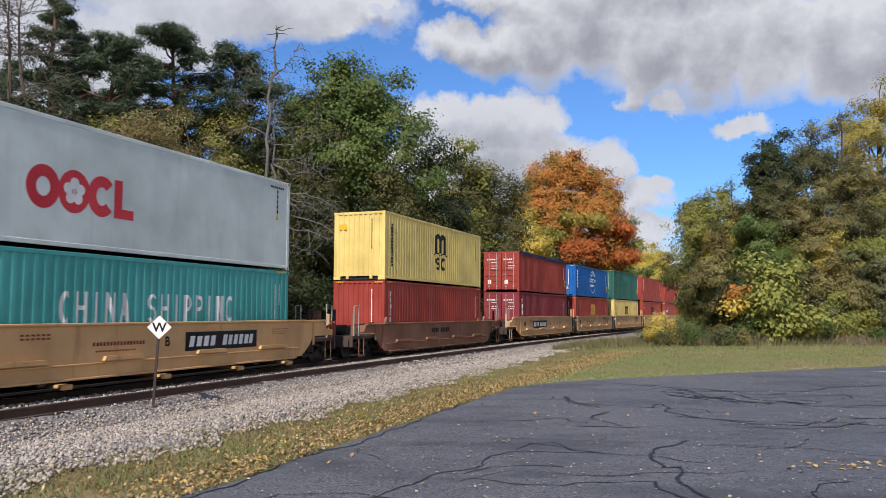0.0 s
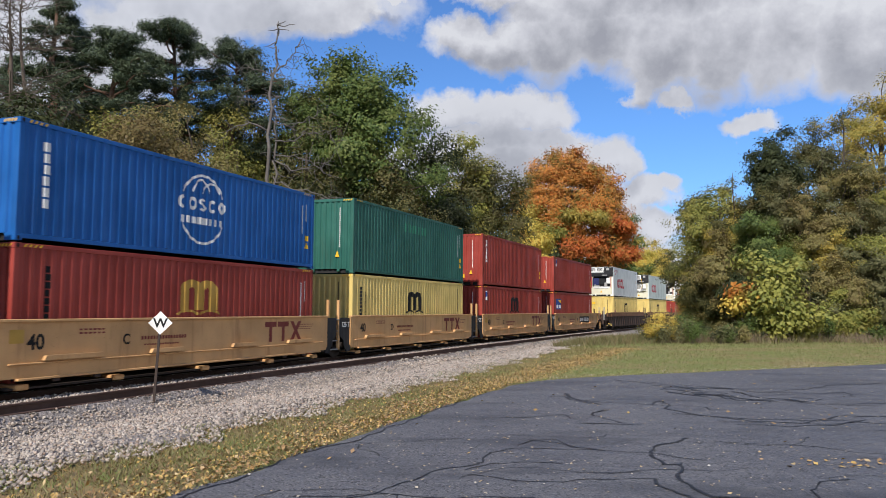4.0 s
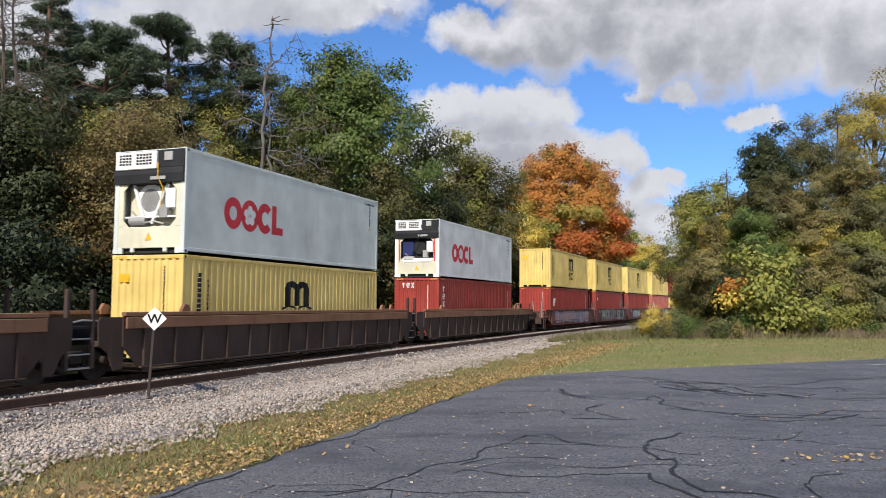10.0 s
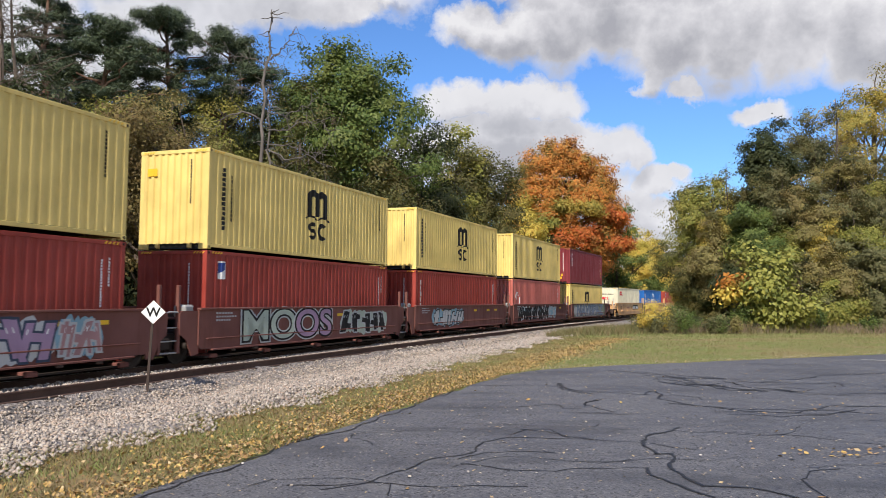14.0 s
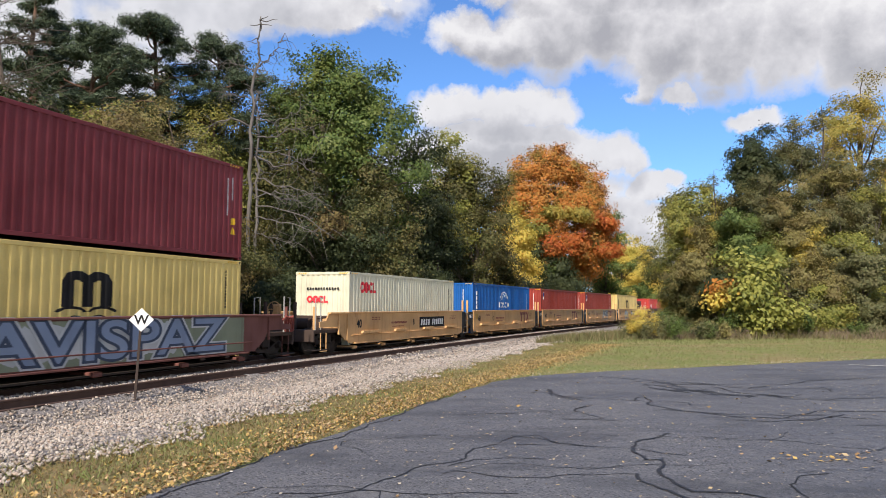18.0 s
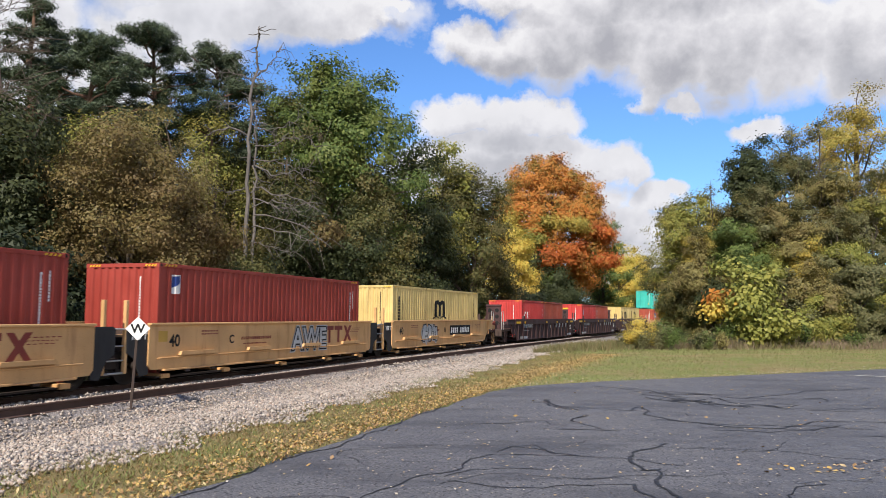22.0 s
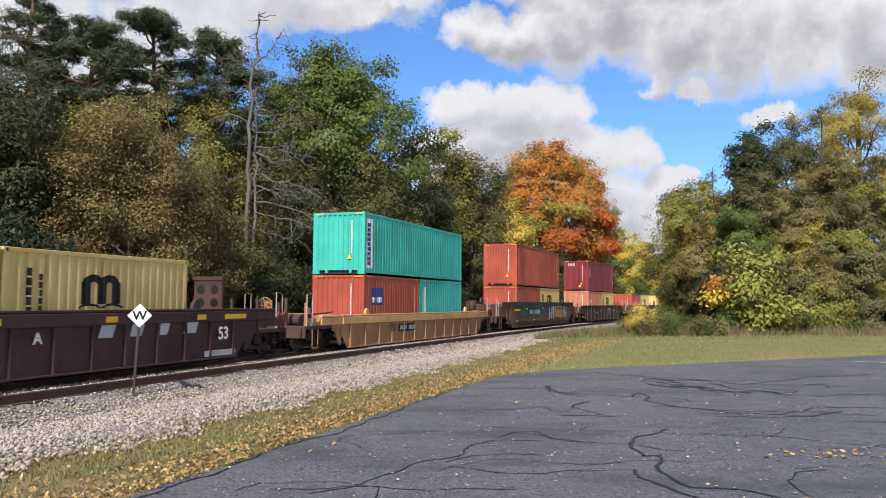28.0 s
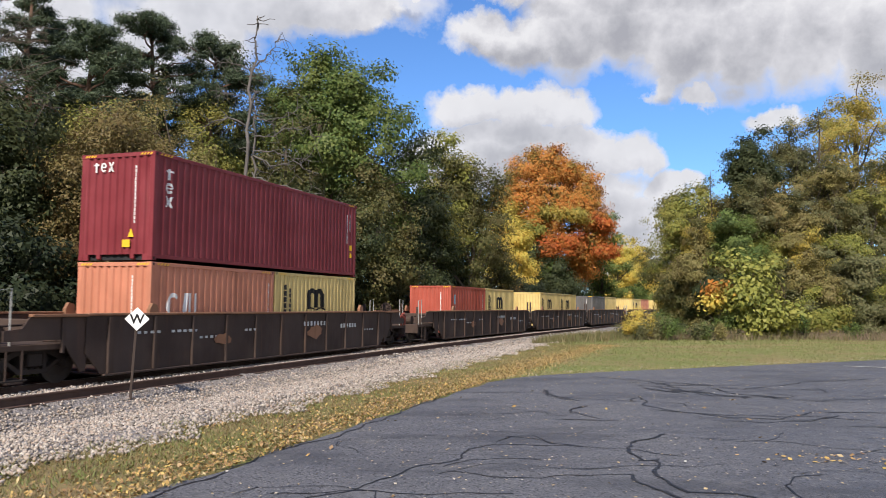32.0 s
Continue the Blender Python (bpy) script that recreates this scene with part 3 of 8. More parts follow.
def folded_mark(polys, length, y, mat):
    """Paint that follows the folds of a corrugated side."""
    n = max(4, round(length / 0.278))
    step = length / n
    cuts = [(f * step, dd) for f, dd in ((0, 0), (0.351, 0), (0.5, 0.036), (0.851, 0.036), (1, 0))]
    g = Geo()
    for i, p in enumerate(polys):
        lo, hi = min(a for a, _ in p), max(a for a, _ in p)
        for k in range(max(0, int((lo + length / 2) / step)), min(n - 1, int((hi + length / 2) / step)) + 1):
            x0 = -length / 2 + k * step
            for (c0, d0), (c1, d1) in zip(cuts[:-1], cuts[1:]):
                q = p
                for edge, sgn in ((x0 + c0, 1), (x0 + c1, -1)):
                    out = []
                    for (ax_, ay_), (bx_, by_) in zip(q, q[1:] + q[:1]):
                        ia, ib = (ax_ - edge) * sgn >= 0, (bx_ - edge) * sgn >= 0
                        if ia:
                            out.append((ax_, ay_))
                        if ia != ib:
                            f = (edge - ax_) / (bx_ - ax_)
                            out.append((edge, ay_ + f * (by_ - ay_)))
                    q = out
                    if len(q) < 3:
                        break
                if len(q) >= 3:
                    g.face([(u, y + d0 + (d1 - d0) * min(1, max(0, (u - x0 - c0) / (c1 - c0))) - 0.00012 * (i % 12), v) for u, v in q])
    if not g.f:
        return side_mark(polys, y - 0.006, mat)
    return g.mesh("marking", mat)


def end_mark(polys, x, mat):
    g = Geo()
    for p in polys:
        g.face([(x, -u, v) for u, v in p][::-1])
    return g.mesh("marking", mat)


TEXTS = {}


def text_mesh(body, size, mat, fat=0.022):
    """Letters of the built-in font, standing upright in the x-z plane."""
    key = (body, size, mat.name, fat)
    if key not in TEXTS:
        cu = bpy.data.curves.new("lettering", "FONT")
        cu.body, cu.size, cu.extrude, cu.offset = body, size, 0.002, fat * size
        cu.align_x, cu.align_y = "CENTER", "CENTER"
        ob = new("lettering", cu)
        ob.matrix_basis = pose(0, 0, 0, 90, 0, 0)
        me = bpy.data.meshes.new_from_object(ob.evaluated_get(bpy.context.evaluated_depsgraph_get()))
        me.transform(pose(0, 0, 0, 90, 0, 0))
        me.materials.clear()
        me.materials.append(mat)
        me.name = "lettering"
        bpy.data.objects.remove(ob)
        TEXTS[key] = me
    return TEXTS[key]


# ---- containers: x along the train (front end at -x), -y the side towards the lot ----
CW = 2.438
CACHE = {}


def cached(key, make):
    if key not in CACHE:
        CACHE[key] = make()
    return CACHE[key]


def corrugated(length, z0, z1, pitch, depth, flat=0.45):
    """Folded sheet in the plane y = 0 (ribs towards +y), with a back, so that it has thickness."""
    n = max(4, round(length / pitch))
    step, xs = length / n, []
    for i in range(n):
        a = -length / 2 + i * step
        for f, dd in ((0, 0), (flat * 0.78, 0), (0.5, depth), (0.5 + flat * 0.78, depth)):
            xs.append((a + f * step, dd))
    xs.append((length / 2, 0))
    g = Geo()
    m = len(xs)
    for z in (z0, z1):
        g.v += [(x, d, z) for x, d in xs]
    for i in range(m - 1):
        g.f.append((i, i + 1, m + i + 1, m + i))
    g.v += [(x, d + 0.01, z) for z in (z0, z1) for x, d in (xs[0], xs[-1])]
    return g


def sheet(kind, L, H, mat):
    def make():
        if kind == "side":
            return corrugated(L - 0.30, 0.16, H - 0.10, 0.278, 0.036).mesh("side_panel", mat)
        if kind == "end":
            g = corrugated(CW - 0.30, 0.16, H - 0.11, 0.235, 0.045)
            return g.mesh("end_panel", mat)
        if kind == "flat_side":
            return Geo().box(-L / 2 + 0.12, 0.006, 0.15, L / 2 - 0.12, 0.04, H - 0.08, 0.004).mesh("side_panel", mat)
        if kind == "roof":
            return Geo().box(-L / 2 + 0.1, -CW / 2 + 0.03, H - 0.035, L / 2 - 0.1, CW / 2 - 0.03, H - 0.01, 0.004).mesh("roof", mat)
        if kind == "floor":
            return Geo().box(-L / 2 + 0.1, -CW / 2 + 0.05, 0.13, L / 2 - 0.1, CW / 2 - 0.05, 0.17).mesh("floor", mat)
        if kind == "post":
            return Geo().box(-0.075, -0.075, 0.11, 0.075, 0.075, H - 0.11, 0.012).mesh("corner_post", mat)
        if kind == "casting":
            g = Geo().box(-0.089, -0.081, -0.059, 0.089, 0.081, 0.059, 0.008)
            return g.mesh("corner_casting", mat)
        if kind == "hole":
            q = Geo()
            q.face([(0.035 * math.cos(a * math.tau / 10), -0.083, 0.045 * math.sin(a * math.tau / 10)) for a in range(10)])
            return q.mesh("lift_hole", M_BLACK)
        if kind == "rail":
            return Geo().box(-L / 2 + 0.15, -0.03, -0.05, L / 2 - 0.15, 0.03, 0.05, 0.008).mesh("side_rail", mat)
        if kind == "sill":
            g = Geo().box(-0.03, -CW / 2 + 0.15, -0.055, 0.03, CW / 2 - 0.15, 0.055, 0.008)
            return g.mesh("end_sill", mat)
    return cached((kind, L, H, mat.name), make)


def container(L, H, mat, label, group, front="plain", marks=(), tarp=None):
    """An ISO box. front: plain (corrugated), doors or reefer."""
    root = thing("shipping_container" if front != "reefer" else "refrigerated_container", label, "container", group)
    smooth = front == "reefer" or mat in (WHITE, GREY_WHITE)
    kind = "flat_side" if smooth else "side"
    part("side_panel", sheet(kind, L, H, mat), root, m=pose(0, -CW / 2 + 0.008, 0))
    part("side_panel", sheet(kind, L, H, mat), root, m=pose(0, CW / 2 - 0.008, 0, 0, 0, 180))
    part("roof", sheet("roof", L, H, mat), root)
    part("floor", sheet("floor", L, H, STEEL), root)
    for x in (-1, 1):
        for y in (-1, 1):
            part("corner_post", sheet("post", L, H, mat), root, m=pose(x * (L / 2 - 0.08), y * (CW / 2 - 0.08), 0))
            for z in (0.059, H - 0.059):
                c = part("corner_casting", sheet("casting", 0, 0, mat), root, m=pose(x * (L / 2 - 0.087), y * (CW / 2 - 0.079), z))
                if y < 0:
                    part("lift_hole", sheet("hole", 0, 0, M_BLACK), c)
    for y in (-1, 1):
        part("top_rail", sheet("rail", L, H, mat), root, m=pose(0, y * (CW / 2 - 0.032), H - 0.055))
        part("bottom_rail", sheet("rail", L, H, mat), root, m=pose(0, y * (CW / 2 - 0.034), 0.105))
    for x in (-1, 1):
        part("end_sill", sheet("sill", L, H, mat), root, m=pose(x * (L / 2 - 0.035), 0, H - 0.06))
        if x > 0:
            part("end_sill", sheet("sill", L, H, mat), root, m=pose(x * (L / 2 - 0.035), 0, 0.105))
    if front != "doors":
        part("tunnel_opening", cached("tunnel", lambda: Geo().box(0, -0.98, 0.01, 0.1, 0.98, 0.155).mesh("tunnel_opening", BLACK)), root, m=pose(-L / 2 + 0.12, 0, 0))
        for y0, y1, wide in ((-0.62, -0.5, 0), (0.5, 0.62, 0), (-1.07, -0.9, 1), (0.9, 1.07, 1)):
            part("tunnel_bracket", cached(("brk", mat.name, y0), lambda: Geo().prism([(0, 0.165), (0.06, 0.165), (0.06, 0.0), (0, 0.0)] if wide else [(0, 0.16), (0.06, 0.16), (0.06, 0.02), (0, 0.05)], y0, y1).mesh("tunnel_bracket", mat)), root, m=pose(-L / 2 + 0.015, 0, 0))
    part("rear_end_panel", sheet("end", L, H, mat), root, m=pose(L / 2 - 0.02, 0, 0, 0, 0, 90))
    if front == "plain":
        part("end_panel", sheet("end", L, H, mat), root, m=pose(-L / 2 + 0.012, 0, 0, 0, 0, -90))
        for y in (-0.93, 0.93):
            tagged(part("hazard_stripes", cached(("sidehaz", y), lambda: side_mark([q for i in range(4) for q in rect(0.12 + i * 0.13, -0.03, 0.18 + i * 0.13, 0.03, 0.05)], 0, M_YEL)), root, m=pose(-L / 2 + (0.1 if y < 0 else L - 0.85), -CW / 2 - 0.006, H - 0.055)), "black and yellow edge stripes", kind="stuff")
            part("hazard_stripes", cached(("haz", y), lambda: end_mark([q for i in range(4) for q in rect(-y - 0.18 + i * 0.1, -0.03, -y - 0.13 + i * 0.1, 0.03, 0.05)], 0, M_YEL)), root, m=pose(-L / 2 - 0.004, 0, H - 0.06))
    elif front == "doors":
        for y in (-1, 1):
            door = part("door", cached(("door", H, mat.name), lambda: door_leaf(H, mat)), root, m=pose(-L / 2 + 0.01, y * 0.575, 0))
            for k in (-0.27, 0.25):
                part("lock_rod", cached(("rod", H), lambda: Geo().tube([(-0.05, 0, 0.12), (-0.05, 0, H - 0.1)], 0.021, sides=8).box(-0.07, -0.05, 0.3, -0.02, 0.05, 0.36).box(-0.07, -0.05, H - 0.5, -0.02, 0.05, H - 0.44).mesh("lock_rod", GALV)), door, m=pose(0, k, 0))
                part("handle", cached("doorhandle", lambda: Geo().tube([(-0.07, 0, 1.1), (-0.08, 0.16, 1.06), (-0.08, 0.3, 1.06)], 0.014, sides=6).mesh("handle", GALV)), door, m=pose(0, k, 0))
            part("plate_marks", cached(("doormk", y, mat.name), lambda: end_mark(row_of_blocks(-0.42, 0.2, H - 0.55, 0.09, 5, 3) + row_of_blocks(-0.1, 0.3, H - 0.72, 0.05, 3, 4) + row_of_blocks(-0.1, 0.36, H - 0.95, 0.05, 4, 5) + row_of_blocks(-0.1, 0.3, H - 1.1, 0.05, 4, 6) + rect(-0.35, 0.5, -0.12, 0.75), -0.03, M_WHITE)), door)
    else:
        reefer_front(root, L, H, mat, mat is GREY_WHITE)
    if tarp:
        g = Geo().prism([(-L / 2 + 0.02, H - 0.13), (L / 2 - 0.02, H - 0.13), (L / 2 - 0.02, H + 0.03), (-L / 2 + 0.02, H + 0.03)], -CW / 2 - 0.012, CW / 2 + 0.012)
        for i in range(22):
            x = -L / 2 + 0.3 + i * (L - 0.6) / 21
            g.tube([(x, -CW / 2 - 0.015, H - 0.02), (x + 0.1, -CW / 2 - 0.02, H - 0.2)], 0.01, sides=5)
        part("tarpaulin", g.mesh("tarpaulin", tarp), root, "dark blue roof tarpaulin lashed over the edge")
    for i, (where, polys, mm, z) in enumerate(marks):
        if where == "side":
            mesh = side_mark(polys, -CW / 2 + 0.010 - 0.0016 * i, mm) if smooth else folded_mark(polys, L - 0.30, -CW / 2 + 0.004 - 0.0016 * i, mm)
            ob = part("marking", mesh, root, z)
        else:
            ob = part("marking", end_mark(polys, -L / 2 + (0.006 if front == "plain" else -0.012) - 0.002 * i, mm), root, z)
        if len(polys) > 1:
            tagged(ob, kind="stuff")
    return root


def door_leaf(H, mat):
    g = Geo().box(0.0, -0.56, 0.14, 0.035, 0.56, H - 0.12, 0.005)
    for i in range(6):
        z = 0.28 + i * (H - 0.6) / 5.5
        g.box(-0.028, -0.5, z, 0.0, 0.5, z + 0.2, 0.012)
    return g.mesh("door", mat)


def reefer_front(root, L, H, mat, pale):
    """Cooling unit: black cowl with a white grille box, a bay with fan and machinery, white panel below. pale: the bay is closed by white sheet round the fan."""
    x = -L / 2
    frame = Geo().box(x + 0.02, -1.07, 0.15, x + 0.1, 1.07, 0.74, 0.01).box(x + 0.02, -1.07, 0.74, x + 0.1, -0.90, 1.96, 0.01).box(x + 0.02, 0.90, 0.74, x + 0.1, 1.07, 1.96, 0.01)
    for y in (-0.90, 0.90):     # cut-off corners of the bay
        for z, up in ((0.74, 1), (1.96, -1)):
            k = -1 if y > 0 else 1
            frame.f.append(tuple(range(len(frame.v), len(frame.v) + 3)))
            frame.v += [(x + 0.03, y, z), (x + 0.03, y + k * 0.2, z), (x + 0.03, y, z + up * 0.2)]
    part("unit_frame", frame.mesh("unit_frame", CREAM), root)
    part("machine_bay", Geo().box(x + 0.34, -0.94, 0.7, x + 0.38, 0.94, 2.0).mesh("machine_bay", CREAM if pale else BLACK), root)
    part("black_band", Geo().prism([(x - 0.05, 1.96), (x + 0.3, 1.93), (x + 0.3, 2.36), (x - 0.07, 2.36), (x - 0.09, 2.2)], -1.19, 1.19).mesh("black_band", BLACK), root)
    part("top_cowl", Geo().box(x - 0.03, -1.19, 2.36, x + 0.12, 1.19, H - 0.03, 0.02).mesh("top_cowl", BLACK), root)
    part("band_plate", Geo().box(x - 0.102, -0.62, 2.03, x - 0.09, -0.1, 2.12).mesh("band_plate", GALV), root)
    part("cowl_hatch", Geo().box(x - 0.06, -0.80, 2.55, x - 0.02, -0.52, 2.80, 0.01).mesh("cowl_hatch", GALV), root)
    box = part("grille_box", Geo().box(x - 0.11, -0.30, 2.33, x - 0.02, 1.12, H - 0.06, 0.02).mesh("grille_box", WHITE), root)
    for y0, n in ((0.56, 4), (-0.14, 5)):
        slots = Geo()
        for i in range(4):
            for j in range(n):
                slots.box(x - 0.114, y0 + j * 0.11, 2.46 + i * 0.082, x - 0.108, y0 + j * 0.11 + 0.082, 2.46 + i * 0.082 + 0.056)
        tagged(part("grille_slots", slots.mesh("grille_slots", M_BLACK), box), "rows of dark vent slots", kind="stuff")
    fy = 0.12 if pale else -0.05
    if pale:
        for ya, yb in ((0.66, 0.24), (-0.52, 0.0)):
            part("strut", Geo().prism([(0, 0), (0.05, 0), (0.05, 0.05), (0, 0.05)], 0, 0.01).tube([(x + 0.16, ya, 1.94), (x + 0.14, yb, 0.84)], 0.055, sides=6).mesh("strut", WHITE), root)
        part("fan_shroud", Geo().lathe([(0, 0.46), (0.03, 0.46), (0.05, 0.34), (0.02, 0.32)], 0, 0, 0, 26).mesh("fan_shroud", WHITE), root, m=pose(x + 0.2, fy, 1.5, 0, 0, -90))
        part("shelf", Geo().box(x + 0.1, -0.9, 1.0, x + 0.34, 0.9, 1.05).mesh("shelf", WHITE), root)
        part("cable", Geo().tube([(x - 0.09, -0.35, 2.5), (x - 0.11, -0.36, 2.1), (x + 0.02, -0.45, 1.8), (x + 0.08, -0.3, 1.2)], 0.016, sides=6).mesh("cable", M_YEL), root)
    else:
        part("cable", Geo().tube([(x - 0.1, -0.3, 2.62), (x - 0.11, -0.22, 2.1), (x + 0.02, 0.12, 1.5), (x + 0.05, 0.3, 1.15)], 0.018, sides=6).mesh("cable", BLACK), root)
        part("drip_tray", Geo().box(x + 0.06, -0.86, 0.76, x + 0.3, 0.86, 0.95, 0.02).mesh("drip_tray", WHITE), root)
        part("blue_cabinet", Geo().box(x + 0.14, 0.25, 1.1, x + 0.32, 0.85, 1.8, 0.02).mesh("blue_cabinet", TARP), root)
        part("side_label", end_mark(rect(-0.99, 0.8, -0.93, 1.9) + rect(0.93, 0.8, 0.99, 1.9), x + 0.012, M_RED), root, "thin red label strips")
    part("fan_ring", Geo().lathe([(0, 0.33), (0.03, 0.36), (0.05, 0.28), (0.02, 0.26)], 0, 0, 0, 22).mesh("fan_ring", GALV if pale else BLACK), root, m=pose(x + 0.2, fy, 1.5, 0, 0, -90))
    part("fan_hub", Geo().lathe([(0, 0.2), (0.06, 0.2), (0.09, 0.08)], 0, 0, 0, 16).mesh("fan_hub", BLACK), root, m=pose(x + 0.22, fy, 1.5, 0, 0, -90))
    part("compressor", Geo().lathe([(-0.3, 0.13), (-0.28, 0.15), (0.25, 0.15), (0.3, 0.1)], 0, 0, 0, 14).mesh("compressor", GALV), root, m=pose(x + 0.2, 0.5, 0.92))
    part("control_box", Geo().box(x + 0.06, -0.84, 1.25, x + 0.3, -0.5, 1.8, 0.015).mesh("control_box", WHITE), root)
    part("control_box", Geo().box(x + 0.06, -0.56, 0.98, x + 0.3, -0.3, 1.35, 0.015).mesh("control_box", GALV), root)
    part("pipe", Geo().tube([(x + 0.15, -0.4, 0.82), (x + 0.12, -0.1, 0.9), (x + 0.12, 0.3, 0.86), (x + 0.16, 0.7, 1.2)], 0.03).mesh("pipe", GALV), root)
    part("warning_sticker", end_mark([[(-0.12, 0.36), (0.12, 0.36), (0, 0.58)]], x + 0.012, M_YEL), root)


# marks shared by kinds of box; u runs along the box, v up
def m_logo(u, v, k, mat, below=True, wide=1.0):
    """Three uprights with a wavy foot and, on the tall version, two hooks beneath."""
    p = ring(u - 0.3 * k, v + 0.55 * k, 0.40 * k, 0.40 * k, 0.33 * k, 0, 180, 12) + ring(u + 0.3 * k, v + 0.55 * k, 0.40 * k, 0.40 * k, 0.33 * k, 0, 180, 12)
    for a in (-0.72, -0.17, 0.38):
        p += rect(u + a * k, v - 0.35 * k, u + (a + 0.34) * k, v + 0.62 * k)
    p += ring(u - 0.43 * k, v - 0.62 * k, 0.46 * k, 0.3 * k, 0.1 * k, 20, 160, 8) + ring(u + 0.43 * k, v - 0.62 * k, 0.46 * k, 0.3 * k, 0.1 * k, 20, 160, 8)
    if below:
        p += ring(u - 0.34 * k, v - 0.92 * k, 0.29 * k, 0.27 * k, 0.19 * k, 30, 270, 12) + ring(u - 0.34 * k, v - 1.24 * k, 0.29 * k, 0.27 * k, 0.19 * k, -150, 90, 12)
        p += ring(u + 0.34 * k, v - 1.08 * k, 0.34 * k, 0.44 * k, 0.21 * k, 45, 315, 16)
    return [[(u + (a - u) * wide, b) for a, b in q] for q in p]


def rings_logo(u, v, k):
    """Two red rings, the second around a flower, an open ring and an angle."""
    p = ring(u - 1.3 * k, v, 0.68 * k, 0.72 * k, 0.40 * k) + ring(u, v, 0.70 * k, 0.74 * k, 0.64 * k) + ring(u + 1.25 * k, v, 0.66 * k, 0.73 * k, 0.40 * k, 42, 318)
    p += rect(u + 1.85 * k, v - 0.7 * k, u + 2.25 * k, v + 0.7 * k) + rect(u + 2.25 * k, v - 0.7 * k, u + 2.85 * k, v - 0.34 * k)
    return p


def flower(u, v, k):
    p = []
    for i in range(5):
        a = radians(90 + 72 * i)
        p += blob(u + 0.24 * k * math.cos(a), v + 0.24 * k * math.sin(a), 0.17 * k, 0.17 * k, 10)
    return p


def codes(L, H, mat=None, n=10):
    """Rows of code blocks and stickers near the rear end of a side."""
    return [("side", column(L / 2 - 0.75, H * 0.45, H - 0.45, 0.05, n + 7, 4) + column(L / 2 - 0.5, H * 0.62, H - 0.4, 0.06, 9, 5), mat or M_WHITE, ""),
            ("side", rect(L / 2 - 0.55, H * 0.36, L / 2 - 0.38, H * 0.43) + [[(L / 2 - 0.58, H * 0.26), (L / 2 - 0.36, H * 0.26), (L / 2 - 0.47, H * 0.34)]], M_YEL, "")]


def end_codes(H, mat, n=14):
    return [("end", column(0.62, H * 0.34, H - 0.35, 0.05, n + 6, 7), mat, ""), ("end", [[(0.42, 0.62), (0.62, 0.62), (0.52, 0.86)]], M_YEL, "")]


def standing(u, v0, v1, w, n, mat=None, seed=3):
    """An upright line of letter-sized blocks."""
    return ("side", column(u, v0, v1, w, n, seed), mat or M_WHITE, "")


def flag_label(u, v, w, h):
    return [("side", rect(u, v, u + w, v + h), M_WHITE, "small white label with a blue and yellow device"), ("side", [[(u + 0.05 * w, v + 0.3 * h), (u + 0.95 * w, v + 0.55 * h), (u + 0.95 * w, v + 0.95 * h), (u + 0.05 * w, v + 0.9 * h)]], M_BLUE, "")]


F, HC = 12.192, 2.896


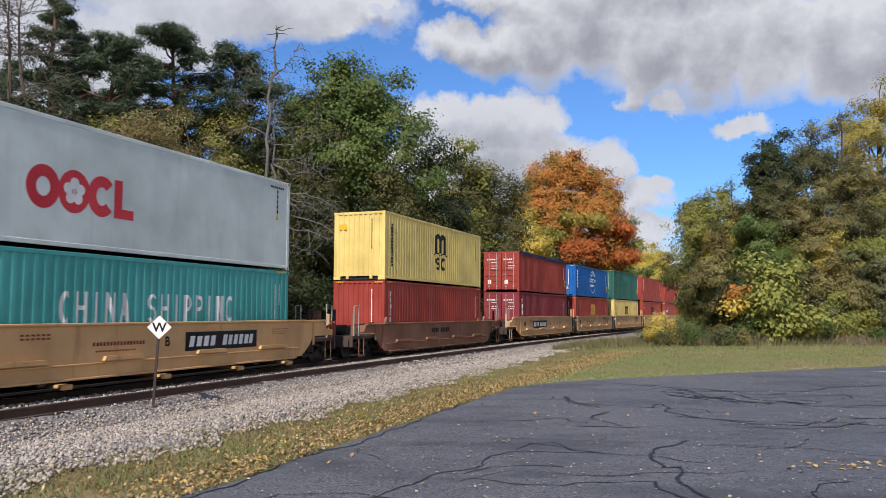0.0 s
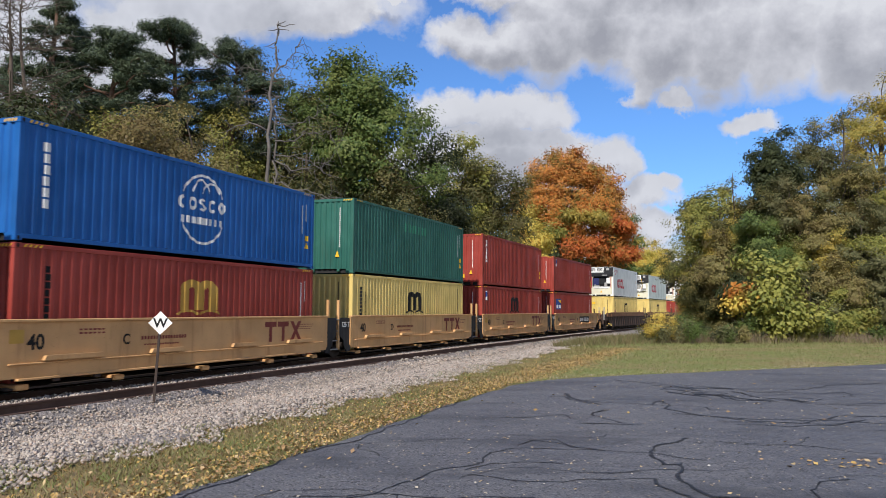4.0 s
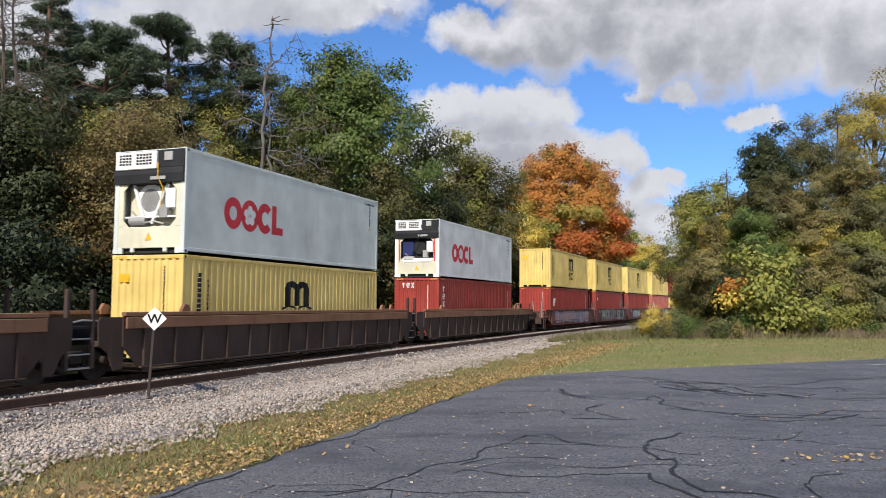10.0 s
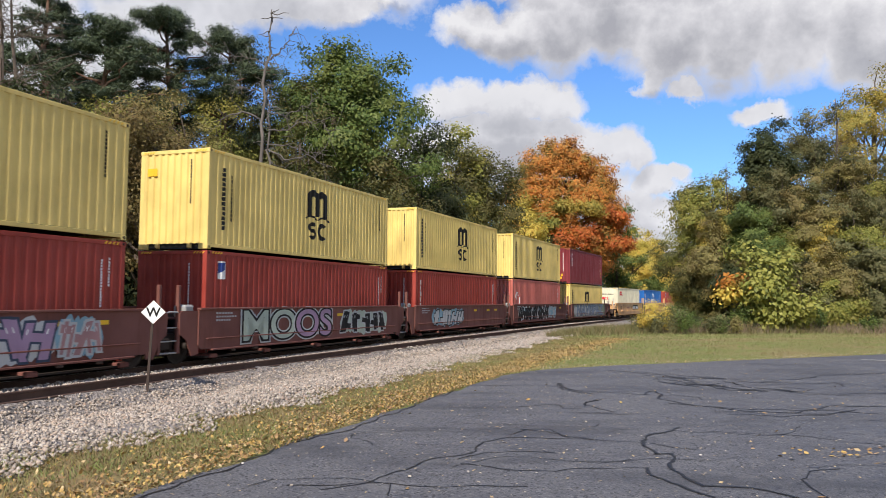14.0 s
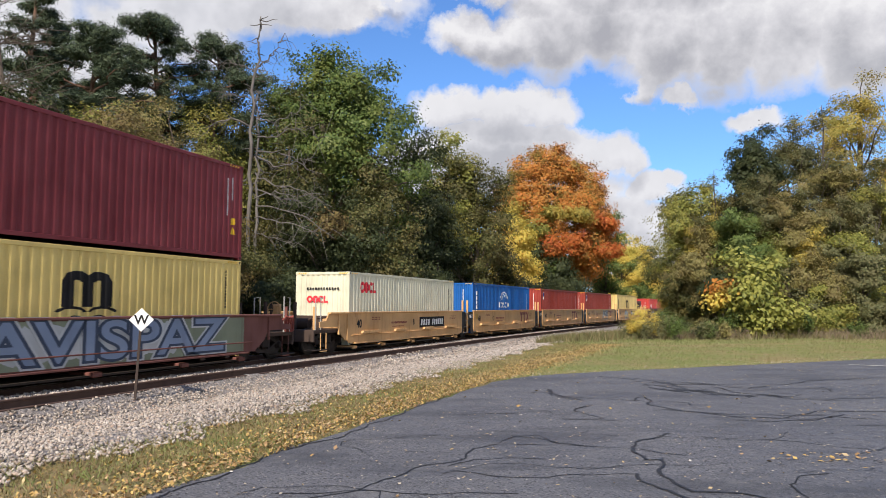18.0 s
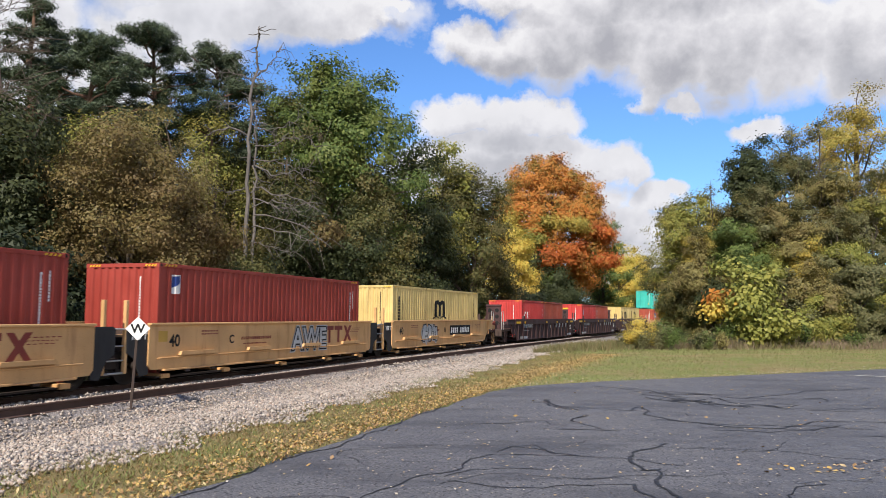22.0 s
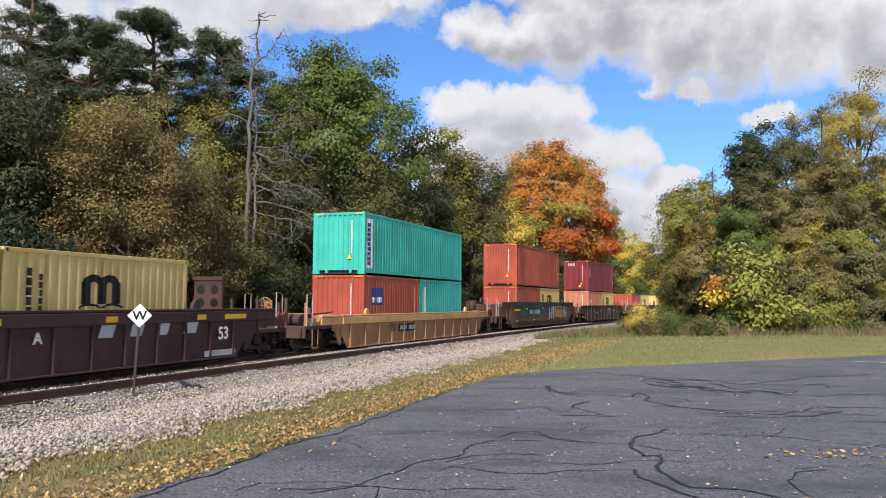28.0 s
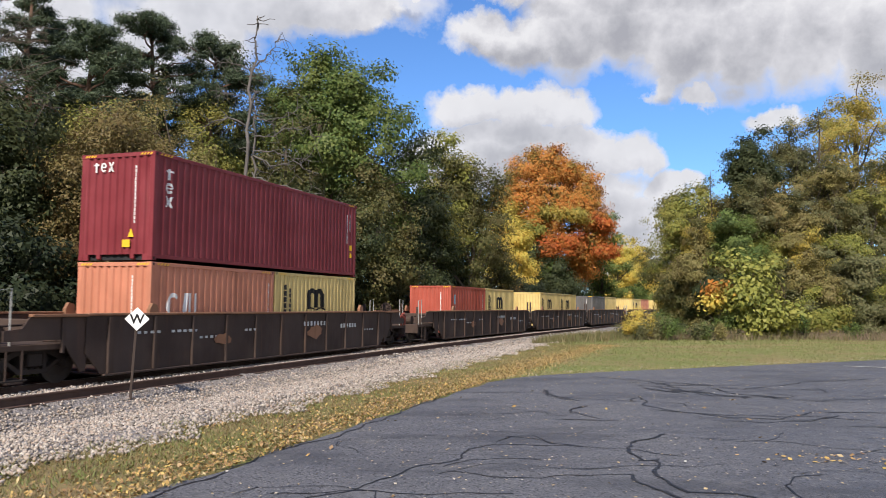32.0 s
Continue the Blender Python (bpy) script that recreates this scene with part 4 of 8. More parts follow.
def box_of(code):
    """Containers by short code: paint, marks, and what they look like."""
    h, kind = (HC, code) if code[-1] != "_" else (2.591, code[:-1])
    side = lambda polys, mat, lab="": ("side", polys, mat, lab)
    end = lambda polys, mat, lab="": ("end", polys, mat, lab)
    if kind in ("msc", "mscl", "mscpale"):
        mat = PALE_YELLOW if kind == "mscpale" else YELLOW
        tall = kind == "msc"
        marks = [side(m_logo(0.15, 1.77, 0.72, M_BLACK, True, 1.4) if tall else m_logo(-0.15, 1.72, 0.64, M_BLACK, True, 1.75), M_BLACK, "black wavy company emblem"),
                 standing(-F / 2 + 0.74, h * 0.20, h * 0.84, 0.16, 13, M_BLACK), standing(-F / 2 + 1.12, h * 0.30, h * 0.78, 0.13, 11, M_BLACK, 5),
                 end(column(0.60, h * 0.45, h - 0.3, 0.05, 16, 9), M_BLACK), end(rect(-0.95, h - 0.75, -0.6, h - 0.52), M_YEL, "orange-yellow sticker"), side(column(F / 2 - 0.75, h * 0.5, h - 0.3, 0.05, 12, 2), M_BLACK)]
        return container(F, h, mat, "yellow corrugated steel container with black emblem" if kind != "mscpale" else "faded yellow steel container with scuffs and black emblem", "forty-foot containers", marks=marks)
    if kind in ("oocl", "oocl1", "oocl2", "oocl3"):
        mat = WHITE if kind in ("oocl1", "oocl3") else GREY_WHITE
        marks = [side(rings_logo(-3.03, h * 0.455, 0.66), M_RED, "red ring-shaped company emblem"), side(flower(-3.03, h * 0.455, 0.78), M_WHITE, "white flower in the emblem"), side(column(F / 2 - 0.75, h * 0.62, h - 0.3, 0.1, 5, 3) + row_of_blocks(F / 2 - 1.15, F / 2 - 0.35, h - 0.28, 0.07, 7, 4), M_BLACK), side([[(F / 2 - 0.85, h * 0.55), (F / 2 - 0.68, h * 0.55), (F / 2 - 0.76, h * 0.63)]], M_YEL)]
        if kind == "oocl1":
            marks += [side(shape_row(-F / 2 + 0.45, -F / 2 + 1.95, h - 0.5, 0.26, "seaco") + row_of_blocks(-F / 2 + 0.8, -F / 2 + 1.3, h - 0.76, 0.15, 3, 7, 0.3, 0.04), M_RED)]
        front = "plain" if kind == "oocl" else "reefer"
        return container(F, h, mat, "white smooth-sided refrigerated container with red emblem" if front == "reefer" else "pale grey smooth-sided container with red emblem", "forty-foot containers", front, marks)
    if kind == "china":
        marks = [side(shape_row(-3.31, -1.05, 1.28, 0.74, "cniza") + shape_row(-0.52, 3.2, 1.28, 0.74, "snippizc"), M_WHITE, "large white block lettering")] + codes(F, h)
        return container(F, h, TEAL, "teal corrugated container with white block lettering", "forty-foot containers", marks=marks)
    if kind == "cosco":
        u, v = 0.0, h * 0.52
        p = ring(u, v, 1.0, 0.98, 0.07, 25, 155) + ring(u, v, 1.0, 0.98, 0.07, 205, 335) + ring(u - 0.1, v + 0.1, 0.45, 0.75, 0.06, 30, 150) + ring(u + 0.35, v + 0.1, 0.5, 0.7, 0.06, 40, 150)
        p += shape_row(u - 1.05, u + 1.1, v - 0.05, 0.36, "cosco") + row_of_blocks(u - 0.95, u + 0.95, v - 0.42, 0.2, 8, 3)
        marks = [side(p, M_WHITE, "white globe emblem"), standing(-F / 2 + 0.75, h * 0.28, h * 0.85, 0.22, 6)] + codes(F, h) + end_codes(h, M_WHITE)
        return container(F, h, BLUE, "blue corrugated container with white globe emblem", "forty-foot containers", marks=marks)
    if kind == "cap":
        marks = [side(row_of_blocks(-1.3, 1.2, h * 0.70, 0.38, 7, 3), M_GREEN)] + codes(F, h) + end_codes(h, M_WHITE)
        return container(F, h, GREEN, "dark green corrugated container with faded lettering", "forty-foot containers", marks=marks)
    if kind == "tal":
        marks = codes(F, h)
        return container(F, h, RED, "red container with door end and blue tarpaulin roof", "forty-foot containers", "doors", marks, tarp=TARP)
    if kind in ("tex", "texd", "texr"):
        mat = MAROON if kind != "texr" else RED
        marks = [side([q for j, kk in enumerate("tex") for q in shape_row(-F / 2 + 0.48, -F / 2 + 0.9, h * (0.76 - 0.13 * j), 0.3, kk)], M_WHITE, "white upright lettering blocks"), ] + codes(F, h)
        if kind != "texd":
            marks += end_codes(h, M_WHITE, 9) + [end(shape_row(-0.8, -0.05, h - 0.5, 0.26, "tex"), M_WHITE), end(rect(0.25, 0.35, 0.5, 0.55), M_YEL)]
        return container(F, h, mat, "maroon corrugated container with white lettering" if mat is MAROON else "red-brown corrugated container with white lettering", "forty-foot containers", "doors" if kind == "texd" else "plain", marks)
    if kind == "triton":
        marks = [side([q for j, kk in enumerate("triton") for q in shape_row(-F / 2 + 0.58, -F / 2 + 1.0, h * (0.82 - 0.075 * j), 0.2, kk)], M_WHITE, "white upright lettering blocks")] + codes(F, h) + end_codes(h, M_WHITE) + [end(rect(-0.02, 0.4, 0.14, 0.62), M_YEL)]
        return container(F, h, RED, "red-brown corrugated container with white upright lettering", "forty-foot containers", marks=marks)
    if kind in ("florens", "beacon", "redm", "plainred", "gold"):
        marks = codes(F, h) + end_codes(h, M_WHITE)
        if kind in ("florens", "redm"):
            marks += flag_label(-F / 2 + 0.55, h * 0.72, 0.38, 0.52)
        if kind == "beacon":
            marks += [side(rect(-F / 2 + 0.6, h * 0.55, -F / 2 + 2.0, h * 0.82), M_BLUE, "dark blue panel with white and yellow device"), side(row_of_blocks(-F / 2 + 0.7, -F / 2 + 1.9, h * 0.58, 0.26, 6, 5), M_WHITE), side([[(-F / 2 + 1.2, h * 0.78), (-F / 2 + 1.95, h * 0.70), (-F / 2 + 1.95, h * 0.80)]], M_YEL)]
        if kind == "redm":
            marks += [side(m_logo(-0.13, 1.72, 0.64, M_BLACK, True, 1.75), M_BLACK, "black wavy company emblem")]
        if kind == "gold":
            marks += [side(m_logo(-0.06, 1.72, 0.64, M_GOLD, True, 1.75), M_GOLD, "gold wavy company emblem"), standing(-F / 2 + 0.9, h * 0.2, h * 0.85, 0.14, 11, M_BLACK)]
        return container(F, h, RED if kind != "plainred" else RUST_RED, "red-brown corrugated steel container", "forty-foot containers", marks=marks)
    if kind in ("white_slash", "brownplain", "palered"):
        marks = codes(F, h) + end_codes(h, M_WHITE)
        if kind == "white_slash":
            marks += [side(rect(-F / 2 + 0.75, h * 0.52, -F / 2 + 1.15, h * 0.72, 0.2) + rect(-F / 2 + 0.75, h * 0.2, -F / 2 + 1.15, h * 0.4, 0.2), M_WHITE, "white slanted panels")]
        if kind == "palered":
            marks += [side(ring(-F / 2 + 0.95, h * 0.62, 0.3, 0.28, 0.1, 0, 250) + rect(-F / 2 + 1.4, h * 0.45, -F / 2 + 1.55, h * 0.6), M_WHITE)]
        if kind == "brownplain":
            marks += [standing(-F / 2 + 0.6, h * 0.3, h * 0.86, 0.18, 6)]
        return container(F, h, FADED_RED if kind == "palered" else RED, "faded pinkish red container with rust streaks" if kind == "palered" else "dark red corrugated steel container", "forty-foot containers", marks=marks)
    if kind == "cream":
        marks = [side(rings_logo(-4.49, 2.3, 0.32), M_RED, "red ring-shaped company emblem"), end(rings_logo(-0.3, h * 0.62, 0.2), M_RED), end(row_of_blocks(-0.7, 0.8, h * 0.75, 0.1, 12, 3), M_BLACK)] + codes(F, h, M_BLACK)
        return container(F, h, CREAM, "dirty cream-white corrugated container with rusty corners", "forty-foot containers", marks=marks)
    if kind == "dong":
        marks = [side(rect(-F / 2 + 0.2, h * 0.10, -F / 2 + 0.8, h * 0.90), M_WHITE, "white upright panel with dark block lettering"), side([[(a, b) for a, b in q] for q in column(-F / 2 + 0.5, h * 0.14, h * 0.84, 0.34, 9, 3)], M_BLUE)] + end_codes(h, M_WHITE, 8)
        return container(F, h, TURQ, "bright turquoise corrugated container with white banner", "forty-foot containers", marks=marks)
    return container(F, h, RUST_RED, "brick-red corrugated steel container", "forty-foot containers", marks=codes(F, h) + end_codes(h, M_WHITE, 12))


S20 = 6.058


def short_box(mat, label, marks_kind=""):
    h, L = 2.591, S20
    side = lambda polys, mm, lab="": ("side", polys, mm, lab)
    marks = []
    if marks_kind == "m":
        marks = [side(m_logo(-0.2, 1.58, 0.54, M_BLACK, True, 1.6), M_BLACK, "black wavy company emblem"), standing(-L / 2 + 0.7, h * 0.2, h * 0.85, 0.14, 8, M_BLACK), standing(-L / 2 + 1.0, h * 0.4, h * 0.8, 0.1, 6, M_BLACK, 5)]
    elif marks_kind == "letters":
        marks = [side(ring(-L / 2 + 0.95, h * 0.55, 0.28, 0.36, 0.12, 40, 320) + rect(-L / 2 + 1.35, h * 0.42, -L / 2 + 1.48, h * 0.69, 0.1) + rect(-L / 2 + 1.6, h * 0.42, -L / 2 + 1.73, h * 0.69) + rect(-L / 2 + 1.85, h * 0.42, -L / 2 + 1.98, h * 0.69), M_WHITE, "white lettering blocks"), standing(L / 2 - 0.3, h * 0.4, h * 0.85, 0.1, 9)]
    elif marks_kind == "banner":
        marks = [side(rect(-L / 2 + 0.5, h * 0.1, -L / 2 + 0.9, h * 0.85), M_WHITE, "white upright banner")]
    elif marks_kind == "panel":
        marks = [side(rect(-L / 2 + 0.7, h * 0.52, -L / 2 + 1.95, h * 0.80), M_BLUE, "dark blue panel with white device"), side(row_of_blocks(-L / 2 + 0.85, -L / 2 + 1.85, h * 0.56, 0.24, 5, 5), M_WHITE), standing(L / 2 - 0.5, h * 0.3, h * 0.85, 0.08, 9)]
    elif marks_kind == "upright":
        marks = [side(column(-L / 2 + 0.6, h * 0.35, h * 0.85, 0.26, 2, 4), M_PALEBLUE), standing(L / 2 - 0.5, h * 0.4, h * 0.85, 0.08, 8)]
    if mat not in (YELLOW, PALE_YELLOW):
        marks += end_codes(h, M_WHITE, 9)
    return container(L, h, mat, label, "twenty-foot containers", marks=marks)


# ---- well cars: one unit is a thing, with its trucks; origin on the rail's top ----
def wheel_mesh():
    return Geo().lathe([(-0.07, 0.10), (-0.07, 0.30), (-0.03, 0.33), (-0.055, 0.42), (-0.055, 0.475), (0.045, 0.47), (0.05, 0.50), (0.075, 0.50), (0.075, 0.42), (0.05, 0.33), (0.06, 0.11), (0.10, 0.09)], 0, 0, 0, 28).mesh("wheel", WHEEL_STEEL)


def truck(root, x, spinning):
    """Two axles, cast side frames with springs and bearing caps."""
    tr = part("truck", cached("bolster", lambda: Geo().box(-0.2, -1.15, 0.42, 0.2, 1.15, 0.72, 0.03).box(-0.35, -0.35, 0.6, 0.35, 0.35, 0.86, 0.03).mesh("truck", STEEL)), root, m=pose(x, 0, 0.30))
    for y in (-1, 1):
        part("side_frame", cached("sideframe", lambda: side_frame()), tr, m=pose(0, y * 1.0, 0))
        part("springs", cached("springs", lambda: spring_nest()), tr, m=pose(0, y * 1.0, 0))
        for a in (-0.9, 0.9):
            part("bearing_cap", cached("cap", lambda: Geo().lathe([(-0.09, 0.06), (-0.08, 0.11), (0.08, 0.13), (0.1, 0.08)], 0, 0, 0, 14).mesh("bearing_cap", STEEL)), tr, m=pose(a, y * 1.1, 0.48))
            spinning.append(part("wheel", cached("wheel", wheel_mesh), root, m=pose(x + a, y * 0.755, 0.78, 0, 0, 0 if y > 0 else 180)))
    for a in (-0.9, 0.9):
        part("axle", cached("axle", lambda: Geo().lathe([(-0.7, 0.08), (0.7, 0.08)], 0, 0, 0, 12).mesh("axle", STEEL)), tr, m=pose(a, 0, 0.48))
    return tr


def side_frame():
    g = Geo()
    top = [(-1.08, 0.42), (-1.08, 0.60), (-0.75, 0.66), (-0.42, 0.84), (0.42, 0.84), (0.75, 0.66), (1.08, 0.60), (1.08, 0.42), (0.80, 0.42), (0.72, 0.55), (0.36, 0.70), (-0.36, 0.70), (-0.72, 0.55), (-0.80, 0.42)]
    low = [(-0.74, 0.52), (-0.38, 0.26), (0.38, 0.26), (0.74, 0.52), (0.66, 0.56), (0.34, 0.36), (-0.34, 0.36), (-0.66, 0.56)]
    g.prism(top, -0.08, 0.08).prism(low, -0.08, 0.08)
    g.box(-0.36, -0.08, 0.34, -0.26, 0.08, 0.72).box(0.26, -0.08, 0.34, 0.36, 0.08, 0.72)
    return g.mesh("side_frame", STEEL)


def spring_nest():
    g = Geo()
    for x in (-0.16, 0.0, 0.16):
        for i in range(5):
            g.tube([(x, 0, 0.36 + i * 0.055), (x, 0, 0.395 + i * 0.055)], 0.065, sides=10)
    return g.mesh("springs", STEEL)


def graffiti(x0, x1, z0, z1, seed):
    """Bulging sprayed shapes: a hazy ground, an outline layer, a fill layer of crooked blocks, and shine strokes."""
    r = random.Random(seed)
    n = max(3, round((x1 - x0) / 0.75))
    step = (x1 - x0) / n
    haze, outer, inner, shine = [], [], [], []
    for i in range(2 * n):
        haze += blob(x0 + (i + 0.5) * step / 2, (z0 + z1) / 2 + r.uniform(-0.06, 0.06), step * 0.48, (z1 - z0) * r.uniform(0.38, 0.5), 14, 0.16, seed + i)
    for i in range(n):
        cx, cy = x0 + (i + 0.5) * step, (z0 + z1) / 2 + r.uniform(-0.05, 0.05)
        h = (z1 - z0) / 2 * r.uniform(0.78, 0.95)
        lean = r.uniform(-0.18, 0.18)
        for a in sorted(r.sample((-0.36, -0.12, 0.14, 0.36), 2)):
            w = step * r.uniform(0.13, 0.2)
            lo, hi = cy - h * r.uniform(0.7, 1.0), cy + h * r.uniform(0.7, 1.0)
            c = cx + a * step
            for layer, q in ((outer, 0.055), (inner, 0.0)):
                layer.append([(c - w - lean - q, lo - q), (c + w * 0.8 - lean + q, lo - q), (c + w * 1.2 + lean + q, hi + q), (c - w * 0.7 + lean - q, hi + q)])
            shine.append([(c - w * 0.4 + lean * 0.4, cy + h * 0.35), (c - w * 0.1 + lean * 0.4, cy + h * 0.35), (c + lean * 0.8, cy + h * 0.62), (c - w * 0.3 + lean * 0.8, cy + h * 0.62)])
        z = cy + h * r.uniform(-0.6, 0.5)
        for layer, q in ((outer, 0.05), (inner, 0.0)):
            layer.append([(cx - step * 0.4 - q, z - q), (cx + step * 0.36 + q, z - 0.05 - q), (cx + step * 0.4 + q, z + 0.13 + q), (cx - step * 0.34 - q, z + 0.18 + q)])
    return haze, outer, inner, shine


def ladder(root, x, y, z0, z1, mat, w=0.42):
    g = Geo().tube([(x - w / 2, y, z0), (x - w / 2, y, z1)], 0.02, sides=6).tube([(x + w / 2, y, z0), (x + w / 2, y, z1)], 0.02, sides=6)
    for i in range(int((z1 - z0) / 0.32)):
        g.tube([(x - w / 2, y, z0 + 0.15 + i * 0.32), (x + w / 2, y, z0 + 0.15 + i * 0.32)], 0.014, sides=5)
    part("ladder", g.mesh("ladder", mat), root)


STYLES = {  # body paint, top flange paint, side top, side bottom (above the rail), half length of the well, half distance of truck centres
    "tan": (TAN, TAN, 1.80, 0.66, 6.45, 7.68), "rust": (TAN_RUST, TAN_RUST, 1.62, 0.55, 6.45, 7.70), "dark": (BROWN, FLANGE, 1.80, 0.58, 8.3, 9.66),
    "oxide": (OXIDE, OXIDE, 1.76, 0.68, 6.45, 7.68), "deep": (DEEP_BROWN, DEEP_BROWN, 1.82, 0.50, 8.4, 9.80), "tanpost": (POST_TAN, TAN, 1.54, 0.36, 8.3, 9.65),
    "teal": (RUST_BROWN, GREENISH, 2.08, 0.48, 8.3, 9.65), "ribbed": (BROWN, FLANGE, 1.82, 0.45, 8.3, 9.65)}


def well_car(style, front_outer, rear_outer, label, art=0, number=True, seed=0, board_at=0.6):
    body, flange, top, bot, hw, ht = STYLES[style]
    root = thing("well_car", label, "rail car", "well cars of the train")
    spin = []
    SY = 1.47
    fx, rx = -hw, hw
    # sides: sheet with sloped lower ends, top and bottom flanges, ribs
    for y in (-1, 1):
        cut = 0.12 if style in ("tan", "oxide", "rust") else 0.5
        prof = [(fx - 0.25, top), (fx - 0.25, bot + cut), (fx - 0.25 + cut, bot), (rx + 0.25 - cut, bot), (rx + 0.25, bot + cut), (rx + 0.25, top)]
        sd = part("side_sill", Geo().prism(prof, y * (SY - 0.03) - 0.018, y * (SY - 0.03) + 0.018).mesh("side_sill", body), root)
        part("top_flange", Geo().box(fx - 0.25, y * SY - 0.07 - y * 0.02, top, rx + 0.25, y * SY + 0.07 - y * 0.02, top + (0.06 if style != "dark" else 0.10), 0.012).mesh("top_flange", flange), sd)
        part("bottom_flange", Geo().box(fx + 0.3, y * SY - 0.06, bot - 0.05, rx - 0.3, y * SY + 0.06, bot, 0.01).mesh("bottom_flange", body), sd)
        if style in ("dark", "deep", "tanpost", "ribbed"):
            nrib = {"tanpost": 13, "ribbed": 11}.get(style, 15)
            for i in range(nrib):
                x = fx + 0.5 + i * (2 * hw - 1.0) / (nrib - 1)
                wide = 0.10 if i % 5 else 0.18
                part("rib", cached(("rib", style, wide), lambda: Geo().box(-wide / 2, -0.05, bot, wide / 2, 0.02, top - 0.03, 0.01).mesh("rib", body)), sd, m=pose(x, y * (SY + 0.0), 0, 0, 0, 0 if y < 0 else 180))
            if style in ("dark", "tanpost", "deep"):
                part("hat_rail", Geo().box(fx - 0.2, y * (SY + 0.03) - 0.03, top - 0.30, rx + 0.2, y * (SY + 0.03) + 0.03, top - 0.02, 0.01).mesh("hat_rail", body if style == "deep" else flange), sd)
        elif style in ("tan", "oxide", "rust", "teal"):
            # stiffener ledges and drop pads along the lower edge
            for a, b in () if style == "oxide" else ((-0.86, -0.6), (-0.36, -0.16), (0.16, 0.36), (0.62, 0.86)):
                part("ledge", Geo().prism([(a * hw, bot + 0.34), (b * hw, bot + 0.34), (b * hw - 0.06, bot + 0.44), (a * hw + 0.06, bot + 0.44)], min(y * (SY - 0.02), y * (SY + 0.09)), max(y * (SY - 0.02), y * (SY + 0.09))).mesh("ledge", body), sd)
            part("lower_sill", Geo().box(fx + 0.1, min(y * (SY - 0.02), y * (SY + 0.035)), bot + 0.27, rx - 0.1, max(y * (SY - 0.02), y * (SY + 0.035)), bot + 0.305, 0.008).mesh("lower_sill", body), sd)
            for a in (-0.8, -0.62, 0.6, 0.78):
                part("drop_pad", Geo().box(a * hw - 0.10, y * SY - 0.05, bot - 0.12, a * hw + 0.10, y * SY + 0.04, bot - 0.05, 0.02).mesh("drop_pad", GRIME), sd)
        for x in () if style in ("tan", "oxide") else (-F / 2 - 0.12, F / 2 + 0.12):
            part("corner_guide", Geo().prism([(x - 0.17, top), (x + 0.17, top), (x + 0.12, top + 0.26), (x - 0.06, top + 0.30), (x - 0.17, top + 0.14)], y * 1.37 - 0.05, y * 1.37 + 0.05).mesh("corner_guide", flange), sd)
    for x in (-0.92 * hw, -0.5 * hw, 0, 0.5 * hw, 0.92 * hw):
        part("cross_beam", Geo().box(x - 0.16, -SY + 0.05, 0.41, x + 0.16, SY - 0.05, 0.53, 0.02).mesh("cross_beam", body), root)
    part("floor_pan", Geo().box(-0.97 * hw, -SY + 0.12, 0.42, 0.97 * hw, SY - 0.12, 0.46).mesh("floor_pan", STEEL), root)
    # ends over the trucks
    for sgn, outer in ((-1, front_outer), (1, rear_outer)):
        xe = sgn * (hw + 0.2)
        xt = sgn * (ht + (1.35 if outer else -0.55))
        lo, hi = min(xe, xt), max(xe, xt)
        part("end_platform", Geo().box(lo, -1.32, 1.08, hi, 1.32, 1.22, 0.02).box(min(xe, sgn * ht), -0.5, 0.84, max(xe, sgn * ht), 0.5, 1.08, 0.03).mesh("end_platform", GRIME), root)
        part("end_bulkhead", Geo().box(xe - 0.06, -SY + 0.05, 0.85, xe + 0.06, SY - 0.05, top - 0.1, 0.02).mesh("end_bulkhead", GRIME), root)
        for y in (-1, 1):
            wing = BLACK if style == "tan" and not outer else body
            g = Geo().prism([(xe, top - 0.02), (xe, 0.56), (xe + sgn * 0.28, 0.52), (xe + sgn * 0.5, 0.95), (xe + sgn * 0.78, 1.12), (xe + sgn * 0.8, top - 0.10), (xe + sgn * 0.72, top - 0.02)], y * 1.40 - 0.02, y * 1.40 + 0.02)
            if outer:
                g = Geo().prism([(xe, top - 0.02), (xe, bot + 0.1), (xe + sgn * 0.15, bot + 0.1), (xe + sgn * 0.5, 1.0), (xe + sgn * 0.72, 1.30), (xt - sgn * 0.25, 1.30), (xt - sgn * 0.25, top - 0.30), (xt - sgn * 0.7, top - 0.26), (xt - sgn * 0.9, top - 0.02)], y * 1.40 - 0.02, y * 1.40 + 0.02)
            wp = part("end_wing", g.mesh("end_wing", wing), root)
            if outer:
                q0, q1 = min(xe, xt - sgn * 0.9), max(xe, xt - sgn * 0.9)
                part("wing_flange", Geo().box(q0, y * 1.43 - 0.07, top - 0.02, q1, y * 1.43 + 0.07, top + 0.05, 0.012).mesh("wing_flange", flange), wp)
                if style in ("dark", "tanpost", "deep"):
                    part("hat_rail", Geo().box(q0, y * 1.45 - 0.03, top - 0.30, q1, y * 1.45 + 0.03, top - 0.03, 0.01).mesh("hat_rail", body if style == "deep" else flange), wp)
                part("wing_stiffener", Geo().box(xe + sgn * 0.72 - 0.04, y * 1.44 - 0.03, 1.0, xe + sgn * 0.72 + 0.04, y * 1.44 + 0.03, top - 0.04, 0.01).mesh("wing_stiffener", body), wp)
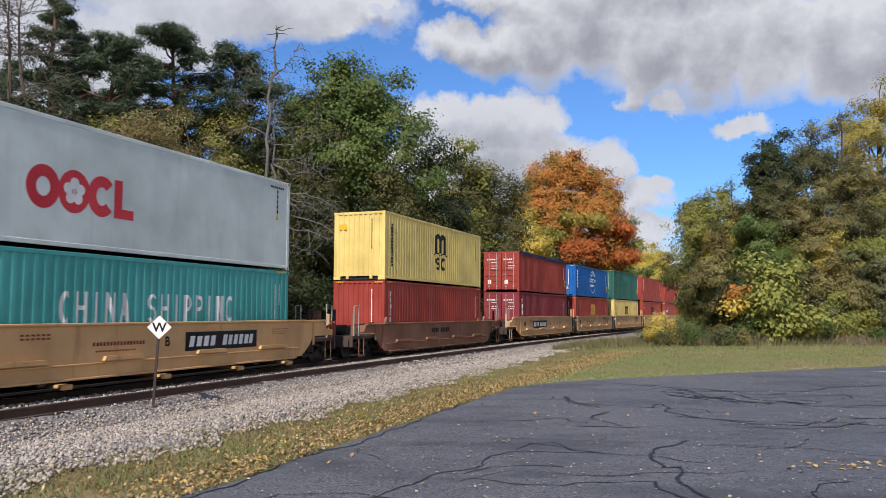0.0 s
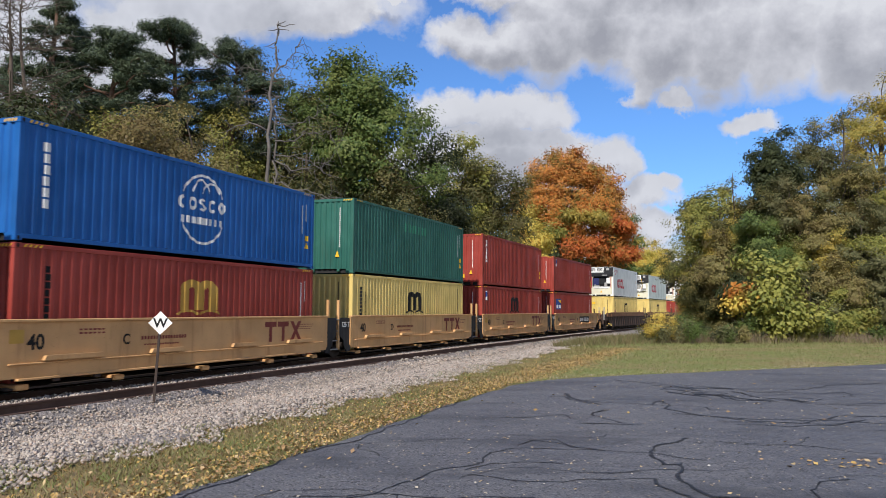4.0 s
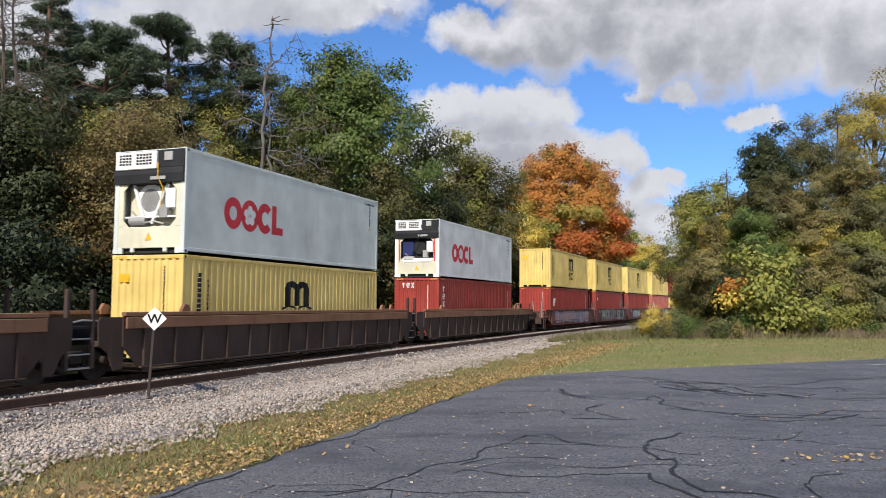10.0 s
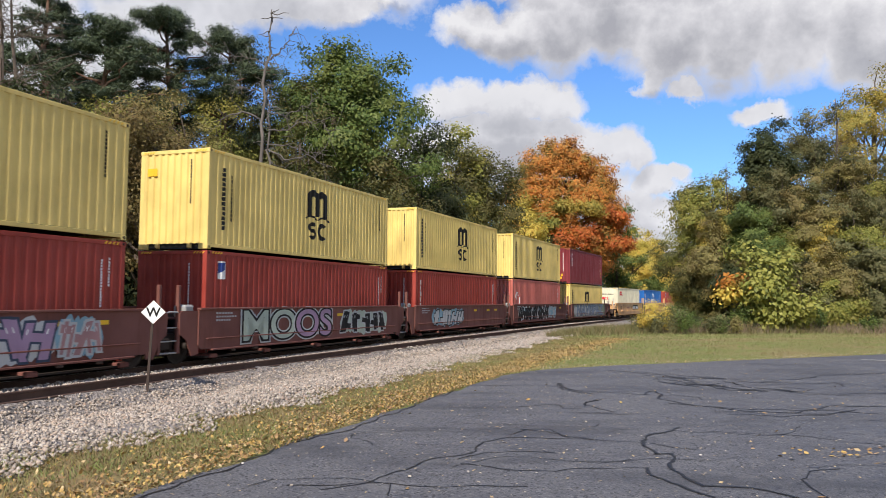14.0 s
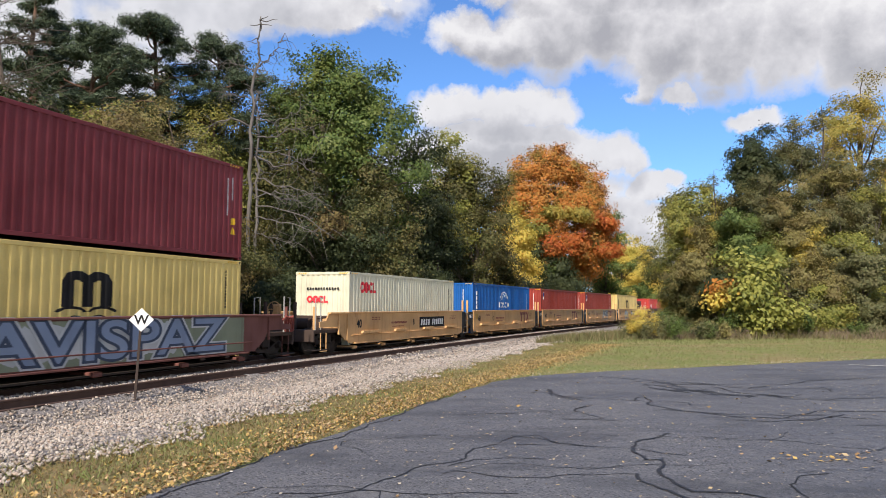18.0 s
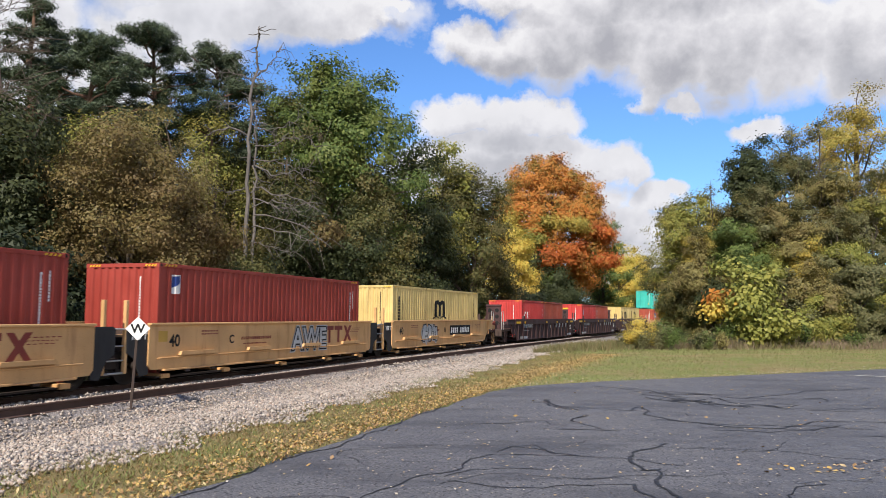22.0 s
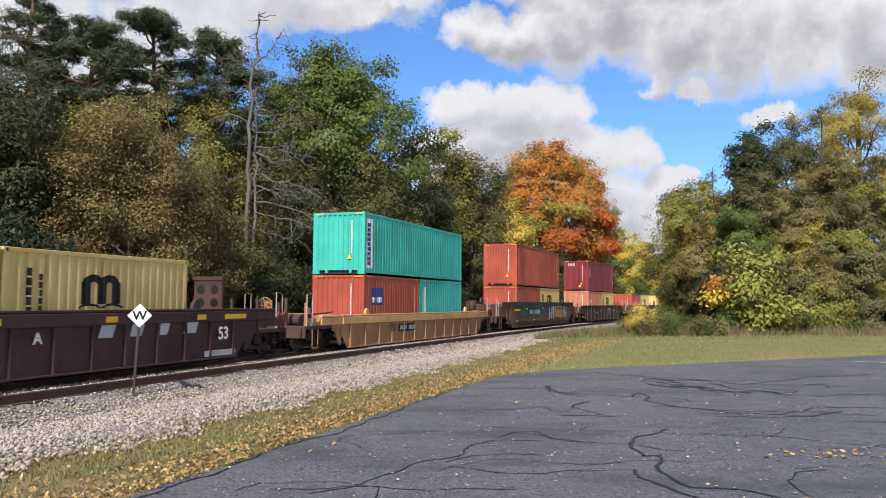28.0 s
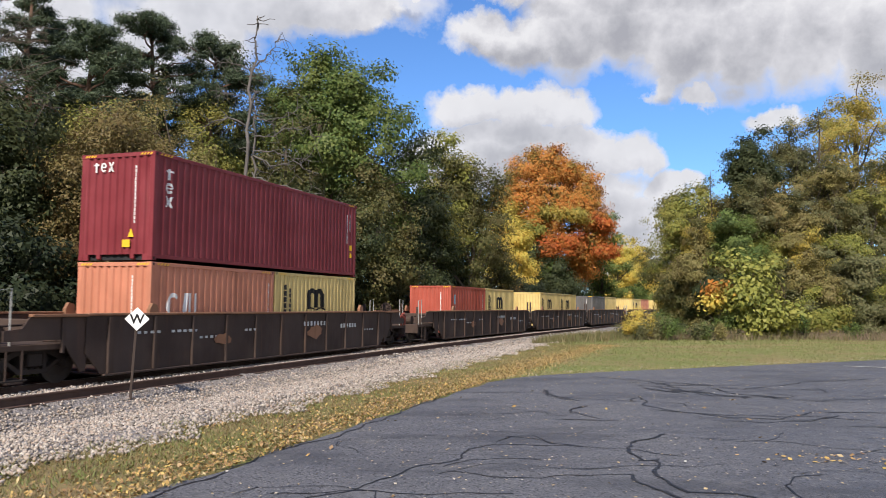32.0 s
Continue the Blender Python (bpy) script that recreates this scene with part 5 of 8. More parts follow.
            if style == "tan" and not outer and y < 0 and sgn < 0:
                lm = text_mesh("125 T", 0.25, M_WHITE)
                part("lettering", lm, wp, m=pose(xe + sgn * 0.38, -1.43, 1.52))
        if outer:
            part("buffer_beam", Geo().box(min(xt, xt + sgn * 0.1), -1.36, 0.78, max(xt, xt + sgn * 0.1), 1.36, 1.22, 0.02).mesh("buffer_beam", GRIME), root)
            part("coupler", Geo().box(min(xt, xt + sgn * 0.55), -0.11, 0.92, max(xt, xt + sgn * 0.55), 0.11, 1.14, 0.03).box(min(xt + sgn * 0.5, xt + sgn * 0.85), -0.2, 0.86, max(xt + sgn * 0.5, xt + sgn * 0.85), 0.16, 1.18, 0.05).mesh("coupler", STEEL), root)
            part("air_hose", Geo().tube([(xt, 0.4, 0.8), (xt + sgn * 0.35, 0.42, 0.45), (xt + sgn * 0.8, 0.2, 0.42)], 0.03, sides=6).mesh("air_hose", BLACK), root)
            for y in (-1, 1):
                part("grab_rail", Geo().tube([(xt - sgn * 0.12, y * 1.3, 1.2), (xt - sgn * 0.12, y * 1.3, 2.35), (xt - sgn * 0.5, y * 1.3, 2.4), (xt - sgn * 0.5, y * 1.3, 1.2)], 0.02, sides=6).mesh("grab_rail", GALV), root)
                part("step", Geo().box(xt - sgn * 0.55 - 0.22, y * 1.40 - 0.04, 0.42, xt - sgn * 0.55 + 0.22, y * 1.40 + 0.04, 0.46).tube([(xt - sgn * 0.55 - 0.2, y * 1.40, 0.44), (xt - sgn * 0.55 - 0.2, y * 1.40, 1.1)], 0.016, sides=5).tube([(xt - sgn * 0.55 + 0.2, y * 1.40, 0.44), (xt - sgn * 0.55 + 0.2, y * 1.40, 1.1)], 0.016, sides=5).mesh("step", body), root)
            part("foot_board", Geo().box(min(xt - sgn * 0.9, xt + sgn * 0.1), -1.42, 0.46, max(xt - sgn * 0.9, xt + sgn * 0.1), -1.0, 0.50, 0.01).mesh("foot_board", STEEL), root)
            for y in (-1.22, -0.4, 0.6):
                part("end_post", Geo().box(xt - sgn * 0.2 - 0.05, y - 0.05, 1.2, xt - sgn * 0.2 + 0.05, y + 0.05, 2.3 - 0.2 * abs(y), 0.012).mesh("end_post", body if y < -1 else GRIME), root)
            part("locker_box", Geo().box(xe + sgn * 0.25 - 0.25, -1.3, 1.22, xe + sgn * 0.25 + 0.25, -0.6, 1.62, 0.02).mesh("locker_box", body), root)
            part("pipe", Geo().tube([(xe, -1.0, 1.7), (xe + sgn * 0.6, -1.05, 1.66), (xt, -1.1, 1.6)], 0.03, sides=6).mesh("pipe", GRIME), root)
            if sgn > 0:
                for j in range(5):
                    rj = random.Random(seed * 9 + j)
                    x = xt - 0.1 - 0.11 * j
                    part("hose", Geo().tube([(x, -1.28, 1.3), (x + rj.uniform(-0.12, 0.1), -1.36, 1.62), (x + 0.1, -1.36, 1.74 + rj.uniform(-0.1, 0.06)), (x + 0.2, -1.34, 1.55), (x + rj.uniform(0.0, 0.3), -1.32, 1.2)], 0.028, sides=6).mesh("hose", HOSE), root, "faded red air hose")
            if sgn < 0:
                res = part("air_reservoir", Geo().tube([(xt + 0.75, -0.7, 1.42), (xt + 0.75, 0.5, 1.42)], 0.2, sides=14).mesh("air_reservoir", GRIME), root)
                part("brake_stand", Geo().box(xt + 0.2, 0.35, 1.2, xt + 0.3, 0.55, 2.1, 0.02).box(xt + 0.25, 0.3, 1.75, xt + 0.42, 0.6, 2.15, 0.03).mesh("brake_stand", body), root)
                wheel = Geo()
                for k in range(18):
                    a, b = k * math.tau / 18, (k + 1) * math.tau / 18
                    wheel.tube([(0, 0.28 * math.cos(a), 0.28 * math.sin(a)), (0, 0.28 * math.cos(b), 0.28 * math.sin(b))], 0.02, sides=5, cap=False)
                for k in range(5):
                    a = k * math.tau / 5
                    wheel.tube([(0, 0, 0), (0, 0.27 * math.cos(a), 0.27 * math.sin(a))], 0.016, sides=5)
                part("brake_wheel", wheel.mesh("brake_wheel", ORANGE if style == "oxide" else body), root, m=pose(xt + 0.14, 0.45, 1.95))
        elif sgn < 0:
            # articulated joint: ladders and handholds between the units
            for y in (-1.34, 1.34):
                part("handhold", Geo().box(-ht + 0.2, y - 0.05, 0.62, -ht + 0.3, y + 0.05, 2.42, 0.012).mesh("handhold", body), root)
                part("handhold", Geo().box(-ht - 0.55, y - 0.05, 0.62, -ht - 0.45, y + 0.05, 2.42, 0.012).mesh("handhold", body), root)
                part("stirrup", Geo().tube([(-ht - 0.5, y, 0.64), (-ht + 0.25, y, 0.64)], 0.025, sides=6).tube([(-ht - 0.5, y, 0.95), (-ht + 0.25, y, 0.95)], 0.02, sides=6).tube([(-ht - 0.5, y, 1.3), (-ht + 0.25, y, 1.3)], 0.02, sides=6).mesh("stirrup", GALV), root)
            part("cable_hoop", Geo().tube([(-ht - 0.9, -1.36, 0.75), (-ht - 0.75, -1.38, 1.2), (-ht - 0.55, -1.38, 1.65), (-ht - 0.1, -1.38, 1.72), (-ht + 0.4, -1.36, 1.7)], 0.022, sides=6).mesh("cable_hoop", GALV), root)
            part("walkway", Geo().box(-ht - 0.8, -0.9, 1.5, -ht + 0.9, 0.9, 1.56, 0.01).mesh("walkway", body), root)
            if style in ("oxide", "deep"):
                part("joint_box", Geo().box(-ht + 0.7, -1.2, 1.55, -ht + 1.1, -0.8, 1.9, 0.05).mesh("joint_box", GALV), root)
        if style == "deep":
            q0, q1 = xe + sgn * 0.15 - 0.06, xe + sgn * 0.15 + 0.06
            stand = Geo().box(q0, -0.52, 1.2, q1, 0.52, 2.75, 0.03)
            part("end_stand", stand.mesh("end_stand", body), root)
            for hy in (-0.25, 0.25):
                for hz in (1.62, 2.05, 2.46):
                    part("round_hole", cached("standhole", lambda: Geo().tube([(-0.075, 0, 0), (0.075, 0, 0)], 0.135, sides=16).mesh("round_hole", M_BLACK)), root, m=pose((q0 + q1) / 2, hy, hz))
            part("stand_cap", Geo().box(xe + sgn * 0.15 - 0.09, -0.55, 2.72, xe + sgn * 0.15 + 0.09, 0.55, 2.86, 0.02).mesh("stand_cap", M_YEL if seed % 2 else body), root)
    truck(root, -ht, spin)
    if rear_outer:
        truck(root, ht, spin)
    # lettering and plates on the side towards the lot
    ys = -SY + 0.009 if style in ("tan", "oxide", "rust", "teal") else -SY - 0.022
    k = [0]

    def mark(polys, mat, lab=""):
        k[0] += 1
        ob = part("marking", side_mark(polys, ys - 0.001 - 0.002 * k[0], mat), root, lab)
        if len(polys) > 1:
            tagged(ob, kind="stuff")

    r = random.Random(seed)
    zc = (top + bot) / 2 + 0.12

    def sprayed(word, x, size, sx, sz, paints):
        """A sprayed word: pale glow, dark outline and fill, one over the other."""
        for mat, fat in zip(paints, (0.095, 0.062, 0.014)):
            k[0] += 1
            part("lettering", text_mesh(word, size, mat, fat), root, "sprayed block lettering", pose(x, ys - 0.006 - 0.002 * k[0], zc - 0.12) @ Matrix.Diagonal((sx, 1, sz, 1)))

    if style == "tan":
        part("lettering", text_mesh("40", 0.44, M_BLACK), root, m=pose(fx + 0.75, ys - 0.002, zc + 0.02))
        mark(row_of_blocks(fx + 1.9, fx + 2.7, zc + 0.25, 0.04, 6, seed) + row_of_blocks(fx + 1.9, fx + 2.7, zc + 0.17, 0.04, 6, seed + 1) + row_of_blocks(-2.6, -0.9, zc - 0.02, 0.09, 16, seed + 2) + row_of_blocks(-2.5, -1.2, zc - 0.16, 0.04, 14, seed + 4), M_DKRED)
        mark(row_of_blocks(rx - 1.7, rx - 0.7, zc + 0.22, 0.025, 6, seed) + row_of_blocks(rx - 1.7, rx - 0.8, zc + 0.15, 0.02, 7, seed + 1) + row_of_blocks(rx - 1.7, rx - 0.9, zc + 0.08, 0.02, 5, seed + 5), M_DKRED)
        part("lettering", text_mesh(("B", "E", "D", "C", "A")[seed % 5], 0.34, M_BLACK), root, m=pose(-3.1 if not number else board_at + (-0.7 if board_at > 0 else 4.2), ys - 0.004, zc))
        if number:
            bx = board_at
            mark(rect(bx, zc - 0.27, bx + 3.3, zc + 0.23), M_BLACK, "black number board with white bars")
            mark(row_of_blocks(bx + 0.15, bx + 1.35, zc - 0.16, 0.29, 4, seed, 0.32, 0.06) + row_of_blocks(bx + 1.6, bx + 3.15, zc - 0.16, 0.29, 6, seed + 1, 0.32, 0.06), M_WHITE)
        else:
            u = 3.0
            mark(rect(u, zc - 0.28, u + 0.16, zc + 0.22) + rect(u - 0.24, zc + 0.18, u + 0.4, zc + 0.34) + rect(u + 0.72, zc - 0.28, u + 0.88, zc + 0.22) + rect(u + 0.48, zc + 0.18, u + 1.12, zc + 0.34)
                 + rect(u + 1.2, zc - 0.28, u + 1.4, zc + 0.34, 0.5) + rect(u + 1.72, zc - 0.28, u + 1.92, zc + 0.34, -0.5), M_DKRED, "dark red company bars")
        mark(rect(fx + 0.1, zc + 0.02, fx + 0.45, zc + 0.3), M_GOLD if r.random() < 0.5 else TAN)
    elif style in ("deep",):
        part("lettering", text_mesh("53", 0.50, M_WHITE), root, m=pose(rx - 1.1, ys - 0.07, zc - 0.12))
        for a, b in ((fx - 0.1, fx + 1.0), (fx + 1.8, fx + 2.2), (rx - 1.0, rx + 0.1), (rx - 2.3, rx - 1.9), (-0.6, -0.3), (2.6, 3.0)):
            part("yellow_stripe", side_mark(rect(a, top - 0.24, b, top - 0.10), -SY - 0.064, M_YEL), root)
        mark([[(a, b) for a, b in q] for q in row_of_blocks(2.4, 6.6, zc - 0.06, 0.36, 4, 3, 0.62, 0.14)], M_SILVER, "pale slanted company bars")
        mark(row_of_blocks(-6.6, -4.2, zc, 0.26, 9, seed, 0.4), M_SILVER)
        mark(row_of_blocks(-6.6, -5.2, zc - 0.22, 0.06, 9, seed + 2, 0.4), M_SILVER)
        part("lettering", text_mesh("B" if seed % 2 else "A", 0.34, M_WHITE), root, m=pose(0.6, ys - 0.07, zc))
        mark(rect(rx - 1.9, bot + 0.03, rx - 0.4, bot + 0.2), M_SILVER)
        mark(rect(fx + 0.9, bot + 0.03, fx + 2.9, bot + 0.2), M_SILVER)
    elif style == "tanpost":
        part("lettering", text_mesh("53", 0.42, M_BLACK), root, m=pose(-3.9, ys - 0.07, zc - 0.1))
        mark(rect(-3.2, zc - 0.28, -1.2, zc + 0.06), M_BLACK, "black number board with pale bars")
        mark(row_of_blocks(-3.05, -2.3, zc - 0.2, 0.2, 4, 2, 0.3, 0.04) + row_of_blocks(-2.1, -1.35, zc - 0.2, 0.2, 5, 3, 0.3, 0.04), M_SILVER)
    elif style == "teal":
        mark(rect(fx + 1.6, zc - 0.3, 0.6, top - 0.04) + rect(2.0, zc - 0.45, 4.4, top - 0.04), GREENISH, "dark teal repaint patches")
        mark(rect(3.4, zc - 0.42, 5.9, zc + 0.42), M_GOLD, "old yellow panel under the graffiti")
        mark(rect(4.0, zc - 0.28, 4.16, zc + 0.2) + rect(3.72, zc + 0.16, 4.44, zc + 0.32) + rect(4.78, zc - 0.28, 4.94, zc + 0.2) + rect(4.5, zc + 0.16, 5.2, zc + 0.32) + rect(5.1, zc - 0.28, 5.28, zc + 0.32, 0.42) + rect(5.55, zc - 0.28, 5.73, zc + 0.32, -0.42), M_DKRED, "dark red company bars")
        mark(row_of_blocks(-3.9, -2.9, zc - 0.1, 0.3, 4, 2, 0.25, 0.05) + row_of_blocks(-2.6, -1.1, zc - 0.1, 0.3, 6, 3, 0.25, 0.05), M_SILVER)
        mark(rect(-7.6, zc + 0.12, -6.2, zc + 0.26) + rect(-4.9, zc + 0.2, -4.3, zc + 0.32) + rect(-0.5, zc + 0.25, -0.1, zc + 0.36) + rect(5.8, zc + 0.2, 6.5, zc + 0.32), M_YEL)
    elif style == "ribbed":
        for a, n_, z in ((-6.9, 4, 0.1), (-5.6, 5, 0.1), (-4.4, 4, -0.1), (-2.2, 3, 0.05), (1.4, 8, 0.12), (4.2, 6, 0.0), (6.3, 4, -0.15)):
            mark(row_of_blocks(a, a + 0.24 * n_, zc + z, 0.16 if n_ > 5 else 0.07, n_, seed + n_, 0.45), M_SILVER)
        mark(blob(2.2, zc - 0.1, 0.5, 0.22, 14, 0.3, seed) + blob(-3.3, zc - 0.15, 0.35, 0.18, 12, 0.3, seed + 1), FLANGE, "rusty patches")
    elif style == "rust":
        mark(row_of_blocks(-1.6, -0.7, zc - 0.02, 0.22, 4, 2, 0.25) + row_of_blocks(-0.5, 0.6, zc - 0.02, 0.22, 5, 3, 0.25), M_BLACK)
    elif style == "oxide":
        mark(row_of_blocks(fx + 0.5, fx + 1.3, zc + 0.3, 0.05, 6, seed) + row_of_blocks(fx + 0.5, fx + 1.5, zc + 0.2, 0.05, 8, seed + 1) + row_of_blocks(fx + 0.5, fx + 1.2, zc + 0.1, 0.05, 6, seed + 2), M_SILVER)
        for a in (-3.6, -1.2, 1.2, 3.4, 4.8):
            mark(rect(a, zc + 0.12, a + 0.5, zc + 0.22), M_YEL, "yellow reflector")
    for x0, x1, ground_paint, line, fill, spark in ART.get(art, ()):
        layers = graffiti(x0, x1, bot + 0.06, top - 0.08, seed * 7 + int(x0 * 3))
        for polys, mat, lab in zip(layers, (ground_paint, line, fill, spark), ("sprayed colour cloud", "sprayed outline shapes", "sprayed block shapes", "sprayed highlight strokes")):
            mark(polys, mat, lab)
    if art == 5:
        mark(rect(-5.9, bot + 0.04, 5.9, top - 0.03), M_MOSS, "sprayed green and grey ground")
        layers = graffiti(-5.8, 5.8, bot + 0.08, top - 0.06, 99)
        mark(layers[0][:22], M_SILVER, "sprayed colour cloud")
        sprayed("NAVISPAZ", -0.1, 1.30, 1.66, 0.98, (M_SILVER, M_NAVY, M_STEELBLUE))
    for word, x, size, sx, sz, paints in WORDS.get(art, ()):
        sprayed(word, x, size, sx, sz, paints)
    return root, spin


M_STEELBLUE = paint("steel_blue_spray", (0.20, 0.26, 0.37), amount=0.3)
M_PALEGREEN = paint("pale_green_spray", (0.42, 0.50, 0.42), amount=0.4)
M_MOSS, M_NAVY = paint("moss_green_spray", (0.20, 0.23, 0.15), (0.09, 0.06, 0.05), 0.7), paint("dark_blue_spray", (0.03, 0.05, 0.09), amount=0.3)
ART = {1: [(-5.6, -0.2, M_LILAC, M_SILVER, M_PINK, M_WHITE), (-0.1, 3.6, M_SILVER, M_NAVY, M_LILAC, M_WHITE), (3.8, 5.0, M_PALEBLUE, M_SILVER, M_PINK, M_WHITE)],
       2: [(1.6, 5.4, M_PALEGREEN, M_SILVER, M_BLACK, M_SILVER)],
       3: [(-4.6, -0.6, M_PALEBLUE, M_BLACK, M_SILVER, M_WHITE)], 4: [(-5.6, 1.6, M_SILVER, M_BLACK, M_BLACK, M_PALEBLUE), (1.7, 3.6, M_SILVER, M_SILVER, M_PALEBLUE, M_WHITE)],
       6: [(-0.6, 1.4, M_SILVER, M_BLACK, M_SILVER, M_WHITE)], 7: [(1.5, 3.3, GREENISH, GREENISH, M_SILVER, M_WHITE), (5.9, 7.4, GREENISH, GREENISH, M_SILVER, M_WHITE)], 8: [(-3.2, -1.3, M_SILVER, M_BLACK, M_SILVER, M_PALEBLUE)], 9: [(-4.6, -2.6, M_SILVER, M_BLACK, M_BLACK, M_SILVER)]}
WORDS = {2: [("MO", -3.2, 1.15, 1.7, 1.1, (M_SILVER, M_BLACK, M_PALEGREEN)), ("OS", -0.5, 1.15, 1.7, 1.1, (M_SILVER, M_BLACK, M_LILAC))], 10: [("AWE", 1.6, 0.95, 1.15, 1.1, (M_SILVER, M_BLACK, M_SILVER))]}

# the train, front to back: front of the box along the train, upper box, its height over the rail, lower boxes, car style, outer ends, extras
LOW = 0.55
TRAIN = [
    (-5.09, "oocl", "china", "tan", 0, 1, dict(number=True, seed=0, art=0)),
    (14.52, "msc", "brownplain", "rust", 1, 1, dict(number=False)),
    (34.07, "tal_", "texd", "tan", 1, 0, dict(number=True, seed=5, board_at=-3.9)),
    (49.26, "cosco_", "gold", "tan", 0, 0, dict(number=False, seed=3, art=0)),
    (64.43, "cap", "mscl", "tan", 0, 0, dict(number=False, seed=2)),
    (79.70, "triton", "redm", "tan", 0, 0, dict(number=False, seed=1)),
    (95.17, "florens_", "beacon", "tan", 0, 1, dict(number=True, seed=4)),
    (116.49, "oocl1", "mscl", "dark", 1, 0, dict()),
    (135.89, "oocl2", "mscl", "dark", 0, 0, dict()),
    (155.05, "oocl3", "texr", "dark", 0, 1, dict()),
    (176.80, "msc", "white_slash", "oxide", 1, 0, dict(art=1, seed=11)),
    (192.21, "msc", "florens", "oxide", 0, 0, dict(art=2, seed=12)),
    (207.55, "msc", "brownplain", "oxide", 0, 0, dict(art=3, seed=13)),
    (223.01, "msc", "palered", "oxide", 0, 0, dict(art=4, seed=14)),
    (238.48, "tex", "mscl", "oxide", 0, 1, dict(art=5, seed=15)),
    (258.12, None, "cream", "tan", 1, 0, dict(number=True, seed=5)),
    (273.48, None, "cosco", "tan", 0, 0, dict(number=False, seed=3)),
    (288.91, None, "florens", "tan", 0, 0, dict(number=False, seed=2)),
    (304.23, None, "florens", "tan", 0, 0, dict(number=False, seed=3, art=10)),
    (319.87, None, "mscpale", "tan", 0, 1, dict(number=True, seed=0, art=8)),
    (341.58, None, ((BRIGHT_RED, "bright red steel container with white lettering", "letters"), (RUST_RED, "brick-red corrugated steel container", "")), "deep", 1, 0, dict(seed=20)),
    (361.18, None, ((BRIGHT_RED, "worn red steel container with pale marks", "upright"), (RUST_RED, "worn brick-red corrugated steel container", "upright")), "deep", 0, 0, dict(seed=21)),
    (380.80, None, ((PALE_YELLOW, "faded yellow steel container with black emblem", "m"), (PALE_YELLOW, "faded yellow steel container with black emblem", "m")), "deep", 0, 1, dict(seed=22)),
    (404.42, "dong_", ((RUST_RED, "red steel container with a dark blue panel", "panel"), (TURQ, "turquoise steel container with white banner", "banner")), "tanpost", 1, 1, dict(seed=23)),
    (427.76, "plainred", ((RUST_RED, "brick-red corrugated steel container", ""), (PALE_YELLOW, "yellow steel container with black emblem", "m")), "teal", 1, 1, dict(seed=24, art=7)),
    (451.22, "tex", ((ORANGE, "orange-red steel container with white lettering", "letters"), (PALE_YELLOW, "yellow steel container with black emblem", "m")), "ribbed", 1, 1, dict(seed=25)),
    (474.92, None, ((RUST_RED, "red corrugated steel container", "upright"), (PALE_YELLOW, "yellow steel container with black emblem", "m")), "ribbed", 1, 0, dict(seed=26)),
    (494.26, None, ((PALE_YELLOW, "faded yellow corrugated steel container", "m"), (PALE_YELLOW, "yellow steel container with black emblem", "m")), "ribbed", 0, 0, dict(seed=27)),
    (513.60, None, ((DARK_GREY, "dark grey corrugated steel container", ""), (PALE_YELLOW, "faded yellow corrugated steel container", "")), "ribbed", 0, 1, dict(seed=28)),
    (536.30, None, ((PALE_YELLOW, "yellow steel container with black emblem", "m"), (ORANGE, "orange corrugated steel container", "")), "ribbed", 1, 0, dict(seed=29)),
    (555.60, None, ((PALE_YELLOW, "yellow steel container with black emblem", "m"), (PALE_YELLOW, "yellow steel container with black emblem", "m")), "ribbed", 0, 1, dict(seed=30)),
]
CAR_LABELS = {"tan": "tan articulated well car unit with stencilled markings", "rust": "rust-stained brown well car", "dark": "dark brown ribbed well car with rusty top flange", "oxide": "oxide-brown well car unit covered in graffiti",
              "deep": "deep brown ribbed well car with white numbers", "tanpost": "rusty tan well car with side posts", "teal": "brown well car patched in dark teal with graffiti", "ribbed": "weathered dark brown ribbed well car"}
RIDES = []       # (thing, middle along the train, half length, height)
SPINS = []       # (wheel, truck's place along the train, rest pose)
for u, upper, lower, style, fo, ro, extra in TRAIN:
    c = u + F / 2
    car, spin = well_car(style, fo, ro, CAR_LABELS[style], **extra)
    RIDES.append((car, c, STYLES[style][5], RAIL_Z))
    SPINS += [(w, c + w.matrix_basis.translation.x, w.matrix_basis.copy()) for w in spin]
    if isinstance(lower, str):
        lo = box_of(lower)
        h = 2.591 if lower[-1] == "_" else HC
        RIDES.append((lo, c, F / 2 - 1, RAIL_Z + LOW))
        roof = LOW + h
    else:
        for (mat, lab, mk), dx in zip(lower, (-1, 1)):
            RIDES.append((short_box(mat, lab, mk), c + dx * (S20 / 2 + 0.04), S20 / 2 - 1, RAIL_Z + LOW + 0.07))
        roof = LOW + 0.07 + 2.591
    if upper:
        RIDES.append((box_of(upper), c, F / 2 - 1, RAIL_Z + roof + 0.04))


def travelled(t):
    return 13.083 * t + 0.03042 * t * t


def place(mid_u, half, z, t):
    s = mid_u - travelled(t)
    x0, y0, _ = on_track(s - half)
    x1, y1, _ = on_track(s + half)
    return pose((x0 + x1) / 2, (y0 + y1) / 2, z, 0, 0, math.degrees(math.atan2(y1 - y0, x1 - x0)))


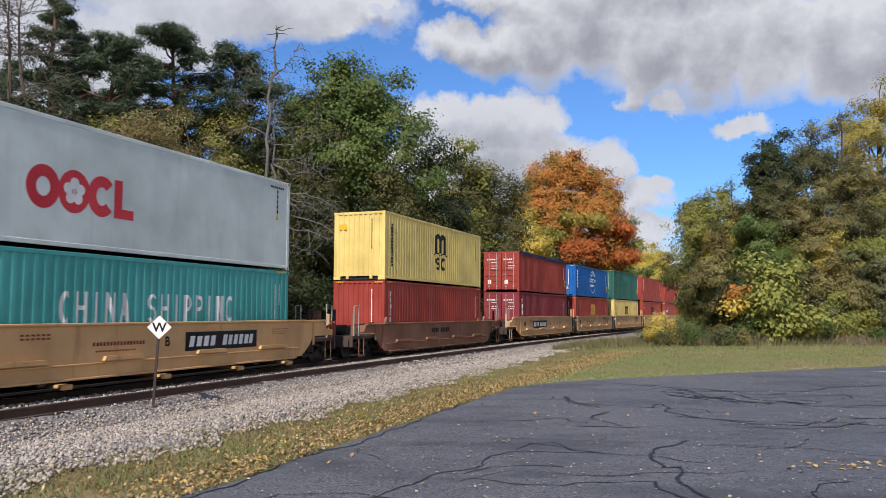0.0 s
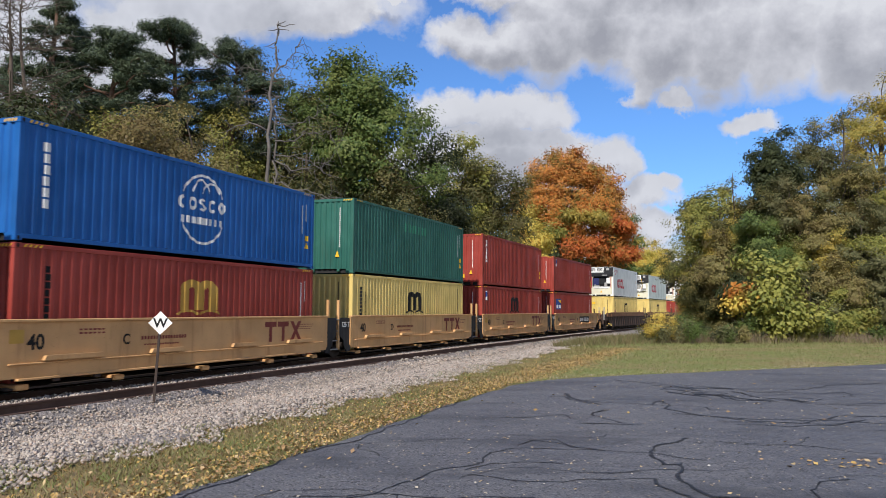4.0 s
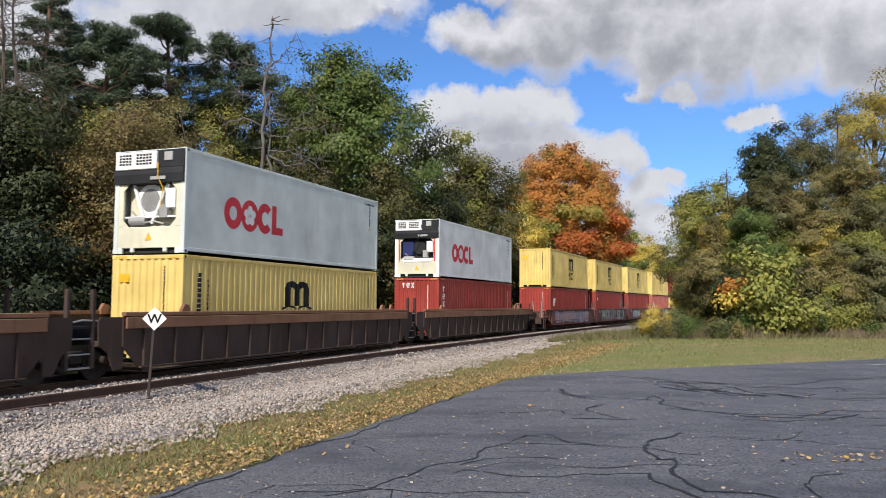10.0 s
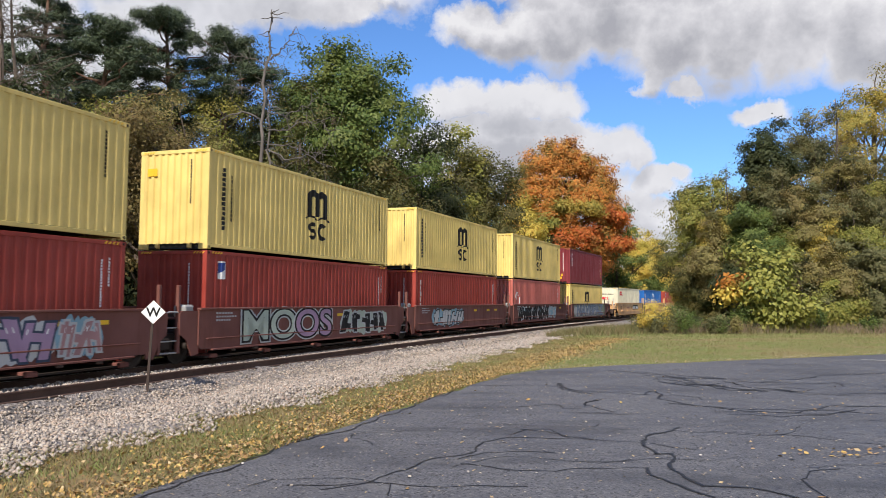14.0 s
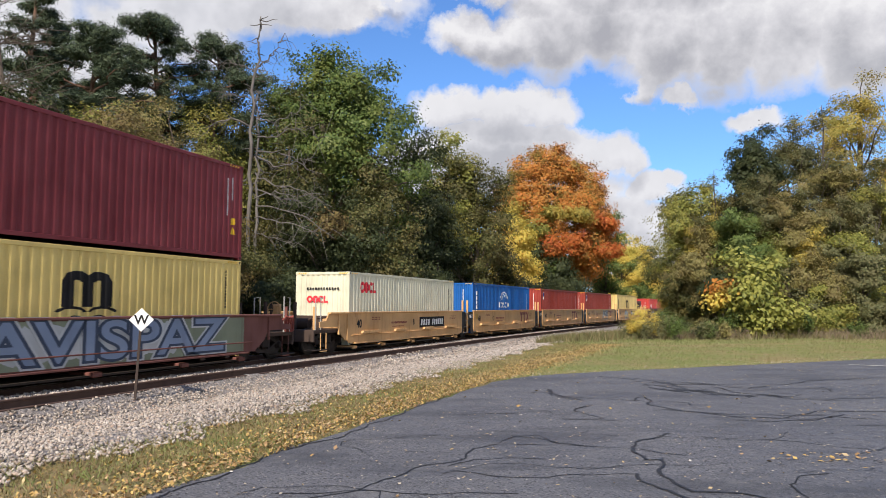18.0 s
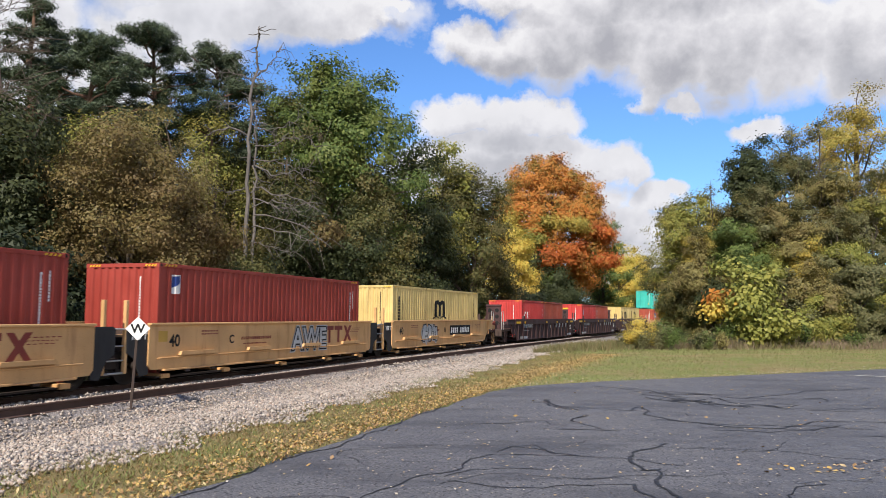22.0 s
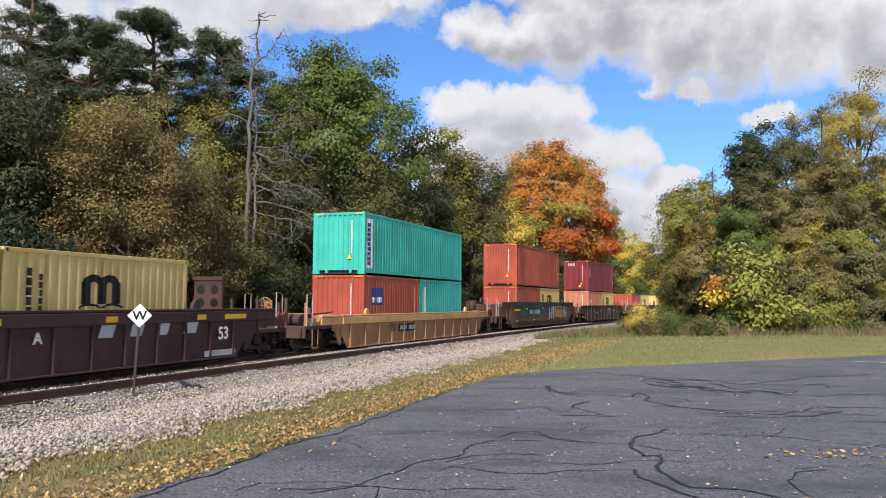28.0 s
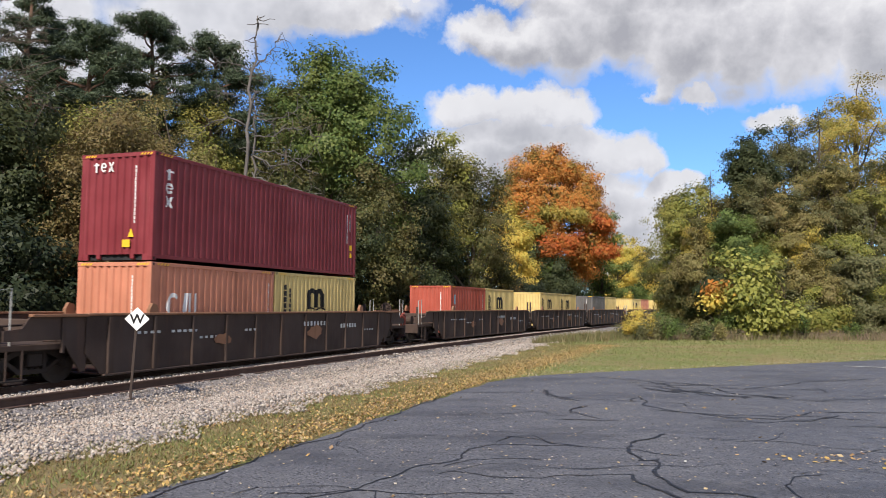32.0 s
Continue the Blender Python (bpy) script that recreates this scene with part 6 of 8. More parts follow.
def motions():
    # the train rolls by, gathering a little speed
    for ob, u, half, z in RIDES:
        walk(ob, [(t, place(u, half, z, t)) for t in [0.0, *np.arange(1.0, 32.0, 1.0).tolist(), 32.0]])
    # wheels turn while they pass the lot
    for w, u, rest in SPINS:
        ts = [k / FPS for k in range(0, 32 * FPS + 1) if -12 < u - travelled(k / FPS) < 26]
        if len(ts) < 4:
            continue
        flip = -1 if abs(rest.to_euler().z) > 1 else 1
        rows = [(t, rest @ Matrix.Rotation(-flip * travelled(t) / 0.48, 4, "Y")) for t in ts]
        if ts[0] > 0.1:
            rows.insert(0, (0.0, rows[0][1]))
        if ts[-1] < 31.9:
            rows.append((32.0, rows[-1][1]))
        walk(w, rows)
    # clouds drift slowly eastwards
    walk(clouds, [(0.0, pose(0, 0, 0, 0, 0, 1.0)), (32.0, pose(0, 0, 0, 0, 0, -2.4))])


# ---- trees ----
BARK = paint("grey_brown_bark", (0.10, 0.078, 0.06), (0.03, 0.025, 0.02), 0.7, 0.95)
DEADWOOD = paint("bleached_dead_wood", (0.135, 0.122, 0.11), (0.06, 0.052, 0.045), 0.6, 0.95)
PINEBARK = paint("pine_bark", (0.13, 0.075, 0.05), (0.04, 0.03, 0.025), 0.7, 0.95)
LEAVES = {
    "green": leaf_mat("green_leaves", [(0.06, 0.10, 0.016), (0.11, 0.16, 0.026), (0.18, 0.225, 0.04)], (0.21, 0.225, 0.04), 0.3, 0.55, 0.30, 1.0),
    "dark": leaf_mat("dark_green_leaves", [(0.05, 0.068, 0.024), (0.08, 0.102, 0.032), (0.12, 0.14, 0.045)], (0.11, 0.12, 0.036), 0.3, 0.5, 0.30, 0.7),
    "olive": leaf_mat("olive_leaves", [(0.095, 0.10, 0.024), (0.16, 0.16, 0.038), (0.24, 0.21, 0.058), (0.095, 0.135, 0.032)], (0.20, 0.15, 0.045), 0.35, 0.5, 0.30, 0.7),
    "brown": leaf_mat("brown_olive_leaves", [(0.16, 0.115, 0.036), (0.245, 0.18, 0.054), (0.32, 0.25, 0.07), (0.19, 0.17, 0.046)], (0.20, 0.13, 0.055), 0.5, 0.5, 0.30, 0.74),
    "yellow": leaf_mat("yellow_leaves", [(0.28, 0.22, 0.028), (0.42, 0.31, 0.035), (0.48, 0.37, 0.05), (0.22, 0.22, 0.038)], (0.20, 0.21, 0.036), 0.45, 0.5, 0.30, 1.1),
    "lime": leaf_mat("yellow_green_leaves", [(0.17, 0.21, 0.03), (0.30, 0.32, 0.045), (0.43, 0.39, 0.06), (0.15, 0.18, 0.03)], (0.33, 0.27, 0.04), 0.4, 0.6, 0.30, 0.86),
    "orange": leaf_mat("orange_maple_leaves", [(0.46, 0.24, 0.036), (0.58, 0.22, 0.028), (0.62, 0.26, 0.032), (0.36, 0.24, 0.04), (0.55, 0.17, 0.024)], (0.20, 0.175, 0.03), 0.22, 0.9, 0.30, 1.0),
    "gold": leaf_mat("golden_leaves", [(0.60, 0.46, 0.05), (0.72, 0.54, 0.06), (0.52, 0.46, 0.06), (0.70, 0.44, 0.05)], (0.42, 0.42, 0.06), 0.3, 0.5, 0.30, 1.0),
    "red": leaf_mat("red_orange_leaves", [(0.48, 0.12, 0.02), (0.55, 0.17, 0.026), (0.42, 0.085, 0.016), (0.45, 0.2, 0.03)], (0.34, 0.18, 0.03), 0.6, 0.6, 0.30, 1.0),
    # deep green taken nearly to black: the wood's inner shade is in the colour
    "shade": leaf_mat("shade_darkened_green_leaves", [(0.022, 0.034, 0.014), (0.038, 0.054, 0.02), (0.06, 0.075, 0.028)], (0.05, 0.05, 0.024), 0.5, 0.5, 0.25),
    "fresh": leaf_mat("broad_yellow_green_leaves", [(0.18, 0.21, 0.03), (0.31, 0.33, 0.045), (0.46, 0.44, 0.06), (0.24, 0.28, 0.04)], (0.38, 0.36, 0.05), 0.5, 0.5, 0.30),
    "straw": leaf_mat("straw_brown_leaves", [(0.21, 0.18, 0.055), (0.33, 0.28, 0.08), (0.45, 0.38, 0.11), (0.24, 0.24, 0.06)], (0.25, 0.18, 0.07), 0.6, 0.5, 0.30, 0.74),
    "sage": leaf_mat("grey_green_leaves", [(0.14, 0.155, 0.055), (0.21, 0.22, 0.08), (0.30, 0.29, 0.11), (0.15, 0.14, 0.05)], (0.20, 0.17, 0.06), 0.5, 0.5, 0.30, 0.72),
    "pine": leaf_mat("pine_needles", [(0.045, 0.068, 0.034), (0.078, 0.11, 0.052), (0.12, 0.155, 0.07)], (0.09, 0.11, 0.05), 0.5, 0.4, 0.1),
}


def leaf_faces(centres, lean, per, spread, size, seed, up=0.5, slim=0.62, flat=0.65, corners=3):
    """Loose leaves scattered round the cluster centres, turned outwards from their bough."""
    r = np.random.RandomState(seed)
    n = len(centres) * per
    off = r.normal(size=(n, 3))
    c = np.repeat(centres, per, 0) + off * np.array([spread, spread, spread * flat])
    a = r.normal(size=(n, 3))
    nrm = r.normal(size=(n, 3)) * 0.55 + off * 0.4 + np.repeat(lean, per, 0) * 0.9 + np.array([0, 0, up])
    nrm /= np.linalg.norm(nrm, axis=1, keepdims=True) + 1e-9
    a -= nrm * np.sum(a * nrm, 1, keepdims=True)
    a /= np.linalg.norm(a, axis=1, keepdims=True) + 1e-9
    b = np.cross(nrm, a)
    ln = size * r.uniform(0.55, 1.35, (n, 1))
    q = np.empty((n, corners, 3))
    if corners == 3:
        q[:, 0], q[:, 1], q[:, 2] = c - a * ln * 0.55, c + a * ln * 0.3 + b * ln * slim * 0.62, c + a * ln * 0.4 - b * ln * slim * 0.62
    else:
        q[:, 0], q[:, 1], q[:, 2], q[:, 3] = c - a * ln / 2, c + b * ln * slim / 2, c + a * ln / 2, c - b * ln * slim / 2
    return q.reshape(-1, 3)


def crown_points(n, rx, ry, rz, zc, seed, hollow=0.35, gap=-0.15, lump=0.22, freq=0.9, twig=6):
    """Cluster centres gathered on boughs inside a lumpy envelope, with holes, and the way each one faces."""
    r = np.random.RandomState(seed)
    m = max(8, n // twig)
    out = []
    while sum(len(o) for o in out) < m:
        d = r.normal(size=(m * 2, 3))
        d /= np.linalg.norm(d, axis=1, keepdims=True)
        rad = (hollow + (1 - hollow) * r.uniform(size=(len(d), 1)) ** 0.6) * (1 + lump * 1.15 * wave(d, seed + 9, 2.4)[:, None])
        p = d * rad * np.array([rx, ry, rz])
        keep = wave(p, seed + 4, freq) > gap
        out.append(p[keep])
    b = np.concatenate(out)[:m]
    sig = 0.28 * (4.19 * rx * ry * rz / m) ** (1 / 3)
    off = r.normal(size=(m * twig, 3)) * np.array([1.0, 1.0, 0.85])
    p = np.repeat(b, twig, 0) + off * sig
    lean = 0.55 * off + 0.7 * p / np.array([rx, ry, rz])
    p[:, 2] += zc
    return p, lean


def limb(g, a, b, r0, r1, seed, sag=0.12, n=5):
    rr = random.Random(seed)
    a, b = Vector(a), Vector(b)
    L = (b - a).length
    pts = [a.lerp(b, i / n) + Vector((rr.uniform(-1, 1), rr.uniform(-1, 1), rr.uniform(-0.5, 1))) * (sag * L * 0.35 if 0 < i < n else 0) for i in range(n + 1)]
    g.tube(pts, r0, r1, 6)
    return pts


def broadleaf(name, label, x, y, h, rx, leaf, n=420, per=46, spread=0.42, size=0.26, low=0.12, seed=1, rz=None, gap=-0.15, trunk_r=None, accents=(), bark=None, lump=0.22, freq=0.9, hollow=0.35):
    """A tree or tall bush: trunk, limbs that reach into the crown, clustered leaves."""
    d, _ = from_track(x, y)
    z = float(level(d)[0]) - 0.05
    root = thing(name, label, "tree" if "tree" in name or "maple" in name else "bush", m=pose(x, y, z))
    rz = rz or h * (1 - low) / 2
    zc = h - rz
    pts, lean = crown_points(n, rx, rx, rz, zc, seed, gap=gap, lump=lump, freq=freq, hollow=hollow)
    lean, pts = lean[pts[:, 2] > 0.15], pts[pts[:, 2] > 0.15]
    corners = 4 if per < 12 else 3
    if corners == 3:
        per, size, spread = int(per * 1.5), size * 0.72, spread * 0.8
    g = Geo()
    tr = trunk_r or 0.018 * h
    stem = limb(g, (0, 0, -0.1), (rx * 0.06, -rx * 0.05, zc + rz * 0.5), tr, tr * 0.25, seed, 0.04, 7)
    rr = random.Random(seed)
    for i in range(16):
        e = pts[rr.randrange(len(pts))]
        k = min(len(stem) - 2, max(1, int(len(stem) * (e[2] / h) * 0.75)))
        limb(g, stem[k], e, tr * 0.35, tr * 0.06, seed + i, 0.15)
    part("trunk", g.mesh("trunk", bark or BARK), root)
    part("crown", array_mesh("crown", leaf_faces(pts, lean, per, spread, size, seed, corners=corners), corners, LEAVES[leaf]), root)
    for i, (ax, ay, az, ar, aleaf, an) in enumerate(accents):
        q, ql = crown_points(an, ar, ar, ar * 0.7, az, seed + 31 + i, hollow=0.1)
        q = q + np.array([ax, ay, 0])
        part("bough", array_mesh("bough", leaf_faces(q, ql, per, spread, size, seed + 77 + i, corners=corners), corners, LEAVES[aleaf]), root, "bough of leaves in another autumn colour")["kind"] = "stuff"
    return root


def pine(label, x, y, h, spread_r, seed, first=0.4, plates=22, lean=(0, 0)):
    """An old pine: bare leaning stem, crooked limbs, flat plates of needles."""
    d, _ = from_track(x, y)
    z = float(level(d)[0]) - 0.05
    root = thing("pine_tree", label, "tree", m=pose(x, y, z))
    rr = random.Random(seed)
    g = Geo()
    stem = limb(g, (0, 0, -0.1), (lean[0], lean[1], h * 0.94), 0.024 * h, 0.05, seed, 0.05, 9)
    cs = []
    for i in range(plates):
        f = first + (1 - first) * (i + 0.5) / plates
        k = min(len(stem) - 2, int(f * (len(stem) - 1)))
        a = rr.uniform(0, math.tau)
        q = (f - first) / (1 - first)
        L = spread_r * (0.75 + 0.55 * math.sin(math.pi * min(1, q * 1.15)) - 0.55 * q * q) * rr.uniform(0.45, 1.1)
        s0 = stem[k].lerp(stem[k + 1], f * (len(stem) - 1) - k)
        e = s0 + Vector((math.cos(a) * L, math.sin(a) * L, rr.uniform(0.05, 0.4) * L))
        limb(g, s0, e, 0.05 + 0.005 * h * (1 - f), 0.02, seed + i, 0.25)
        for j in range(9):
            c = s0.lerp(e, rr.uniform(0.4, 1.1))
            cs.append((c.x + rr.gauss(0, 0.17 * L), c.y + rr.gauss(0, 0.17 * L), c.z + rr.gauss(0.10, 0.13)))
    cs.append(tuple(stem[-1]))
    cs = np.array(cs)
    part("trunk", g.mesh("trunk", PINEBARK), root)
    part("crown", array_mesh("crown", leaf_faces(cs, np.tile((0, -0.2, 0.3), (len(cs), 1)), 170, 0.21, 0.22, seed, 0.6, 0.2, 0.55), 3, LEAVES["pine"]), root)
    return root


def bare_tree(name, label, x, y, h, seed, branches=26, reach=3.0, mat=None, droop=0.0, first=0.3, r0=None, side=None):
    """A leafless or dead tree: stem and forking bare branches."""
    d, _ = from_track(x, y)
    root = thing(name, label, "tree", m=pose(x, y, float(level(d)[0]) - 0.05))
    rr = random.Random(seed)
    g, tw = Geo(), Geo()
    r0 = r0 or 0.013 * h
    stem = limb(g, (0, 0, -0.1), (rr.uniform(-0.3, 0.3), 0, h), r0, 0.02, seed, 0.007 if droop > 0.21 else 0.035, 9)
    for i in range(branches):
        f = first + (0.97 - first) * (i + rr.random()) / branches
        k = min(len(stem) - 2, int(f * (len(stem) - 1)))
        a = rr.uniform(0, math.tau) if side is None or rr.random() < 0.25 else side + rr.gauss(0, 0.5)
        L = reach * (1.1 - 0.7 * f) * rr.uniform(0.5, 1.1)
        s0 = stem[k]
        e = s0 + Vector((math.cos(a) * L, math.sin(a) * L, (rr.uniform(0.2, 0.7) if droop == 0 or f > 0.75 else -droop * rr.uniform(0.3, 1.0)) * L))
        pts = limb(tw, s0, e, 0.045 * (1.2 - f), 0.012, seed + i, 0.22)
        for j in range(5):
            q = pts[rr.randrange(2, len(pts))]
            limb(tw, q, q + Vector((rr.gauss(0, 1), rr.gauss(0, 1), rr.gauss(0.1 - droop, 0.5))) * L * 0.28, 0.014, 0.006, seed + 50 * i + j, 0.25, 3)
    part("trunk", g.mesh("trunk", mat or DEADWOOD), root)
    part("twig_crown", tw.mesh("twig_crown", mat or DEADWOOD), root)
    return root


def at(px, depth):
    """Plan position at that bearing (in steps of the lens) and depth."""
    return (px - 784) / 1406 * depth, depth


def tree_at(px, depth, *a, **k):
    x, y = at(px, depth)
    return broadleaf(*a[:2], x, y, *a[2:], **k)


# woods beyond the track
tree_at(255, 29.5, "tall_bush", "tall brownish olive bush thinning to twigs", 9.7, 3.3, "brown", n=760, per=66, spread=0.34, size=0.14, low=0.10, seed=11, gap=-0.9)
tree_at(165, 33, "tall_bush", "brown-leaved bush at the wood's edge", 8.6, 2.6, "brown", n=380, per=58, spread=0.34, size=0.17, low=0.18, seed=12, gap=-0.4)
tree_at(372, 32, "tall_bush", "olive and brown bush with fine leaves", 7.2, 2.0, "brown", n=300, per=58, spread=0.32, size=0.16, low=0.18, seed=13, gap=-0.4)
tree_at(215, 38, "tall_bush", "yellowing bush behind the brown one", 12.0, 2.6, "lime", n=260, per=46, spread=0.4, size=0.2, low=0.3, seed=14)
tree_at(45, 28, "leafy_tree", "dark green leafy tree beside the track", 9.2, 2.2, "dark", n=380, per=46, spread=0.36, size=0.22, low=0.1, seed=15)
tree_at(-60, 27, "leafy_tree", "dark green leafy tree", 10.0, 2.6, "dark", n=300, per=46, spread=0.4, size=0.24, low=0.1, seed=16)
for px, dep, h, r, sd, first, pl, ln in ((305, 46, 19.4, 3.4, 21, 0.62, 34, -0.6), (366, 47, 18.4, 3.0, 22, 0.62, 28, 1.0), (150, 42, 17.2, 3.6, 23, 0.5, 36, 0.8), (205, 50, 16.4, 3.2, 24, 0.42, 26, -0.5), (64, 43, 20.0, 3.0, 25, 0.34, 24, 0.2), (262, 54, 16.5, 3.4, 26, 0.4, 26, 0.6), (100, 52, 18.0, 3.0, 27, 0.4, 20, 0.5), (-12, 46, 17.0, 3.0, 28, 0.3, 22, 0.0), (110, 46, 18.6, 3.0, 29, 0.36, 26, 0.3)):
    x, y = at(px, dep)
    pine("tall dark green pine with crooked limbs and clumped needles", x, y, h, r, sd, first, pl, (ln, 0))
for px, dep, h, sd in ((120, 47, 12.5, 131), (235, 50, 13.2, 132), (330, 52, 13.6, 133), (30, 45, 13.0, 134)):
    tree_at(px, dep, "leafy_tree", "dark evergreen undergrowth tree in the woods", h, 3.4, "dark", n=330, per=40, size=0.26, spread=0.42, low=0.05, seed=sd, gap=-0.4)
tree_at(405, 50, "leafy_tree", "thin olive tree among the pines", 18.2, 2.8, "olive", n=300, per=40, size=0.2, spread=0.4, low=0.1, seed=135, gap=-0.1)
tree_at(440, 56, "leafy_tree", "thin grey-green tree behind the dead trunks", 20.0, 3.4, "sage", n=300, per=40, size=0.22, spread=0.42, low=0.05, seed=136, gap=-0.1)
tree_at(515, 56, "leafy_tree", "thin olive tree behind the dead trunks", 19.6, 3.2, "olive", n=280, per=40, size=0.22, spread=0.42, low=0.1, seed=137)
x, y = at(20, 36)
bare_tree("bare_tree", "leafless grey tree with fine drooping twigs", x, y, 17, 31, 120, 5.5, BARK, 0.2, 0.35)
x, y = at(-10, 33)
bare_tree("bare_tree", "leafless grey tree with fine twigs", x, y, 16, 36, 70, 5.0, BARK, 0.15, 0.35)
x, y = at(462, 39.5)
snag = thing("dead_tree", "dead grey double-stemmed pine with broken bare branches", "tree", m=pose(x, y, 0.3))
g, tw = Geo(), Geo()
rr = random.Random(77)


def crooked(geo, pts, r0, r1, rough, k=4):
    """A gnarled stem or branch through the points, with an uneven girth."""
    line = []
    for p, q in zip(pts[:-1], pts[1:]):
        line += [Vector(p).lerp(Vector(q), j / k) + Vector((rr.gauss(0, rough), rr.gauss(0, rough), rr.gauss(0, rough))) for j in range(k)]
    line.append(Vector(pts[-1]))
    geo.tube(line, r0, r1, 7)
    return line


stem_a = crooked(g, [(0.0, 0, -0.5), (-0.1, 0, 4), (-0.08, 0.05, 9), (0.12, 0, 13), (0.25, 0, 14.8), (0.32, 0, 16.2)], 0.13, 0.025, 0.055, 6)
stem_b = crooked(g, [(0.3, 0.3, -0.5), (0.25, 0.3, 5), (0.28, 0.25, 9), (0.3, 0.2, 12.4)], 0.105, 0.03, 0.055, 6)
for side, pts, r0 in ((1, [(0.2, 0, 13.6), (0.7, -0.1, 13.9), (1.1, 0, 14.4), (1.5, 0, 15.2)], 0.07), (-1, [(0.15, 0, 13.3), (-0.7, 0, 13.7), (-1.6, 0, 13.8)], 0.05),
                      (-1, [(-0.1, 0, 10.6), (-1.0, -0.4, 10.9), (-1.9, -0.5, 10.4), (-2.4, -0.5, 9.9)], 0.075), (1, [(0.3, 0, 11.0), (1.2, -0.3, 10.6), (2.1, -0.4, 11.1), (2.7, -0.5, 11.4)], 0.05),
                      (1, [(0.3, 0, 10.0), (1.1, -0.5, 9.9), (2.2, -0.6, 10.3), (3.2, -0.8, 10.2)], 0.055), (1, [(0.3, 0, 9.0), (1.2, -0.5, 8.5), (2.4, -0.8, 8.6), (3.7, -1.0, 8.0)], 0.06),
                      (1, [(0.3, 0, 9.3), (1.4, -0.4, 9.2), (2.3, -0.5, 8.8), (3.4, -0.6, 8.9)], 0.05), (1, [(0.2, 0, 8.2), (1.3, -0.6, 7.5), (2.8, -0.9, 7.2), (4.2, -1.0, 6.4)], 0.06),
                      (-1, [(-0.2, 0, 8.0), (-1.0, -0.3, 7.6), (-1.8, -0.4, 7.8)], 0.05), (1, [(0.3, 0, 7.4), (1.5, -0.5, 6.9), (3.0, -0.7, 6.6)], 0.05), (-1, [(-0.2, 0, 12.1), (-0.8, 0, 12.0), (-1.3, 0.1, 12.4)], 0.045),
                      (1, [(0.3, 0, 6.6), (1.6, -0.7, 6.3), (3.0, -1.0, 5.9), (4.4, -1.3, 4.8)], 0.055), (1, [(0.3, 0, 5.9), (1.4, -0.8, 5.7), (2.6, -1.1, 5.5), (3.6, -1.3, 5.0)], 0.05),
                      (1, [(0.3, 0, 7.0), (1.3, -0.6, 7.2), (2.5, -0.9, 6.9), (3.9, -1.1, 7.0)], 0.055), (1, [(0.3, 0, 5.2), (1.2, -0.9, 4.9), (2.4, -1.3, 4.6)], 0.045)):
    line = crooked(tw, pts, r0 * 0.72, 0.012, 0.055)
    for j in range(11):
        q = line[rr.randrange(2, len(line))]
        crooked(tw, [q, q + Vector((side * rr.uniform(0.1, 0.5), rr.gauss(0, 0.3), rr.gauss(0.0, 0.35))), q + Vector((side * rr.uniform(0.3, 1.0), rr.gauss(0, 0.5), rr.gauss(-0.1, 0.5)))], 0.016, 0.006, 0.03, 2)
for j in range(46):
    st = stem_a if j % 2 else stem_b
    q = st[rr.randrange(len(st) // 2, len(st))]
    a_ = rr.uniform(0, math.tau)
    L = rr.uniform(0.2, 0.9)
    crooked(tw, [q, q + Vector((math.cos(a_) * L, math.sin(a_) * L, rr.gauss(0.1, 0.25)))], 0.03, 0.012, 0.04, 3)
part("trunk", g.mesh("trunk", DEADWOOD), snag)
part("dead_wood", tw.mesh("dead_wood", DEADWOOD), snag, "bare broken branches")
tree_at(420, 54, "leafy_tree", "yellow-green tree behind the pines", 15.0, 3.2, "lime", n=300, per=42, seed=41)
tree_at(628, 52, "leafy_tree", "tall green leafy tree with open crown", 19.0, 4.7, "green", n=760, per=52, size=0.28, spread=0.5, low=0.2, seed=42, gap=-0.05, lump=0.3)
tree_at(585, 50, "leafy_tree", "green leafy tree among the woods", 17.6, 3.0, "green", n=300, per=46, size=0.28, low=0.35, seed=43)
tree_at(525, 47, "leafy_tree", "grey-green tree tangled with dead twigs", 14.6, 2.8, "olive", n=320, per=46, size=0.2, spread=0.4, low=0.08, seed=44, gap=-0.05)
tree_at(590, 44, "leafy_tree", "olive green leafy tree", 9.4, 3.0, "dark", n=380, per=46, size=0.22, low=0.05, seed=45, accents=((0.4, -2.2, 6.3, 0.9, "brown", 24),))
tree_at(690, 47, "leafy_tree", "dark green leafy tree", 10.8, 3.2, "olive", n=420, per=46, size=0.22, low=0.05, seed=46)
tree_at(735, 56, "leafy_tree", "dark green leafy tree", 14.0, 3.6, "dark", n=420, per=46, size=0.26, low=0.08, seed=47)
tree_at(806, 64, "leafy_tree", "yellow-green tree with drooping boughs", 16.2, 3.0, "lime", n=360, per=46, size=0.28, low=0.12, seed=48)
tree_at(860, 64, "leafy_tree", "dark olive tree with ragged top", 15.2, 3.3, "olive", n=460, per=46, size=0.24, low=0.06, seed=49, lump=0.34)
tree_at(838, 70, "leafy_tree", "dark green leafy tree filling the wood's edge", 13.6, 3.2, "dark", n=340, per=46, size=0.26, low=0.05, seed=162, gap=-0.5)
tree_at(790, 56, "tall_bush", "green bush at the wood's edge", 8.6, 3.0, "dark", n=300, per=46, size=0.24, low=0.04, seed=50)
tree_at(880, 70, "tall_bush", "olive green bush beside the track", 9.0, 3.0, "olive", n=260, per=46, size=0.26, low=0.04, seed=51)
tree_at(935, 90, "leafy_tree", "yellow autumn tree beside the track", 12.6, 2.5, "gold", n=340, per=44, size=0.34, spread=0.55, low=0.06, seed=52, accents=((0.2, -2, 3.0, 1.6, "orange", 40),))
